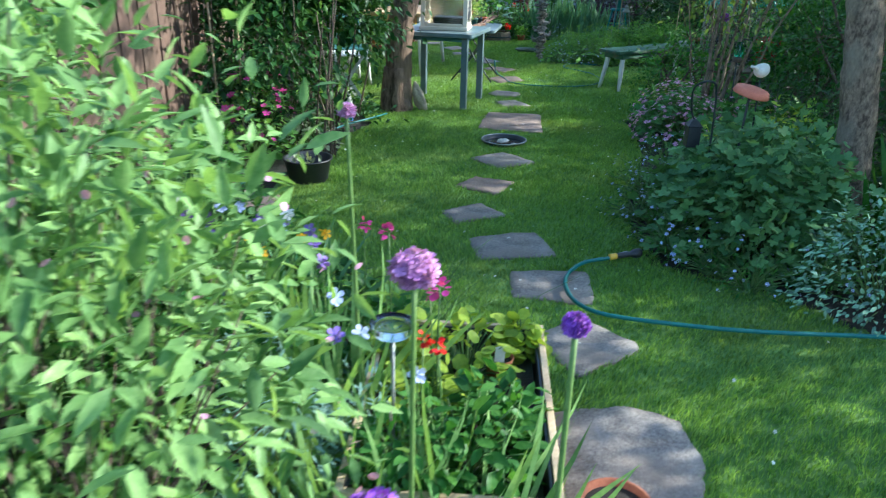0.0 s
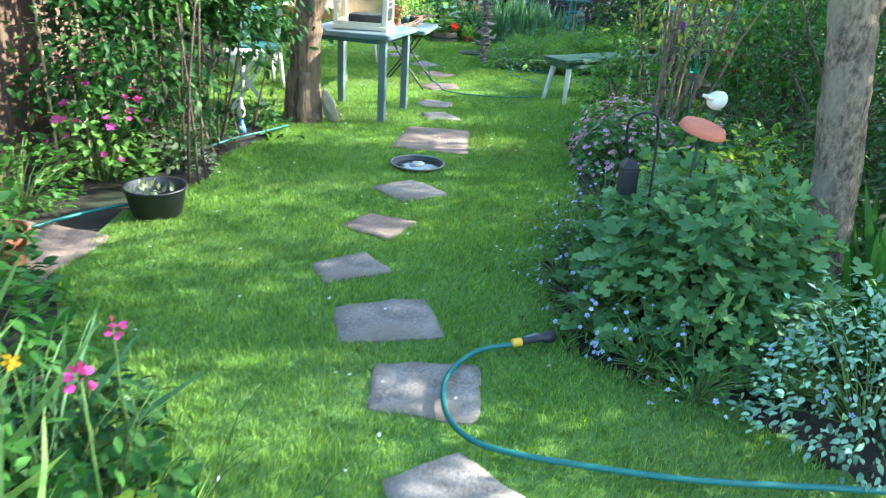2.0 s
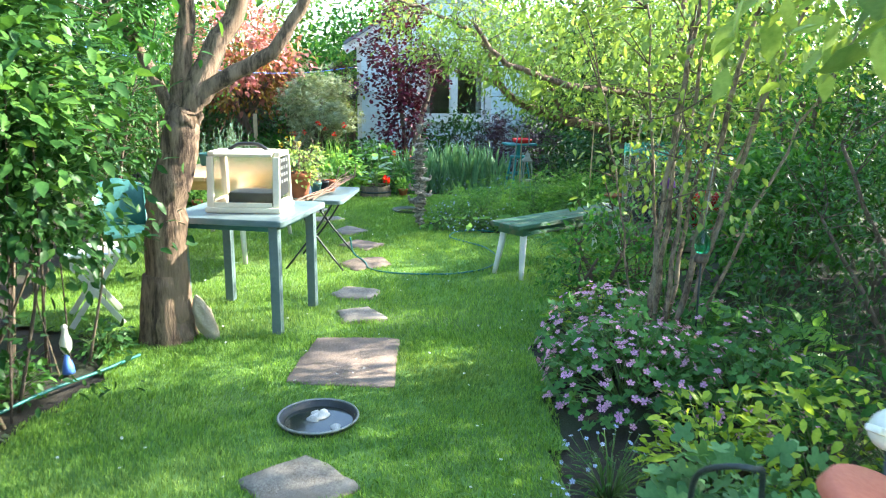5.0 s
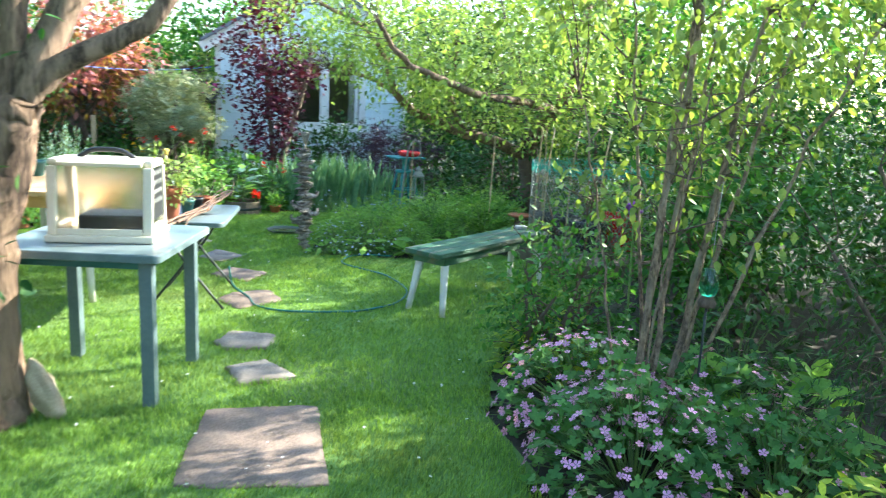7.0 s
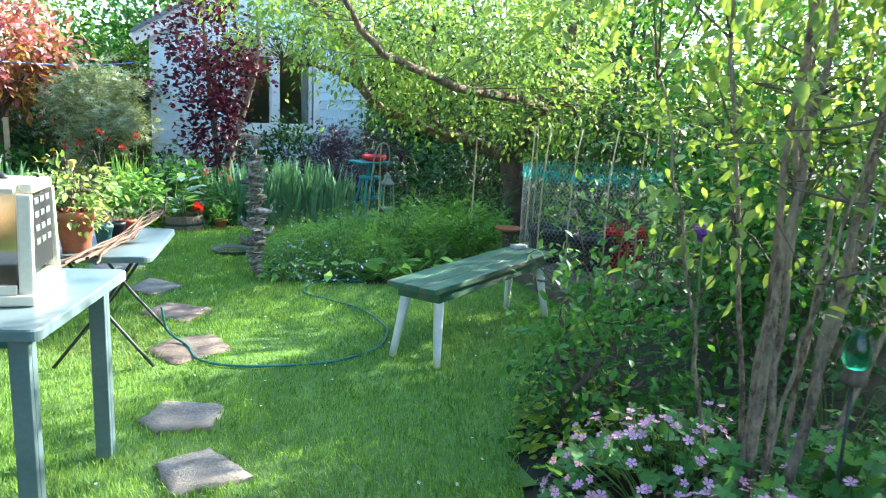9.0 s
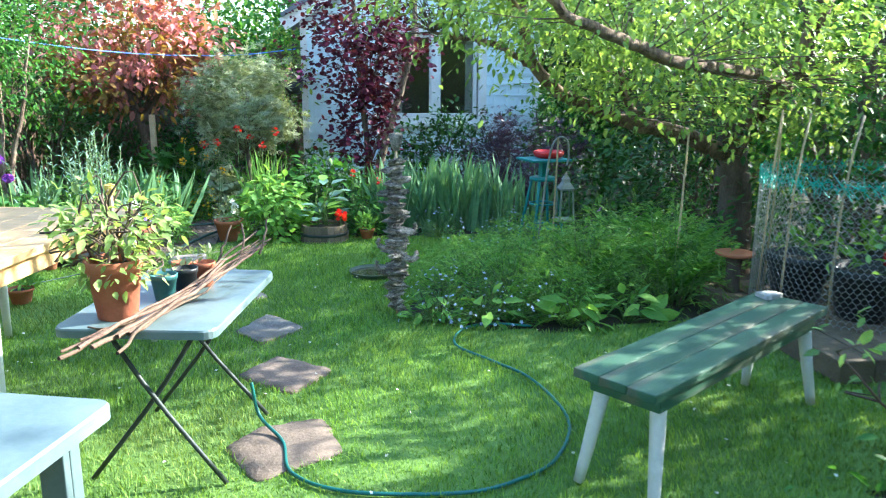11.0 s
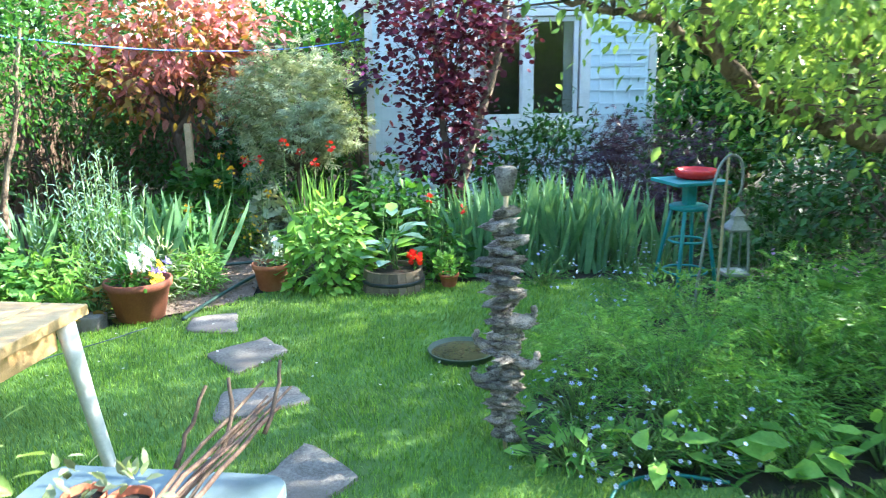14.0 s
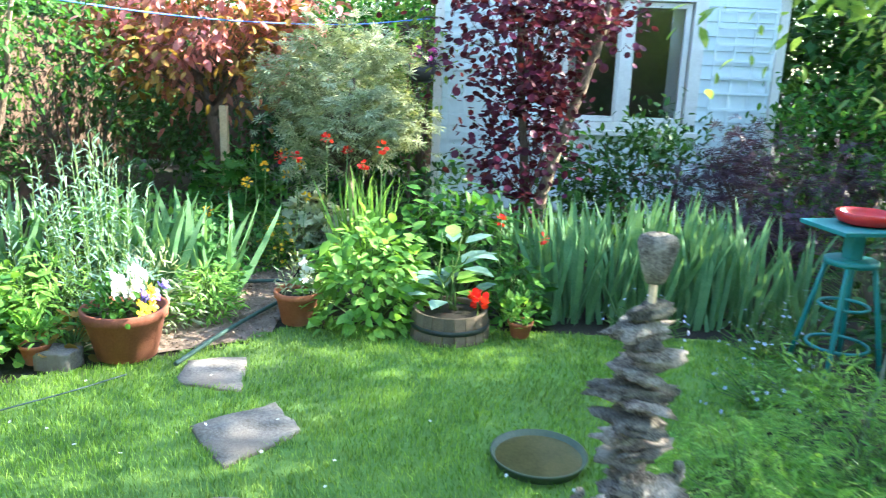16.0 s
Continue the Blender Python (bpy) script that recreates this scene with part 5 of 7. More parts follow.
part("cap", lathe([(0.012, 0.25), (0.02, 0.275), (0.02, 0.285), (0.0005, 0.29)], 12), M_BRASS, t, "yellow cap")
for x, y, r, m, lab in ((0.425, 9.27, 0.05, M_TEALD, "small dark green plastic pot"), (0.485, 9.36, 0.05, M_BLACK, "small black pot with a seedling"), (0.545, 9.45, 0.042, M_TERRA, "small reddish pot with a seedling"), (0.455, 9.47, 0.04, M_TERRA, "small terracotta pot with a seedling")):
    p = pot(x - 0.045, y + 0.225, 0.62, r, 0.1, m, lab, group="small pots on the folding table")
    q, a, _ = cloud(16, (0.035, 0.035, 0.03), (0, 0, 0.12), 6, 0.015)
    spread("seedling", q, a + np.array([0, 0, 0.3]), 0.035, "leaf", L_GREYG, p)
t = thing("stick_bundle", 0.385, 9.445, 0.64, 0, "bundle of pruned brown sticks lying across the table", "sticks")
for i in range(9):
    o = 0.10 * (i / 8 - 0.5) + rng.normal(0, 0.012)
    a = np.array([-0.10 + 2.2 * o, -0.45 + rng.normal(0, 0.07), -0.025 + 0.004 * i])
    e = np.array([-0.02 + o, -0.31, 0.0 + 0.005 * (i % 5)])
    mid = np.array([0.1 + 0.7 * o, 0.0, 0.008 + 0.008 * (i % 4)])
    b = np.array([0.31 + rng.normal(0, 0.04), 0.64 + rng.normal(0, 0.1), 0.05 + abs(rng.normal(0, 0.03))])
    q = (mid + b) / 2 + rng.normal(0, 0.01, 3)
    r = rng.uniform(0.005, 0.0095)
    tube("stick", [a, e, mid, q, b], r, r * 0.6, M_STICK, t, "", 16, 7, 0.08, 0.003, 300 + i)
for i, (x, y) in enumerate(((0.22, 0.46), (0.3, 0.56), (0.14, 0.42))):
    tube("stick", [(x, y, 0.03), (x + 0.02, y + 0.05, 0.09), (x + 0.01 + 0.02 * i, y + 0.1, 0.17)], 0.006, 0.004, M_STICK, t, "", 8, 6, 0.08, 0.002, 330 + i)

# pine-topped table with white splayed legs
t = thing("wooden_table", -0.53, 10.25, 0, -11, "pine-topped garden table with white splayed legs", "table")
for i in range(5):
    block("board", 0.156, 1.3, 0.035, pose(-0.32 + 0.16 * i, 0, 0.735), M_PINE, t, 0.004)
for s in (-1, 1):
    block("apron", 0.03, 1.1, 0.09, pose(s * 0.33, 0, 0.672), M_PINE, t)
    block("apron", 0.62, 0.03, 0.09, pose(0, s * 0.54, 0.672), M_PINE, t)
    for e in (-1, 1):
        tube("leg", [(s * 0.36, e * 0.575, 0.715), (s * 0.385, e * 0.625, 0.36), (s * 0.42, e * 0.68, 0.0)], 0.032, 0.02, M_WHITE, t, "white tapered leg", 6, 10)
p = pot(-0.75, 10.55, 0.7525, 0.07, 0.12, M_TEALD, "grey-green pot standing on the pine table")

# green bench
t = thing("bench", 2.52, 9.31, 0, 35, "worn green painted plank bench with white tapered legs", "bench")
for i in range(3):
    block("plank", 1.45, 0.108, 0.035, pose(0.004 * (i - 1), -0.112 + 0.112 * i, 0.437, 0.6 * (i - 1), 0, 0), M_BENCH, t, 0.006)
for s in (-1, 1):
    block("rail", 1.3, 0.022, 0.06, pose(0, s * 0.13, 0.388), M_BENCH, t)
    block("cross_rail", 0.022, 0.28, 0.06, pose(s * 0.64, 0, 0.388), M_BENCH, t)
    for e in (-1, 1):
        tube("leg", [(s * 0.6, e * 0.105, 0.42), (s * 0.635, e * 0.13, 0.2), (s * 0.67, e * 0.155, 0.0)], 0.031, 0.02, M_WHITE, t, "white tapered leg", 6, 10)
slab("stone", [(2.98, 9.72), (3.08, 9.74), (3.07, 9.80), (2.97, 9.79)], 0.475, 0.02, M_PEBBLE, "small flat pale stone lying on the bench", "stone", seed=77, wear=0.004)

# ---- ornaments, dishes and pots ----
t = thing("driftwood_pole", 1.4, 11.15, 0, 0, "garden sculpture of driftwood pieces threaded on a rod", "sculpture")
tube("rod", [(0, 0, -0.05), (0, 0, 0.6), (0.0, 0, 1.12)], 0.009, 0.009, M_CANE, t, "", 5, 8)
zz, i = 0.012, 0
while zz < 0.96:
    i += 1
    big = (0.062 if 0.15 < zz < 0.75 else 0.044) * (1.25 if i % 3 == 0 else 0.78 if i % 3 == 1 else 1.0)
    rx, ry, rz_ = big * rng.uniform(0.75, 1.3), big * rng.uniform(0.5, 0.8), rng.uniform(0.009, 0.019)
    bm = bmesh.new()
    bmesh.ops.create_icosphere(bm, subdivisions=3, radius=1.0)
    sd = Vector((i * 3.1, i * 1.7, 0))
    for v in bm.verts:
        k = 1 + 0.7 * noise.noise(v.co * 1.9 + sd) + 0.35 * noise.noise(v.co * 5.5 + sd)
        v.co = Vector((v.co.x * rx * k, v.co.y * ry * k, max(-1, min(1, v.co.z * 1.35)) * rz_ * (1 + 0.7 * noise.noise(v.co * 3.5 + sd))))
    ob = part("driftwood_piece", bm, M_DRIFT, t, "", True)
    off = rng.normal(0, 0.018, 2)
    ob.matrix_basis = pose(off[0], off[1], zz + rz_, rng.normal(0, 6), rng.normal(0, 6), rng.choice([0, 180]) + rng.normal(0, 35))
    zz += rz_ * 1.5
for a, h0 in ((150, 0.42), (185, 0.3), (20, 0.52), (-20, 0.36)):
    c, s_ = math.cos(radians(a)), math.sin(radians(a))
    tube("driftwood_piece", [(0, 0, h0 + 0.03), (0.07 * c, 0.07 * s_, h0), (0.125 * c, 0.125 * s_, h0 + 0.012), (0.12 * c, 0.12 * s_, h0 + 0.05)], 0.026, 0.013, M_DRIFT, t, "", 12, 8, 0.12, 0.003, 400 + a)
part("top_piece", lathe([(0.018, 1.02), (0.03, 1.05), (0.042, 1.11), (0.036, 1.125), (0.0005, 1.12)], 10, 0.15), M_DRIFT, t, "weathered grey wooden cone", True)

t = thing("bird_bath", 1.315, 12.19, -0.025, 0, "shallow green-rimmed dish of brown water on the lawn", "bird bath")
part("dish", lathe([(0.12, 0.0), (0.165, 0.012), (0.183, 0.045), (0.187, 0.052), (0.180, 0.054), (0.16, 0.024), (0.0005, 0.018)], 40), mat("algae_dish", (0.03, 0.06, 0.035), (0.085, 0.11, 0.06), 0.5, 10, 0.2), t, "", True)
part("water", lathe([(0.166, 0.034), (0.0005, 0.034)], 36, 0, False), mat("brown_water", (0.055, 0.055, 0.02), (0.12, 0.105, 0.04), 0.08, 8, 0.03), t, "", True)
t = thing("pond_dish", 0.57, 6.32, -0.03, 0, "black rimmed shallow dish with water and pale pebbles", "water dish")
part("dish", lathe([(0.15, -0.01), (0.18, 0.03), (0.19, 0.045), (0.194, 0.052), (0.186, 0.054), (0.168, 0.03), (0.15, 0.008), (0.0005, 0.006)], 40), M_BLACK, t, "", True)
ang = np.linspace(0, 2 * np.pi, 41)
tube("rim", np.stack([0.19 * np.cos(ang), 0.19 * np.sin(ang), np.full(41, 0.052)], 1), 0.006, 0.006, M_GREY, t, "pale grey rim", 60, 6)
part("water", lathe([(0.163, 0.026), (0.0005, 0.026)], 36, 0, False), mat("dark_water", (0.015, 0.02, 0.018), (0.03, 0.035, 0.03), 0.04, 8, 0.03), t, "", True)
for i in range(6):
    bm = bmesh.new()
    bmesh.ops.create_icosphere(bm, subdivisions=2, radius=1.0)
    for v in bm.verts:
        v.co *= 1 + 0.25 * noise.noise(v.co * 1.3 + Vector((i, 0, 0)))
    ob = part("pebble", bm, M_PEBBLE, t, "", True)
    s = rng.uniform(0.02, 0.034)
    a, r = rng.uniform(0, 6.28), rng.uniform(0.02, 0.12)
    ob.matrix_basis = pose(r * math.cos(a), r * math.sin(a), 0.022, 0, 0, rng.uniform(0, 360)) @ Matrix.Diagonal((s * 1.4, s, s * 0.6, 1))

# bird table on a teal stool, red bowl, lantern on a crook
t = thing("bird_table", 2.92, 13.25, 0, 12, "teal painted stool with a square board as bird table", "bird table")
for s in (-1, 1):
    for e in (-1, 1):
        tube("leg", [(s * 0.075, e * 0.075, 0.56), (s * 0.115, e * 0.115, 0.28), (s * 0.15, e * 0.15, 0.0)], 0.014, 0.014, M_STOOL, t, "", 5, 8)
part("seat", lathe([(0.11, 0.55), (0.125, 0.555), (0.125, 0.58), (0.11, 0.585)], 26), M_STOOL, t, "", True)
part("column", box(bmesh.new(), 0.07, 0.07, 0.15, pose(0, 0, 0.655), 0.008), M_STOOL, t)
part("board", box(bmesh.new(), 0.39, 0.34, 0.022, pose(0, 0, 0.741), 0.005), M_STOOL, t)
for zz, r in ((0.13, 0.145), (0.34, 0.115)):
    a = np.linspace(0, 2 * np.pi, 25)
    tube("ring", np.stack([r * np.cos(a), r * np.sin(a), np.full(25, zz)], 1), 0.009, 0.009, M_STOOL, t, "", 40, 8)
t = thing("bowl", 2.97, 13.28, 0.752, 0, "glossy red glazed bowl on the bird table", "bowl")
part("body", lathe([(0.09, 0), (0.125, 0.012), (0.14, 0.04), (0.138, 0.062), (0.128, 0.064), (0.125, 0.045), (0.09, 0.02), (0.0005, 0.018)], 36), M_RED, t, "", True)
t = thing("crook_lantern", 2.78, 12.38, 0.15, 0, "grey metal lantern hanging from an iron crook", "lantern")
tube("crook", [(-0.15, 0.02, -0.2), (-0.1, 0, 0.4), (-0.06, 0, 0.74), (0.0, 0, 0.85), (0.07, 0, 0.83), (0.09, 0, 0.72), (0.075, 0, 0.63)], 0.008, 0.008, M_GREY, t, "", 34, 8)
part("hood", lathe([(0.075, 0.44), (0.082, 0.452), (0.04, 0.5), (0.035, 0.52), (0.045, 0.525), (0.02, 0.55), (0.006, 0.57)], 4), M_GREY, t).matrix_basis = pose(0.075, 0, 0, 0, 0, 45)
for s in (-1, 1):
    for e in (-1, 1):
        block("post", 0.012, 0.012, 0.24, pose(0.075 + s * 0.052, e * 0.052, 0.325, e * 3, -s * 3, 0), M_GREY, t, 0.002)
part("base", box(bmesh.new(), 0.14, 0.14, 0.02, pose(0.075, 0, 0.2), 0.004), M_GREY, t)
for s in (-1, 1):
    for ax in (0, 1):
        pn = part("pane", box(bmesh.new(), 0.09 if ax else 0.003, 0.003 if ax else 0.09, 0.22, pose(0.075 + (0 if ax else s * 0.05), s * 0.05 if ax else 0, 0.325), 0), M_GLASS, t)
        pn.visible_shadow = False

# dish on a rod, ceramic bird, small lantern in the right border
t = thing("feeding_dish", 1.70, 4.06, 0, 0, "orange terracotta saucer tilted on a thin green rod", "bird feeder")
tube("rod", [(0.02, 0, -0.05), (-0.02, 0, 0.4), (-0.005, 0, 0.87)], 0.006, 0.006, M_IRON, t, "", 6, 8)
d = part("saucer", lathe([(0.077, 0.0), (0.088, 0.004), (0.098, 0.031), (0.094, 0.035), (0.085, 0.015), (0.0005, 0.011)], 36), M_ORANGE, t, "", True)
d.matrix_basis = pose(0, 0, 0.86, 8, 11, 0) @ pose(0, 0, 0.03, 180, 0, 0)
t = thing("ceramic_bird", 1.76, 4.12, 0, 30, "round cream ceramic bird on a stick", "ornament")
tube("stick", [(0, 0, -0.05), (0.01, 0, 0.5), (0, 0, 0.95)], 0.005, 0.005, M_IRON, t, "", 5, 6)
bm = bmesh.new()
bmesh.ops.create_uvsphere(bm, u_segments=20, v_segments=14, radius=0.038)
for v in bm.verts:
    v.co.x *= 1.2
    v.co.z += 0.025 * max(0, v.co.x / 0.06) ** 2
part("body", bm, M_CERAMIC, t, "", True).location = (0, 0, 0.975)
part("tail", box(bmesh.new(), 0.05, 0.03, 0.014, pose(-0.055, 0, 0.99, 0, 25, 0), 0.005), M_CERAMIC, t)
t = thing("small_lantern", 1.5, 4.3, 0, 0, "small black lantern hanging from a thin crook", "lantern")
tube("crook", [(0.1, -0.1, -0.05), (0.08, -0.1, 0.4), (0.06, -0.12, 0.82), (0.0, -0.18, 0.91), (-0.06, -0.1, 0.86), (-0.03, -0.02, 0.72), (0, 0, 0.66)], 0.006, 0.006, M_IRON, t, "", 34, 8)
part("body", box(bmesh.new(), 0.075, 0.075, 0.115, pose(0, 0, 0.565), 0.006), M_BLACK, t)
part("hood", lathe([(0.056, 0.622), (0.058, 0.63), (0.025, 0.66), (0.006, 0.67)], 4), M_BLACK, t).matrix_basis = pose(0, 0, 0, 0, 0, 45)
t = thing("glass_jar", 2.58, 6.68, 0, 0, "green glass jar hung among the shrub's stems", "jar")
part("glass", lathe([(0.03, 0.71), (0.04, 0.73), (0.04, 0.78), (0.026, 0.81), (0.024, 0.83)], 20), M_JAR, t, "", True)
part("foot", lathe([(0.036, 0.66), (0.04, 0.68), (0.025, 0.705)], 20), M_BARKD, t, "", True)
tube("wire", [(0, 0, 0.84), (0.02, 0.02, 1.0), (0.05, 0.05, 1.2)], 0.002, 0.002, M_GREY, t, "", 5, 6)
tube("prop", [(0, 0, -0.02), (0, 0, 0.66)], 0.006, 0.006, M_IRON, t, "", 4, 6)

t = thing("heron_ornament", -0.84, 7.05, 0, 0, "small white bird ornament on a blue base", "ornament")
part("body", lathe([(0.012, 0.1), (0.03, 0.13), (0.034, 0.17), (0.018, 0.22), (0.014, 0.245), (0.018, 0.26), (0.0005, 0.275)], 14), M_CERAMIC, t, "", True)
part("base", lathe([(0.035, -0.01), (0.03, 0.03), (0.012, 0.1)], 12), M_LINE, t, "blue glazed base", True)
t = thing("wood_ornament", -0.2, 7.57, 0, 0, "pale weathered piece of wood leaning at the tree", "ornament")
bm = bmesh.new()
bmesh.ops.create_icosphere(bm, subdivisions=3, radius=1.0)
for v in bm.verts:
    k = 1 + 0.5 * noise.noise(v.co * 1.7) + 0.2 * noise.noise(v.co * 4)
    w = 1.35 - 0.75 * (v.co.z * 0.5 + 0.5)
    v.co = Vector((v.co.x * 0.062 * k * w - 0.05 * v.co.z, v.co.y * 0.05 * k * w, v.co.z * 0.15 + 0.13))
part("body", bm, mat("pale_wood", (0.34, 0.26, 0.17), (0.60, 0.50, 0.36), 0.85, 16, 0.8), t, "", True)


def one_flower(at, size, m, parent, face):
    tv, tf = template("flower")
    ob = raw("flower", tv * size, tf, m, parent)
    turn = Vector(np.array(face) + rng.normal(0, 0.3, 3)).to_track_quat("Z", "Y").to_matrix().to_4x4()
    ob.matrix_basis = Matrix.Translation(Vector(at)) @ turn @ pose(0, 0, 0, 0, 0, rng.uniform(0, 360))


# pots at the far bed
p = pot(-0.63, 13.0, 0, 0.2, 0.25, M_TERRAD, "large terracotta pot with white, yellow and violet pansies")
for n_, m_, c_, s_ in ((40, F_WHITE, (-0.02, -0.02, 0.38), 0.055), (7, F_YEL, (-0.1, -0.1, 0.3), 0.06), (12, F_VIOLET, (0.05, -0.12, 0.29), 0.055)):
    q, a, _ = cloud(n_, (0.09, 0.07, 0.06), c_, 8, 0.02)
    for c_q in q:
        one_flower(c_q, s_, m_, p, [0, -1.2, 0.7])
q, a, _ = cloud(220, (0.15, 0.15, 0.06), (0, 0, 0.27), 20, 0.03)
spread("foliage", q, a + np.array([0, 0, 0.3]), 0.05, "leaf", L_MID, p)
q, a, _ = cloud(500, (0.14, 0.12, 0.12), (0.22, 0.05, 0.28), 20, 0.035)
spread("feathery_foliage", q, a + np.array([0, 0, 0.6]), 0.05, "lance", L_SILVER, p)
p = pot(0.09, 13.57, 0, 0.132, 0.19, M_TERRA, "round terracotta pot with white pansies")
q, a, _ = cloud(260, (0.13, 0.13, 0.08), (0, 0, 0.24), 16, 0.03)
spread("foliage", q, a + np.array([0, 0, 0.4]), 0.045, "lance", L_GREYG, p)
q, a, _ = cloud(9, (0.07, 0.05, 0.04), (-0.03, -0.05, 0.3), 5, 0.02)
for c_q in q:
    one_flower(c_q, 0.05, F_WHITE, p, [0, -1.0, 0.8])
for x, y, r, hh, lab in ((-1.0, 12.85, 0.07, 0.1, "small terracotta pot with a heuchera"), (-1.13, 12.62, 0.06, 0.09, "small terracotta pot with bright green foliage"), (-1.28, 12.5, 0.075, 0.1, "small terracotta pot with grassy foliage"), (1.33, 13.5, 0.07, 0.09, "small terracotta pot at the bed's edge"), (-1.0, 11.7, 0.08, 0.1, "terracotta pot beside the pine table")):
    p = pot(x, y, 0, r, hh, M_TERRA, lab, group="small pots at the bed")
    q, a, _ = cloud(120, (0.08, 0.08, 0.07), (0, 0, hh + 0.06), 10, 0.02)
    spread("foliage", q, a + np.array([0, 0, 0.6]), 0.05, "leaf" if r != 0.075 else "lance", L_FERN, p)
mound("heuchera", -0.9, 12.98, 0.13, 0.2, 70, 0.07, "round", L_BRONZE, "heuchera with round green and bronze leaves")
slab("rock", [(-0.98, 12.8), (-0.82, 12.78), (-0.8, 12.9), (-0.95, 12.94)], 0.07, 0.09, M_STONE, "grey rock at the bed's edge", "rock", seed=5)

# half barrel with broad-leaved plant
t = thing("half_barrel", 0.94, 13.53, -0.03, 0, "half barrel planter of weathered staves with iron band", "planter")
bm0 = None
for i in range(22):
    a = 2 * math.pi * i / 22
    ob = block("stave", 0.058, 0.02, 0.17, pose(0.205 * math.sin(a), -0.205 * math.cos(a), 0.085, -8, 0, math.degrees(a)), M_TWIG, t, 0.003) if bm0 is None else new("stave", bm0)
    if bm0 is not None:
        ob.parent = t
        ob.matrix_basis = pose(0.205 * math.sin(a), -0.205 * math.cos(a), 0.085, -8, 0, math.degrees(a))
    bm0 = ob.data
part("band", lathe([(0.218, 0.075), (0.221, 0.076), (0.224, 0.1), (0.221, 0.101)], 44), M_IRON, t, "", True)
part("compost", lathe([(0.2, 0.135), (0.0005, 0.14)], 24, 0, False), M_SOIL, t, "", True)
t = thing("mullein", 0.94, 13.53, 0.14, 0, "plant with large felted grey-green leaves", "plant")
tv, tf = template("leaf")
for i in range(26):
    a, e, L = rng.uniform(0, 6.28), rng.uniform(0.1, 0.8), rng.uniform(0.11, 0.2)
    hgt = rng.uniform(0.04, 0.4)
    ob = raw("leaf", (tv * np.array([1.25, 1, 1]) * L), tf, L_SILVER if i % 3 else L_FERN, t)
    r0 = 0.03 + 0.05 * (i % 3)
    ob.matrix_basis = pose(r0 * math.cos(a), r0 * math.sin(a), hgt, 0, 0, math.degrees(a) - 90) @ pose(0, 0, 0, math.degrees(e) * 0.6, 0, 0)
stems_to(t, (0, 0, -0.02), [(0.05, 0.02, 0.4), (-0.06, 0.0, 0.42), (0.0, -0.05, 0.3), (0.09, -0.02, 0.3)], 0.008, M_STEM, 71)
t = thing("red_flower", 1.09, 13.40, 0, 0, "bright red double flower on a short stem", "flower")
tube("stem", [(0, 0.05, -0.02), (0, 0.02, 0.12), (0, 0, 0.22)], 0.004, 0.003, M_STEM, t, "", 6, 6)
q, a, _ = cloud(26, (0.03, 0.02, 0.03), (0, 0, 0.235), 8, 0.008)
spread("petals", q, a, 0.045, "round", F_RED, t)

# ---- mesh cage with pots, below the apple tree ----
t = thing("wire_cage", 4.12, 10.62, 0.12, 0, "cylinder of galvanised chicken wire with a turquoise net top", "cage")
R, H, cols, rows = 0.58, 0.82, 96, 30
paths = []
for i in range(cols):
    for j in range(rows):
        def hexp(c, r_):
            a = 2 * math.pi * c / cols
            return (R * math.cos(a), R * math.sin(a), H * r_ / rows)
        off = 0.5 * (j % 2)
        p0, p1 = hexp(i + off, j), hexp(i + off, j + 0.4)
        paths.append(([p0, p1], 0.0014, 0.0014))
        paths.append(([p1, hexp(i + off + 0.5, j + 1)], 0.0014, 0.0014))
        paths.append(([p1, hexp(i + off - 0.5, j + 1)], 0.0014, 0.0014))
v, f = tubes(paths, 3)
raw("chicken_wire", v, f, M_WIRE, t)
paths = []
for i in range(150):
    a = 2 * math.pi * i / 150
    for k in range(3):
        b = a + rng.normal(0, 0.06)
        paths.append((smooth_path([(R * 1.005 * math.cos(a), R * 1.005 * math.sin(a), H - 0.03 * k + rng.normal(0, 0.012)), (R * 1.01 * math.cos(b + 0.05), R * 1.01 * math.sin(b + 0.05), H - 0.1 + 0.04 * k + rng.normal(0, 0.012))], 3), 0.0022, 0.0022))
v, f = tubes(paths, 3)
raw("net", v, f, M_NET, t, "turquoise plastic netting")
for i in range(7):
    a = 2.2 + 0.55 * i
    tube("cane", [(R * 0.93 * math.cos(a), R * 0.93 * math.sin(a), 0), (R * 0.9 * math.cos(a), R * 0.9 * math.sin(a), 0.7), (R * 0.88 * math.cos(a + 0.1), R * 0.88 * math.sin(a + 0.1), 1.15)], 0.007, 0.006, M_CANE, t, "", 5, 6)
for x, y, r, hh, m, lab in ((3.83, 10.75, 0.19, 0.3, M_BLACK, "large black plastic pot inside the cage"), (4.0, 10.38, 0.19, 0.3, M_BLACK, "large black plastic pot inside the cage"), (4.32, 10.35, 0.19, 0.36, M_RED, "red plastic pot inside the cage"), (4.35, 10.78, 0.19, 0.3, M_BLACK, "large black plastic pot inside the cage")):
    p = pot(x, y, 0.12, r, hh, m, lab, group="pots in the cage")
    q, a, _ = cloud(26, (0.12, 0.12, 0.08), (0, 0, hh + 0.06), 8, 0.04)
    spread("foliage", q, a + np.array([0, 0, 0.3]), 0.09, "leaf", L_FERN, p)
t = thing("timber_platform", 4.12, 10.5, 0, 0, "low platform of dark weathered timber under the cage", "platform")
for i in range(7):
    block("sleeper", 0.19, 1.5, 0.12, pose(-0.6 + 0.2 * i, 0, 0.057), M_TWIG, t, 0.008)
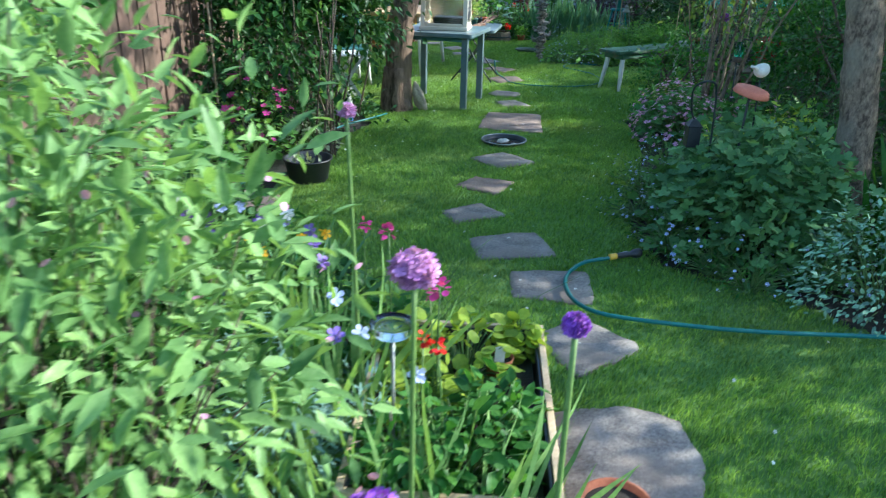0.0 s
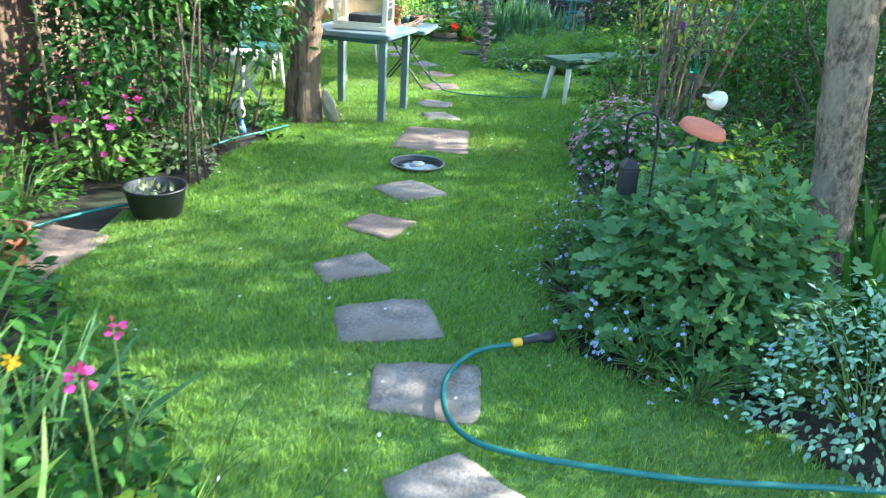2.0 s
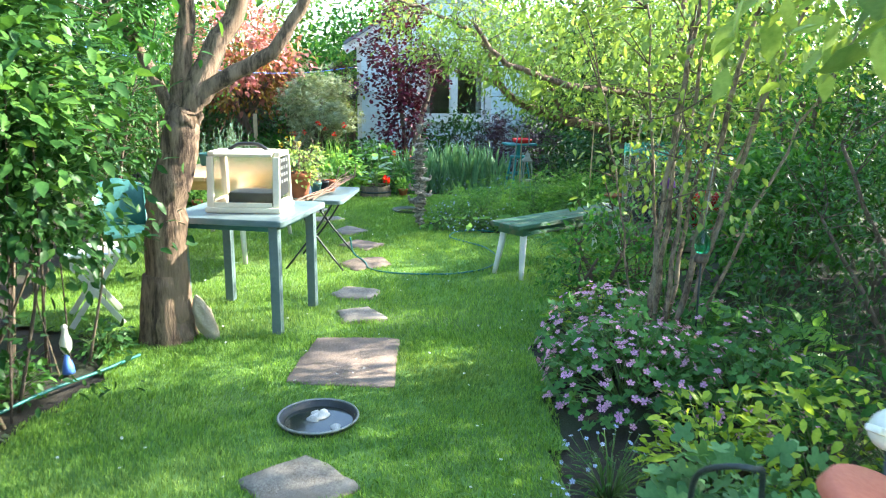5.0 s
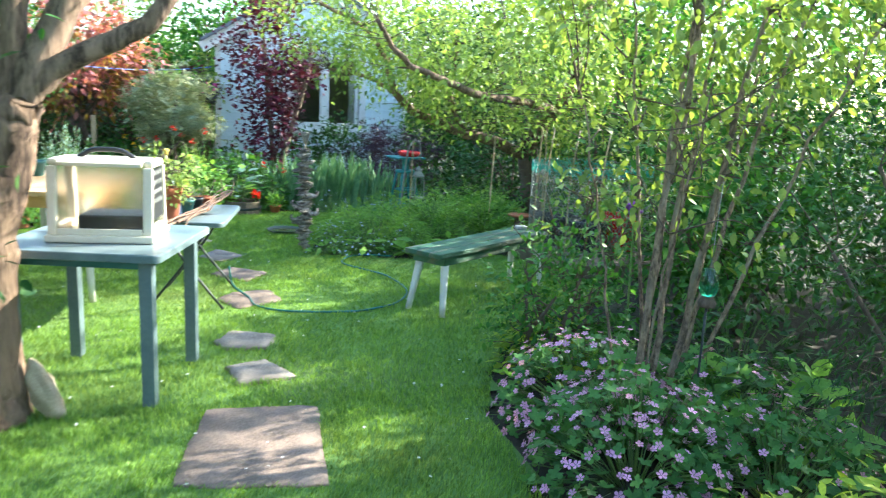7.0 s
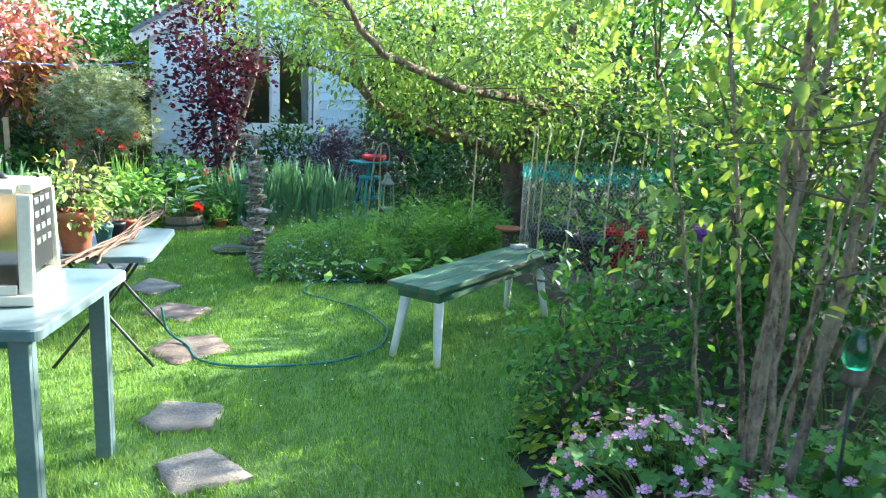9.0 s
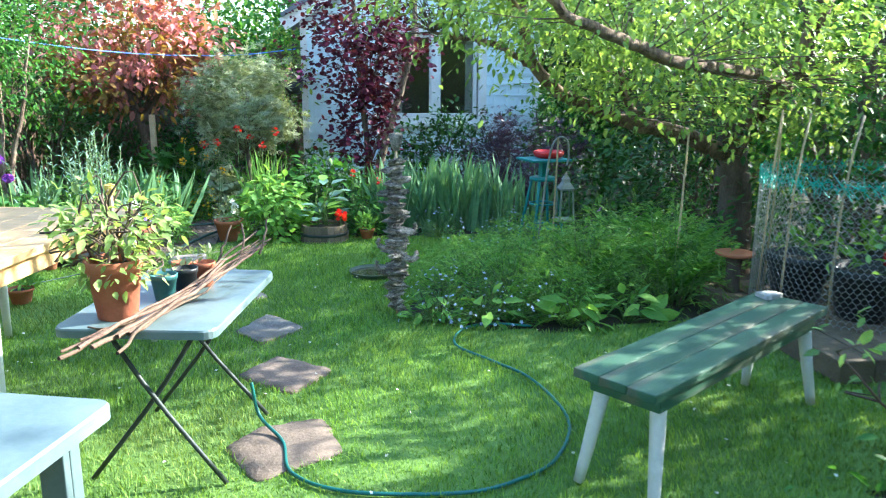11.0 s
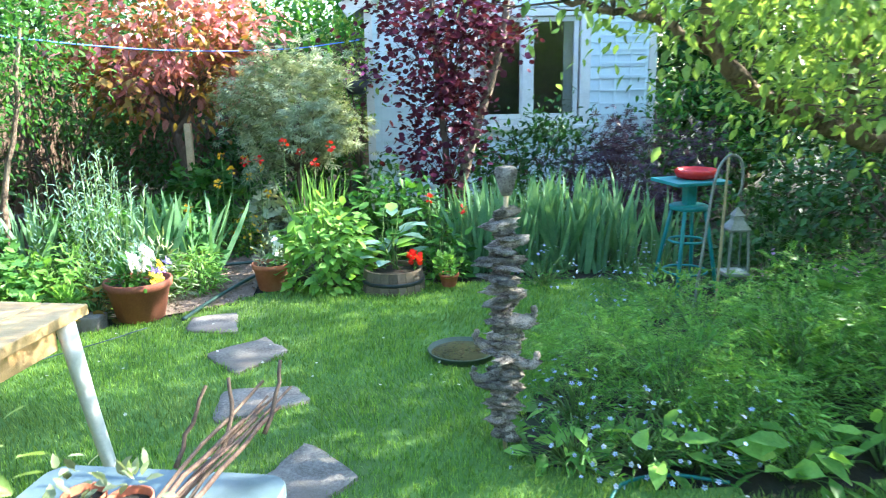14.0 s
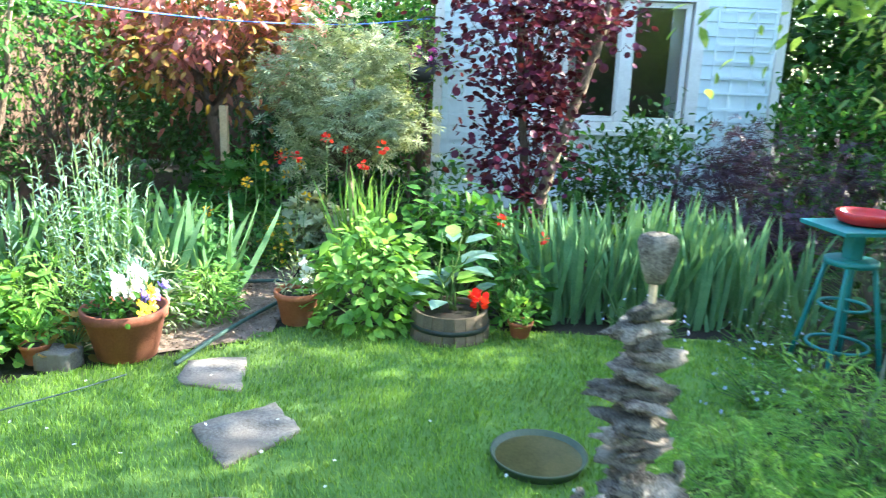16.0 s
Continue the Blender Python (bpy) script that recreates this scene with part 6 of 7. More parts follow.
t = thing("stump_stand", 3.55, 11.0, 0, 0, "rusty round bird feeder on a short post", "bird feeder")
part("post", lathe([(0.05, -0.02), (0.045, 0.2), (0.05, 0.34)], 14), M_BARKD, t, "", True)
part("dish", lathe([(0.05, 0.34), (0.12, 0.36), (0.125, 0.375), (0.115, 0.375), (0.0005, 0.362)], 24), M_TERRA, t, "", True)
for x, y, hh, lx in ((3.42, 11.55, 1.12, 0.03), (2.75, 12.35, 1.0, 0.02), (-1.9, 13.2, 1.5, 0.02), (-1.5, 5.75, 1.7, 0.04), (-1.62, 5.6, 1.8, -0.03)):
    t = thing("cane", x, y, 0, 0, "upright bamboo cane in the border", "cane", "bamboo canes")
    tube("shaft", [(0, 0, -0.05), (lx * 0.5, 0, hh / 2), (lx, 0, hh)], 0.008, 0.007, M_CANE, t, "", 5, 7)

# ---- hoses and washing line ----
def hose(pts, r, m, label):
    t = tube("hose", [(a, b, c) for a, b, c in pts], r, r, m, None, "", 20 * len(pts), 8)
    return tagged(t, label, "hose")


hose([(0.97, 3.73, 0.03), (0.82, 3.66, 0.03), (0.71, 3.5, 0.03), (0.68, 3.32, 0.03), (0.72, 3.15, 0.032), (0.85, 3.04, 0.035), (1.19, 2.96, 0.035), (1.5, 2.92, 0.035), (2.0, 2.9, 0.035), (2.7, 2.85, 0.03), (3.4, 2.6, 0.03)], 0.0105, M_HOSE, "green garden hose lying in a curve on the lawn")
t = thing("hose_nozzle", 0.965, 3.728, 0.035, 22, "black hose spray nozzle with yellow connector", "nozzle")
part("connector", lathe([(0.013, 0), (0.017, 0.004), (0.017, 0.04), (0.014, 0.045)], 14), M_YELLOW, t, "yellow connector", True).matrix_basis = pose(0, 0, 0, 0, 90, 0)
part("barrel", lathe([(0.014, 0.04), (0.016, 0.06), (0.014, 0.13), (0.022, 0.15), (0.026, 0.165), (0.026, 0.19), (0.02, 0.2)], 16), M_BLACK, t, "", True).matrix_basis = pose(0, 0, 0, 0, 90, 0)
part("trigger", box(bmesh.new(), 0.08, 0.012, 0.012, pose(0.1, 0.026, 0.0, 0, 0, 12), 0.004), M_GREY, t)
hose([(0.66, 9.66, 0.2), (0.69, 9.64, 0.06), (0.79, 9.5, 0.006), (0.84, 9.24, 0.006), (1.05, 9.08, 0.006), (1.44, 9.02, 0.006), (1.66, 9.08, 0.006), (1.85, 9.22, 0.006), (2.0, 9.55, 0.006), (1.96, 10.0, 0.006), (1.82, 10.27, 0.006), (1.67, 10.54, 0.006), (1.76, 10.8, 0.006), (1.96, 10.87, 0.006), (2.17, 10.8, 0.006)], 0.0075, M_HOSE, "green garden hose winding over the lawn by the bench")
hose([(-0.33, 12.84, 0.03), (-0.24, 13.3, 0.025), (-0.1, 13.8, 0.02), (0.05, 14.1, 0.02)], 0.012, M_HOSED, "dark green hose across the gravel path")
hose([(-0.75, 13.75, 0.02), (-0.6, 14.05, 0.02), (-0.42, 14.2, 0.02), (-0.15, 14.28, 0.02)], 0.012, M_HOSED, "dark green hose across the gravel path")
hose([(-1.5, 4.6, 0.03), (-1.3, 4.9, 0.03), (-1.1, 5.12, 0.03), (-0.95, 5.2, 0.02)], 0.010, M_HOSE, "green hose along the paving")
hose([(-1.0, 6.3, 0.03), (-0.82, 6.65, 0.04), (-0.62, 6.95, 0.04), (-0.5, 7.2, 0.03)], 0.009, M_HOSE, "grey pipe along the border edge")
hose([(-2.6, 11.3, 0.03), (-1.3, 11.9, 0.03), (-0.75, 12.4, 0.03), (-0.5, 12.7, 0.03)], 0.004, M_HOSED, "thin green cord lying on the lawn")
line = tube("washing_line", [(-2.75, 12.9, 1.98), (-1.9, 14.0, 1.78), (-1.0, 15.0, 1.68), (-0.1, 16.0, 1.7), (0.62, 16.6, 1.8)], 0.006, 0.006, M_LINE, None, "", 40, 6)
tagged(line, "blue washing line sagging between fence and summer house", "washing line")

t = thing("garden_chair", -1.1, 9.0, 0, 25, "dark green plastic garden chair with curved back", "chair")
part("seat", plank_top(bmesh.new(), 0.44, 0.42, 0.03, 0.08), M_TEALD, t).location = (0, 0, 0.42)
for s in (-1, 1):
    for e in (-1, 1):
        tube("leg", [(s * 0.18, e * 0.17, 0.4), (s * 0.21, e * 0.2, 0.0)], 0.022, 0.017, M_WHITE, t, "white leg", 4, 8)
bm = bmesh.new()
cols = []
for i in range(13):
    a = radians(-65 + 130 * i / 12)
    x, y = 0.23 * math.sin(a), 0.2 - 0.12 * (1 - math.cos(a))
    top = 0.80 - 0.06 * abs(i - 6) / 6
    cols.append([bm.verts.new((x * k, y + d, z)) for k, d, z in ((1, 0, 0.40), (1, 0.03, 0.6), (1, 0.06, top), (0.94, 0.045, top), (0.94, 0.015, 0.6), (0.94, -0.015, 0.40))])
for a, b in zip(cols, cols[1:]):
    for i in range(6):
        bm.faces.new((a[i], b[i], b[(i + 1) % 6], a[(i + 1) % 6]))
bm.faces.new(cols[0][::-1])
bm.faces.new(cols[-1])
part("backrest", bm, M_TEALD, t, "", True)
t = thing("hanging_basket", 0.58, 16.42, 1.25, 0, "dark hanging pot with pink trailing flowers by the summer house", "hanging basket")
part("pot", lathe([(0.07, 0), (0.1, 0.02), (0.13, 0.15), (0.12, 0.15), (0.1, 0.1), (0.0005, 0.1)], 20), M_BLACK, t, "", True)
q, a, _ = cloud(160, (0.15, 0.13, 0.1), (0, 0, 0.2), 16, 0.035)
spread("foliage", q, a, 0.05, "leaf", L_PLUM, t)
for c_q in cloud(14, (0.14, 0.12, 0.09), (0, -0.03, 0.24), 8, 0.03)[0]:
    one_flower(c_q, 0.045, F_MAG, t, [0, -1.0, 0.5])
for a in (0.5, 2.6, 4.7):
    tube("chain", [(0.12 * math.cos(a), 0.12 * math.sin(a), 0.15), (0, 0, 0.55)], 0.003, 0.003, M_IRON, t, "", 3, 5)
tube("bracket", [(0, 0, 0.55), (0.06, 0.06, 0.56), (0.14, 0.2, 0.56)], 0.008, 0.008, M_IRON, t, "", 6, 6)


# rose between the bench and the many-stemmed shrub
t = thing("rose_bush", 2.85, 8.3, 0, 0, "loose arching rose bush with thin reddish stems", "shrub")
tips = [(-0.35, -0.1, 0.95), (-0.15, -0.25, 1.05), (0.1, 0.1, 1.1), (0.3, -0.1, 0.9), (-0.45, 0.15, 0.7), (0.4, 0.2, 0.8), (0.0, -0.3, 0.7)]
roots = stems_to(t, (0, 0, -0.02), tips, 0.008, M_STICK, 91)
crown(t, (520, (0.5, 0.4, 0.4), (-0.03, -0.05, 0.72), 46, 0.06, 0.05, "leaf", L_SHRUB, roots), "foliage")

t = thing("folding_stool", -1.0, 8.0, 0, 20, "white folding stool with crossed legs in the shade", "stool")
for e in (-1, 1):
    for s in (-1, 1):
        block("leg", 0.035, 0.018, 0.56, pose(0, e * 0.17 + 0.01 * s, 0.235, 0, s * 34, 0), M_WHITE, t, 0.003)
for i in range(5):
    block("slat", 0.06, 0.4, 0.015, pose(-0.14 + 0.07 * i, 0, 0.475), M_WHITE, t, 0.003)


# ---- plants of the far bed ----
mound("leafy_bush", 0.46, 13.72, 0.36, 0.55, 900, 0.1, "leaf", L_FERN, "rounded bush with bright green pointed leaves", "shrub")
mound("leafy_bush", 0.95, 14.2, 0.42, 0.72, 560, 0.1, "leaf", L_MID, "green bush behind the barrel planter", "shrub")
mound("leafy_bush", 1.3, 13.75, 0.2, 0.4, 200, 0.08, "leaf", L_MID, "small green leafy plant with red flowers", "plant")
mound("leafy_bush", -1.3, 13.05, 0.3, 0.4, 420, 0.08, "leaf", L_FERN, "light green leafy plant", "plant")
for x, y, r, hh, kind, m_ in ((-1.15, 13.2, 0.3, 0.46, "lance", L_FERN), (-0.72, 13.5, 0.26, 0.4, "lance", L_GREYG), (-0.45, 13.62, 0.16, 0.3, "lance", L_FERN), (-1.5, 12.95, 0.3, 0.5, "lobed", L_CRANE), (-1.2, 13.75, 0.35, 0.6, "leaf", L_MID), (-0.62, 14.0, 0.24, 0.5, "leaf", L_CRANE)):
    mound("border_plant", x, y, r, hh, 520, 0.08, kind, m_, "leafy green plant filling the far bed", "plant", "leafy plants of the far bed", 0.3)
mound("leafy_bush", -1.75, 12.7, 0.35, 0.5, 420, 0.09, "leaf", L_MID, "green leafy border plant", "plant")
mound("leafy_bush", -0.95, 14.4, 0.35, 0.55, 420, 0.08, "leaf", L_MID, "green leafy border plant", "plant")
mound("leafy_bush", -0.1, 15.0, 0.3, 0.45, 300, 0.1, "lobed", L_GREYG, "plant with large lobed grey-green leaves", "plant")
mound("leafy_bush", -0.45, 14.75, 0.25, 0.35, 260, 0.06, "leaf", L_MID, "small green leafy plant edging the path", "plant")
mound("leafy_bush", -0.8, 15.4, 0.4, 0.7, 420, 0.1, "lobed", L_MID, "broad-leaved green plant with flowers", "plant")
mound("leafy_bush", -1.6, 15.0, 0.4, 0.7, 420, 0.08, "leaf", L_DARK, "dark green border plant", "plant")
mound("leafy_bush", 2.1, 14.6, 0.4, 0.55, 420, 0.08, "leaf", L_MID, "green plant behind the irises", "plant")
mound("leafy_bush", 1.85, 15.6, 0.45, 0.8, 420, 0.09, "leaf", L_MID, "green shrub before the summer house", "shrub")
mound("leafy_bush", 0.75, 15.7, 0.4, 0.7, 400, 0.09, "leaf", L_DARK, "dark green shrub before the summer house", "shrub")
mound("leafy_bush", 1.2, 14.8, 0.4, 0.6, 420, 0.08, "leaf", L_DARK, "dark green undergrowth below the purple tree", "shrub")
mound("leafy_bush", 3.5, 13.2, 0.45, 0.6, 500, 0.08, "leaf", L_DARK, "dark green border plant", "plant")
mound("leafy_bush", 3.6, 14.1, 0.5, 0.6, 500, 0.08, "leaf", L_DARK, "dark green border plant", "plant")
mound("leafy_bush", 2.6, 12.75, 0.3, 0.28, 420, 0.07, "lance", L_FERN, "light green border plant", "plant")
s, d = mound("campion", 3.5, 12.75, 0.3, 0.4, 260, 0.06, "leaf", L_MID, "leafy plant with small mauve flowers", "flowers")
bloom(s, 26, 0.3, 0.42, 0.035, F_MAUVE)
s, d = mound("lime_plant", -0.3, 14.7, 0.13, 0.3, 200, 0.035, "small", L_LIME, "edging plant with small yellow-green leaves", "plant")
bloom(s, 60, 0.14, 0.32, 0.025, F_YEL)
blades("grass_tuft", 0.35, 14.5, 0.12, 0.12, 90, 0.75, L_FERN, "tuft of fine upright grass", 0.35, 0.2, "ornamental grass")
blades("palm_tuft", 0.9, 14.9, 0.05, 0.05, 34, 0.6, L_MID, "spiky fan-leaved palm tuft", 0.8, 0.55, "palm")


def spikes(name, x, y, n, hh, m, label, rad=0.12):
    """Upright stems clothed in narrow leaves."""
    s = thing(name, x, y, 0, 0, label, "plant")
    P, A, paths = [], [], []
    for i in range(n):
        b = np.array([rng.normal(0, rad), rng.normal(0, rad), -0.02])
        top = b * 1.5 + np.array([rng.normal(0, 0.05), rng.normal(0, 0.05), hh * rng.uniform(0.7, 1.1)])
        paths.append((smooth_path([b, (b + top) / 2, top], 5), 0.004, 0.002))
        for q in np.linspace(0.15, 1, 34):
            P.append(b + (top - b) * q)
            A.append(np.array([rng.normal(), rng.normal(), 0.9]))
    v, f = tubes(paths, 4)
    raw("stem_work", v, f, M_STEM, s, "", True)["kind"] = "stuff"
    spread("foliage", np.array(P), np.array(A), 0.06 * rng.uniform(0.6, 1.2, len(P)), "lance", m, s)
    return s


spikes("silver_spire", -0.98, 13.45, 30, 1.0, L_SILVER, "tall silvery plant with narrow leaves")
spikes("silver_spire", -1.35, 13.55, 10, 0.8, L_SILVER, "tall silvery plant with narrow leaves")


def heads(name, spots, size, m, label, cat="flower", n=14, stem=0.004):
    """Round blooms on upright stems, each flower a thing of its own."""
    for x, y, zz in spots:
        s = thing(name, x, y, 0, 0, label, cat, label)
        tube("stem", [(rng.normal(0, 0.02), rng.normal(0, 0.02), -0.02), (rng.normal(0, 0.01), 0, zz * 0.5), (0, 0, zz)], stem, stem * 0.7, M_STEM, s, "", 6, 6)
        q = unit(rng.normal(size=(n, 3))) * size * 0.35
        spread("bloom", q + np.array([0, 0, zz]), q, size * 0.55, "round", m, s)


heads("poppy", [(0.5, 14.0, 0.95), (0.12, 14.3, 0.95), (-0.1, 14.4, 0.82), (0.22, 14.5, 0.85), (-0.25, 14.6, 0.78), (0.35, 14.3, 0.8)], 0.055, F_RED, "orange-red poppy on a thin stem")
heads("marigold", [(-0.45, 14.5, 0.62), (-0.38, 14.7, 0.7), (-0.28, 14.9, 0.62), (-0.5, 14.9, 0.8), (-0.2, 15.0, 0.68), (-0.35, 15.1, 0.75), (-0.62, 14.2, 0.48), (-0.1, 14.7, 0.5)], 0.05, F_YEL, "yellow-orange flower on a thin stem")
heads("rose", [(1.45, 13.75, 0.5), (1.22, 13.95, 0.55)], 0.05, F_RED, "small pink-red rose on its stem")


def allium(x, y, zz, r, label, m=F_MAUVE, bx=0.03, by=0.0):
    s = thing("allium", x, y, 0, 0, label, "flower", "alliums")
    tube("stem", [(bx, by, -0.02), (bx * 0.5, by * 0.5, zz * 0.55), (0, 0, zz - r * 0.4)], 0.0065, 0.005, M_STEM, s, "", 10, 8)
    n = 260
    d = unit(rng.normal(size=(n, 3)) + np.array([0, 0, 0.35]))
    spread("bloom", d * r * rng.uniform(0.45, 0.85, n)[:, None] * np.array([1, 1, 0.75]) + np.array([0, 0, zz]), rng.normal(size=(n, 3)), r * 0.5, "flower", m, s, "", up=d)
    v, f = tubes([([(0, 0, zz - r * 0.35), tuple(q * r * 0.75 + np.array([0, 0, zz]))], 0.001, 0.001) for q in d[:90]], 3)
    raw("stalk_work", v, f, M_STEM, s, "", True)["kind"] = "stuff"


F_PURP = leaf_mat("purple_petal", (0.20, 0.05, 0.42), (0.34, 0.12, 0.58), trans=0.25)
allium(0.03, 1.17, 1.07, 0.046, "large mauve allium head on a stout stem", F_MAUVE, -0.01, 0.12)
allium(0.29, 1.06, 1.03, 0.026, "half-open purple allium bud on a stem", F_PURP, 0.0, 0.03)
allium(0.01, 0.66, 1.0, 0.034, "purple allium head in the border", F_PURP)
allium(-0.17, 1.86, 1.19, 0.026, "mauve allium bud on a tall stem", F_MAUVE, 0.02, 0.05)
allium(-1.4, 12.56, 0.84, 0.055, "round purple allium head in the bed", F_PURP)
allium(-1.36, 12.62, 0.7, 0.045, "round purple allium head in the bed", F_PURP)
allium(2.75, 7.6, 0.95, 0.05, "round purple allium among the shrub", F_PURP)

# ---- the border at the start ----
t = thing("planter_box", 0.13, 1.98, 0, -3, "square wooden planter box lined with black plastic", "planter")
for s in (-1, 1):
    block("side", 0.022, 0.95, 0.30, pose(s * 0.28, 0, 0.15), M_CANE, t, 0.003)
    block("end", 0.54, 0.022, 0.30, pose(0, s * 0.464, 0.15), M_CANE, t, 0.003)
    block("liner", 0.008, 0.9, 0.28, pose(s * 0.262, 0, 0.15), M_BLACK, t, 0.001)
    block("liner", 0.5, 0.008, 0.28, pose(0, s * 0.446, 0.15), M_BLACK, t, 0.001)
block("compost", 0.5, 0.88, 0.22, pose(0, 0, 0.115), M_SOIL, t, 0.001)
for x, y, r, hh in ((0.16, 2.22, 0.17, 0.2), (0.0, 2.0, 0.14, 0.17), (0.36, 2.36, 0.07, 0.13), (-0.05, 2.3, 0.12, 0.16)):
    m_, d = mound("creeping_plant", x, y, r, hh, 130, 0.055, "round", L_LIME, "low plant with round yellow-green leaves", "plant", "yellow-green creeping plants")
    m_.location.z = 0.225
for x, y, r, hh in ((0.15, 1.72, 0.18, 0.22), (0.0, 1.65, 0.14, 0.25), (0.25, 1.85, 0.13, 0.2)):
    m_, d = mound("border_plant", x, y, r, hh, 220, 0.06, "leaf", L_MID, "green leafy plant growing in the planter box", "plant", "leafy plants in the planter")
    m_.location.z = 0.225
p = pot(0.27, 2.2, 0.225, 0.05, 0.08, M_TERRA, "small terracotta pot with a white label")
t = thing("plant_label", 0.27, 2.16, 0.28, 10, "blank white plastic plant label", "label")
part("tag", box(bmesh.new(), 0.035, 0.002, 0.1, pose(0, 0, 0.04, 12, 0, 0), 0.001), M_WHITE, t)
pot(0.58, 1.7, 0, 0.1, 0.14, M_TERRA, "terracotta pot at the corner of the planter")
t = thing("glass_float", -0.05, 1.75, 0, 0, "clear glass dish on a metal stake", "ornament")
tube("stake", [(0, 0, -0.05), (0, 0, 0.3), (0, 0, 0.62)], 0.006, 0.006, M_GREY, t, "", 4, 8)
part("dish", lathe([(0.02, 0.62), (0.05, 0.63), (0.062, 0.66), (0.058, 0.66), (0.045, 0.637), (0.0005, 0.63)], 24), M_GLASS, t, "", True)

for x, y, n, hh in ((-0.3, 2.05, 30, 0.75), (-0.1, 1.55, 26, 0.6), (0.15, 1.5, 22, 0.62), (-0.75, 2.6, 34, 0.7), (-1.0, 3.0, 30, 0.7), (-0.55, 2.9, 24, 0.55), (-1.2, 3.7, 24, 0.6)):
    blades("daylily", x, y, 0.1, 0.1, n + 14, hh, L_SHRUB if n % 4 != 0 else L_IRIS, "clump of arching strap-shaped leaves", 0.5, 0.42, "plant", "strap-leaved clumps")
for x, y, r, hh in ((-0.35, 1.7, 0.2, 0.55), (-0.15, 1.85, 0.16, 0.4), (-0.6, 2.2, 0.22, 0.42)):
    mound("lavender", x, y, r, hh, 900, 0.05, "lance", L_SILVER, "soft silvery grey-green feathery plant", "plant", "silvery plants", 0.2)
for x, y, r, hh, m_ in ((-0.5, 2.45, 0.3, 0.45, L_MID), (-0.85, 2.2, 0.35, 0.55, L_MID), (-0.15, 2.55, 0.22, 0.35, L_MID), (-1.15, 2.6, 0.4, 0.6, L_DARK), (-0.9, 3.25, 0.35, 0.5, L_MID), (-1.4, 3.3, 0.4, 0.6, L_MID), (-0.45, 3.05, 0.22, 0.28, L_DARK), (-1.35, 3.95, 0.35, 0.5, L_DARK), (-1.1, 1.7, 0.45, 0.8, L_MID), (-1.4, 1.0, 0.5, 1.0, L_DARK), (-0.05, 2.15, 0.2, 0.35, L_DARK), (-1.75, 2.2, 0.4, 0.9, L_DARK)):
    mound("border_plant", x, y, r, hh, int(420 * r / 0.3), 0.07, "leaf", m_, "leafy green plant filling the border", "plant", "leafy plants of the border")
for m_, lab, spots in ((F_VIOLET, "violet pansies on thin stems", ((-0.6, 2.6, 0.62), (-0.35, 2.3, 0.66), (-0.75, 2.5, 0.66), (-0.28, 2.05, 0.7), (-0.9, 2.7, 0.6), (-0.55, 2.8, 0.55), (-0.42, 2.62, 0.58), (-0.2, 1.75, 0.62), (-0.9, 3.0, 0.6), (-0.66, 2.2, 0.72))),
                       (F_BLUE, "pale blue pansies on thin stems", ((-0.22, 1.9, 0.66), (-0.14, 1.8, 0.6), (-0.5, 2.5, 0.62), (-0.8, 2.8, 0.6), (0.02, 1.6, 0.6), (-0.7, 2.7, 0.64))),
                       (F_YEL, "yellow pansies on thin stems", ((-0.42, 2.45, 0.62), (-0.36, 2.6, 0.58), (-0.62, 2.5, 0.6), (-0.5, 2.2, 0.66))),
                       (F_WHITE, "white pansies on thin stems", ((-0.44, 2.35, 0.74), (-0.54, 2.4, 0.68), (-1.0, 2.9, 0.6)))):
    for x, y, zz in spots:
        s = thing("pansy", x, y, 0, 0, lab, "flower", lab)
        tube("stem", [(0.02, 0, -0.02), (0.01, 0.01, zz / 2), (0, 0, zz)], 0.0022, 0.002, M_STEM, s, "", 5, 5)
        spread("petals", np.array([[0, 0, zz], [0.003, -0.004, zz - 0.006]]), rng.normal(size=(2, 3)), np.array([0.046, 0.038]), "flower", m_, s, "", up=np.array([0.1, -1.2, 0.5]))
heads("snapdragon", [(-0.11, 2.4, 0.66), (0.07, 1.93, 0.68), (0.04, 2.0, 0.64), (-0.25, 2.9, 0.5)], 0.045, F_MAG, "magenta snapdragon bloom on a stem")
heads("geranium_bloom", [(0.07, 1.7, 0.62), (0.03, 1.78, 0.6)], 0.034, F_RED, "bright red flower head on a stem")
t = thing("tall_grass", -0.05, 2.65, 0, 0, "loose arching seed-head grass at the lawn's edge", "ornamental grass")
paths = []
for i in range(26):
    b = np.array([rng.normal(0, 0.12), rng.normal(0, 0.12), -0.02])
    a = rng.uniform(-0.6, 1.0)
    L = rng.uniform(0.35, 0.62)
    paths.append((smooth_path([b, b + np.array([0.15 * a, 0.02, L * 0.6]), b + np.array([0.45 * a, 0.1, L * 0.85])], 7), 0.0022, 0.001))
v, f = tubes(paths, 4)
raw("stalk_work", v, f, M_STEM, t, "", True)["kind"] = "stuff"

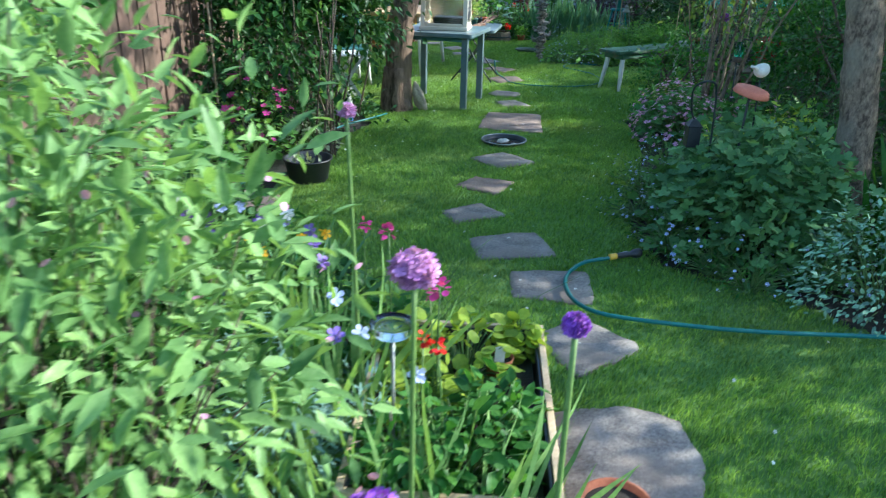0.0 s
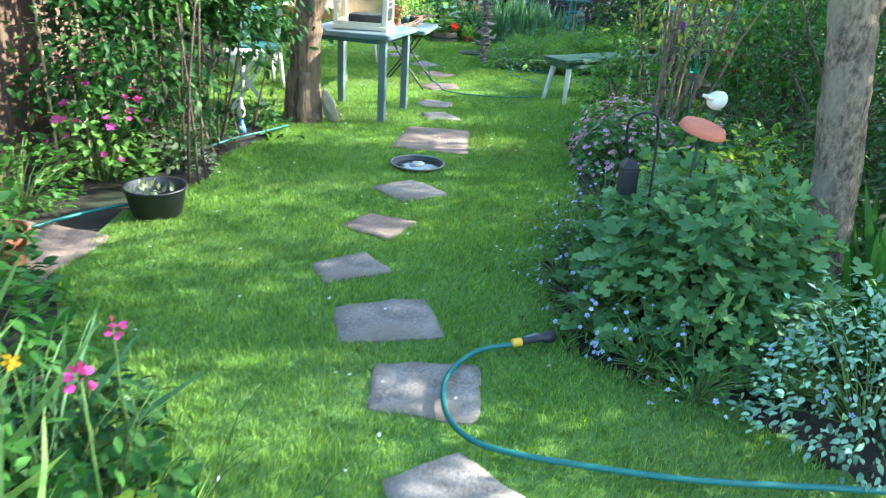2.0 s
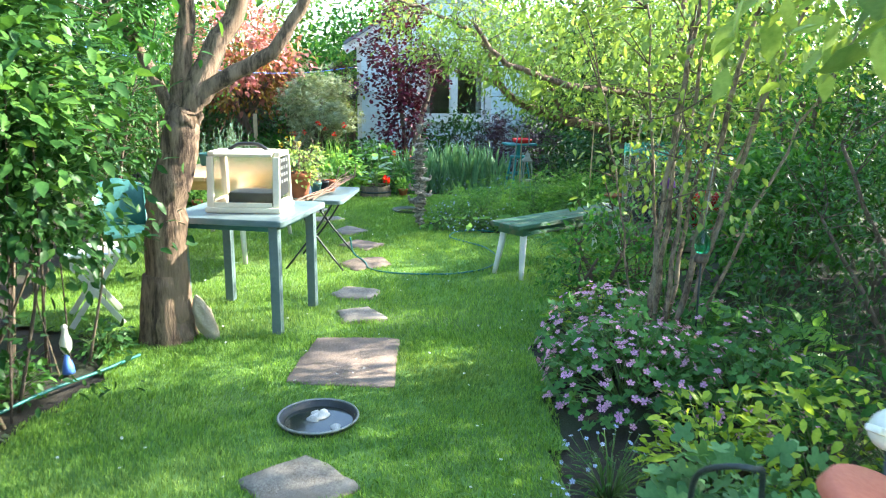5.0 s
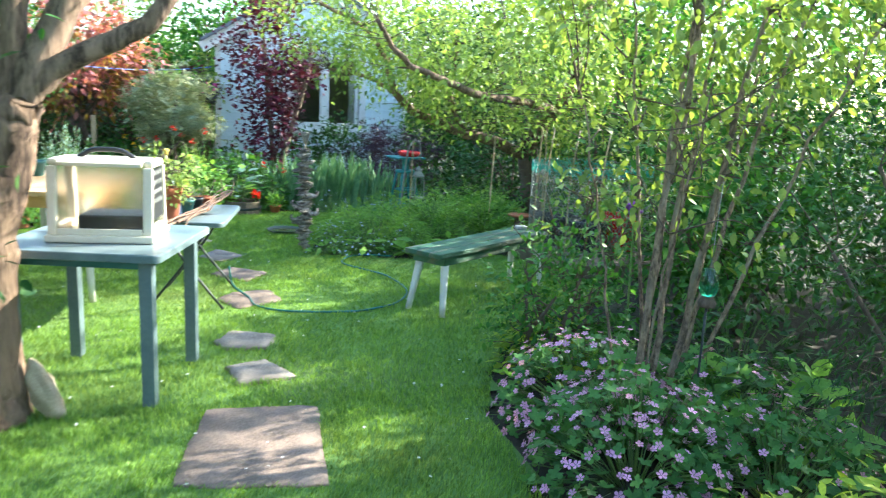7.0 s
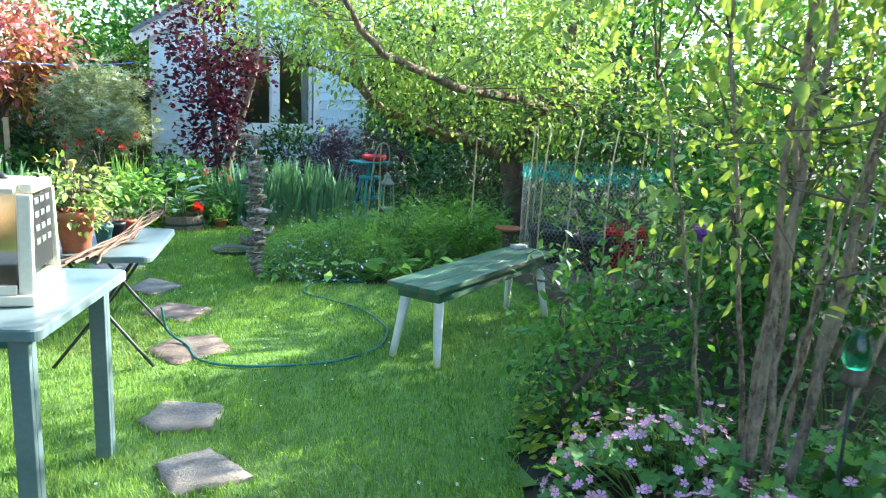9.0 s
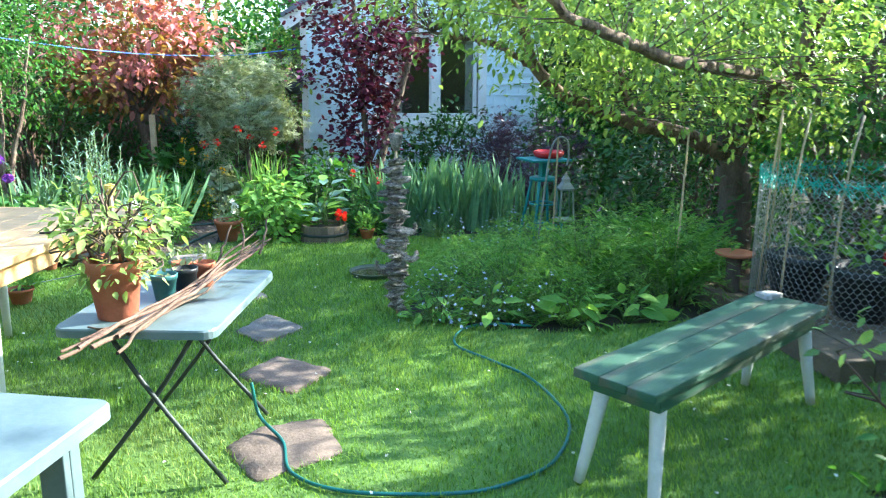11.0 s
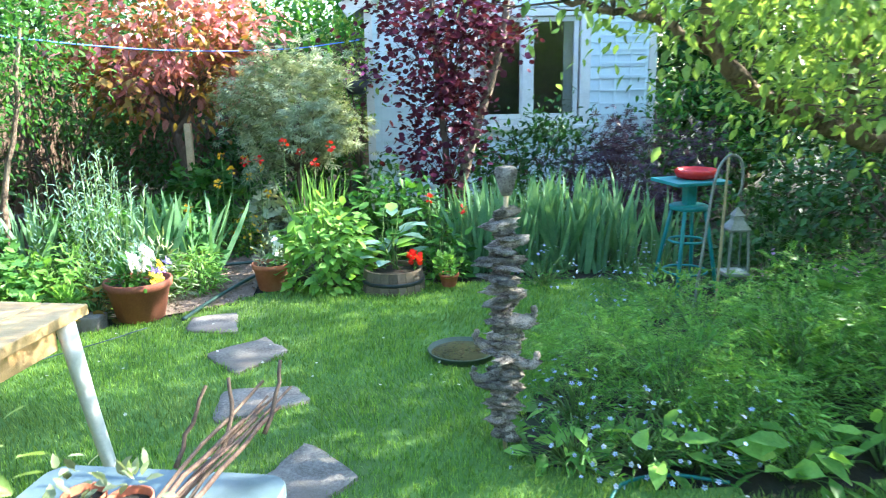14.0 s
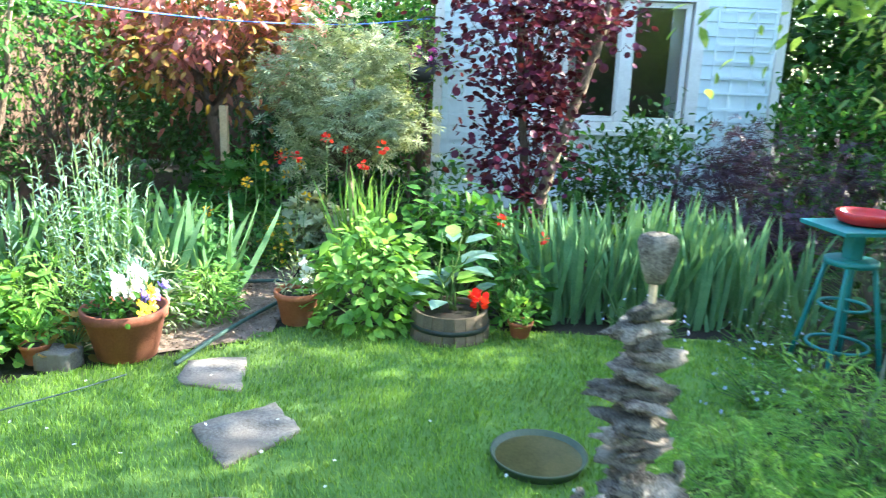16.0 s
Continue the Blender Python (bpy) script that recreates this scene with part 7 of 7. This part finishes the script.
# ---- left border up to the tree ----
s, d = mound("campion", -1.42, 5.75, 0.32, 0.6, 480, 0.08, "leaf", L_FERN, "leafy plant with bright pink flowers by the fence", "flowers")
bloom(s, 60, 0.34, 0.66, 0.045, F_MAG, "flowers", "bright pink flowers", 1.05, 0.6)
t = thing("tub", -0.89, 5.13, 0, 0, "round black plastic tub of water plants", "tub")
part("body", lathe([(0.13, -0.005), (0.135, 0.0), (0.165, 0.145), (0.175, 0.15), (0.172, 0.16), (0.158, 0.155), (0.14, 0.09), (0.0005, 0.085)], 36), M_BLACK, t, "", True)
q, a, _ = cloud(60, (0.1, 0.1, 0.02), (0, 0, 0.11), 8, 0.03)
spread("water_foliage", q, a + np.array([0, 0, 0.4]), 0.05, "leaf", L_GREYG, t)
p = pot(-1.3, 4.22, 0, 0.15, 0.22, M_TERRA, "terracotta pot with a leafy plant on the paving")
q, a, _ = cloud(200, (0.18, 0.18, 0.2), (0, 0, 0.38), 18, 0.05)
spread("foliage", q, a + np.array([0, 0, 0.2]), 0.07, "leaf", L_MID, p)
for x, y, r, hh, m_ in ((-1.05, 6.05, 0.25, 0.3, L_GREYG), (-1.2, 6.35, 0.25, 0.3, L_MID), (-1.0, 6.75, 0.18, 0.2, L_MID), (-1.65, 5.1, 0.3, 0.4, L_MID), (-0.75, 7.35, 0.16, 0.18, L_DARK), (-1.75, 4.4, 0.3, 0.6, L_MID)):
    mound("border_plant", x, y, r, hh, int(300 * r / 0.25), 0.05, "leaf", m_, "low leafy plant at the lawn's edge", "plant", "low plants at the lawn's edge")
for x, y, n in ((2.5, 3.75, 20), (2.75, 4.1, 20), (2.5, 4.5, 18)):
    blades("iris_clump", x, y, 0.12, 0.12, n, 0.62, L_MID, "clump of sword-shaped leaves by the tree", 1.0, 0.2, "iris", "iris clumps by the tree")
for x, y, r, hh, m_ in ((2.7, 4.85, 0.4, 0.45, L_DARK), (2.6, 5.5, 0.35, 0.5, L_LIME), (2.95, 5.5, 0.4, 0.55, L_MID), (3.0, 4.2, 0.45, 0.6, L_DARK), (2.35, 7.75, 0.3, 0.3, L_LIME), (2.75, 7.5, 0.35, 0.35, L_MID), (3.3, 7.3, 0.45, 0.5, L_DARK), (3.2, 3.0, 0.4, 0.5, L_DARK)):
    mound("border_plant", x, y, r, hh, int(380 * r / 0.35), 0.065, "leaf", m_, "leafy green plant of the shady border", "plant", "leafy plants of the shady border")
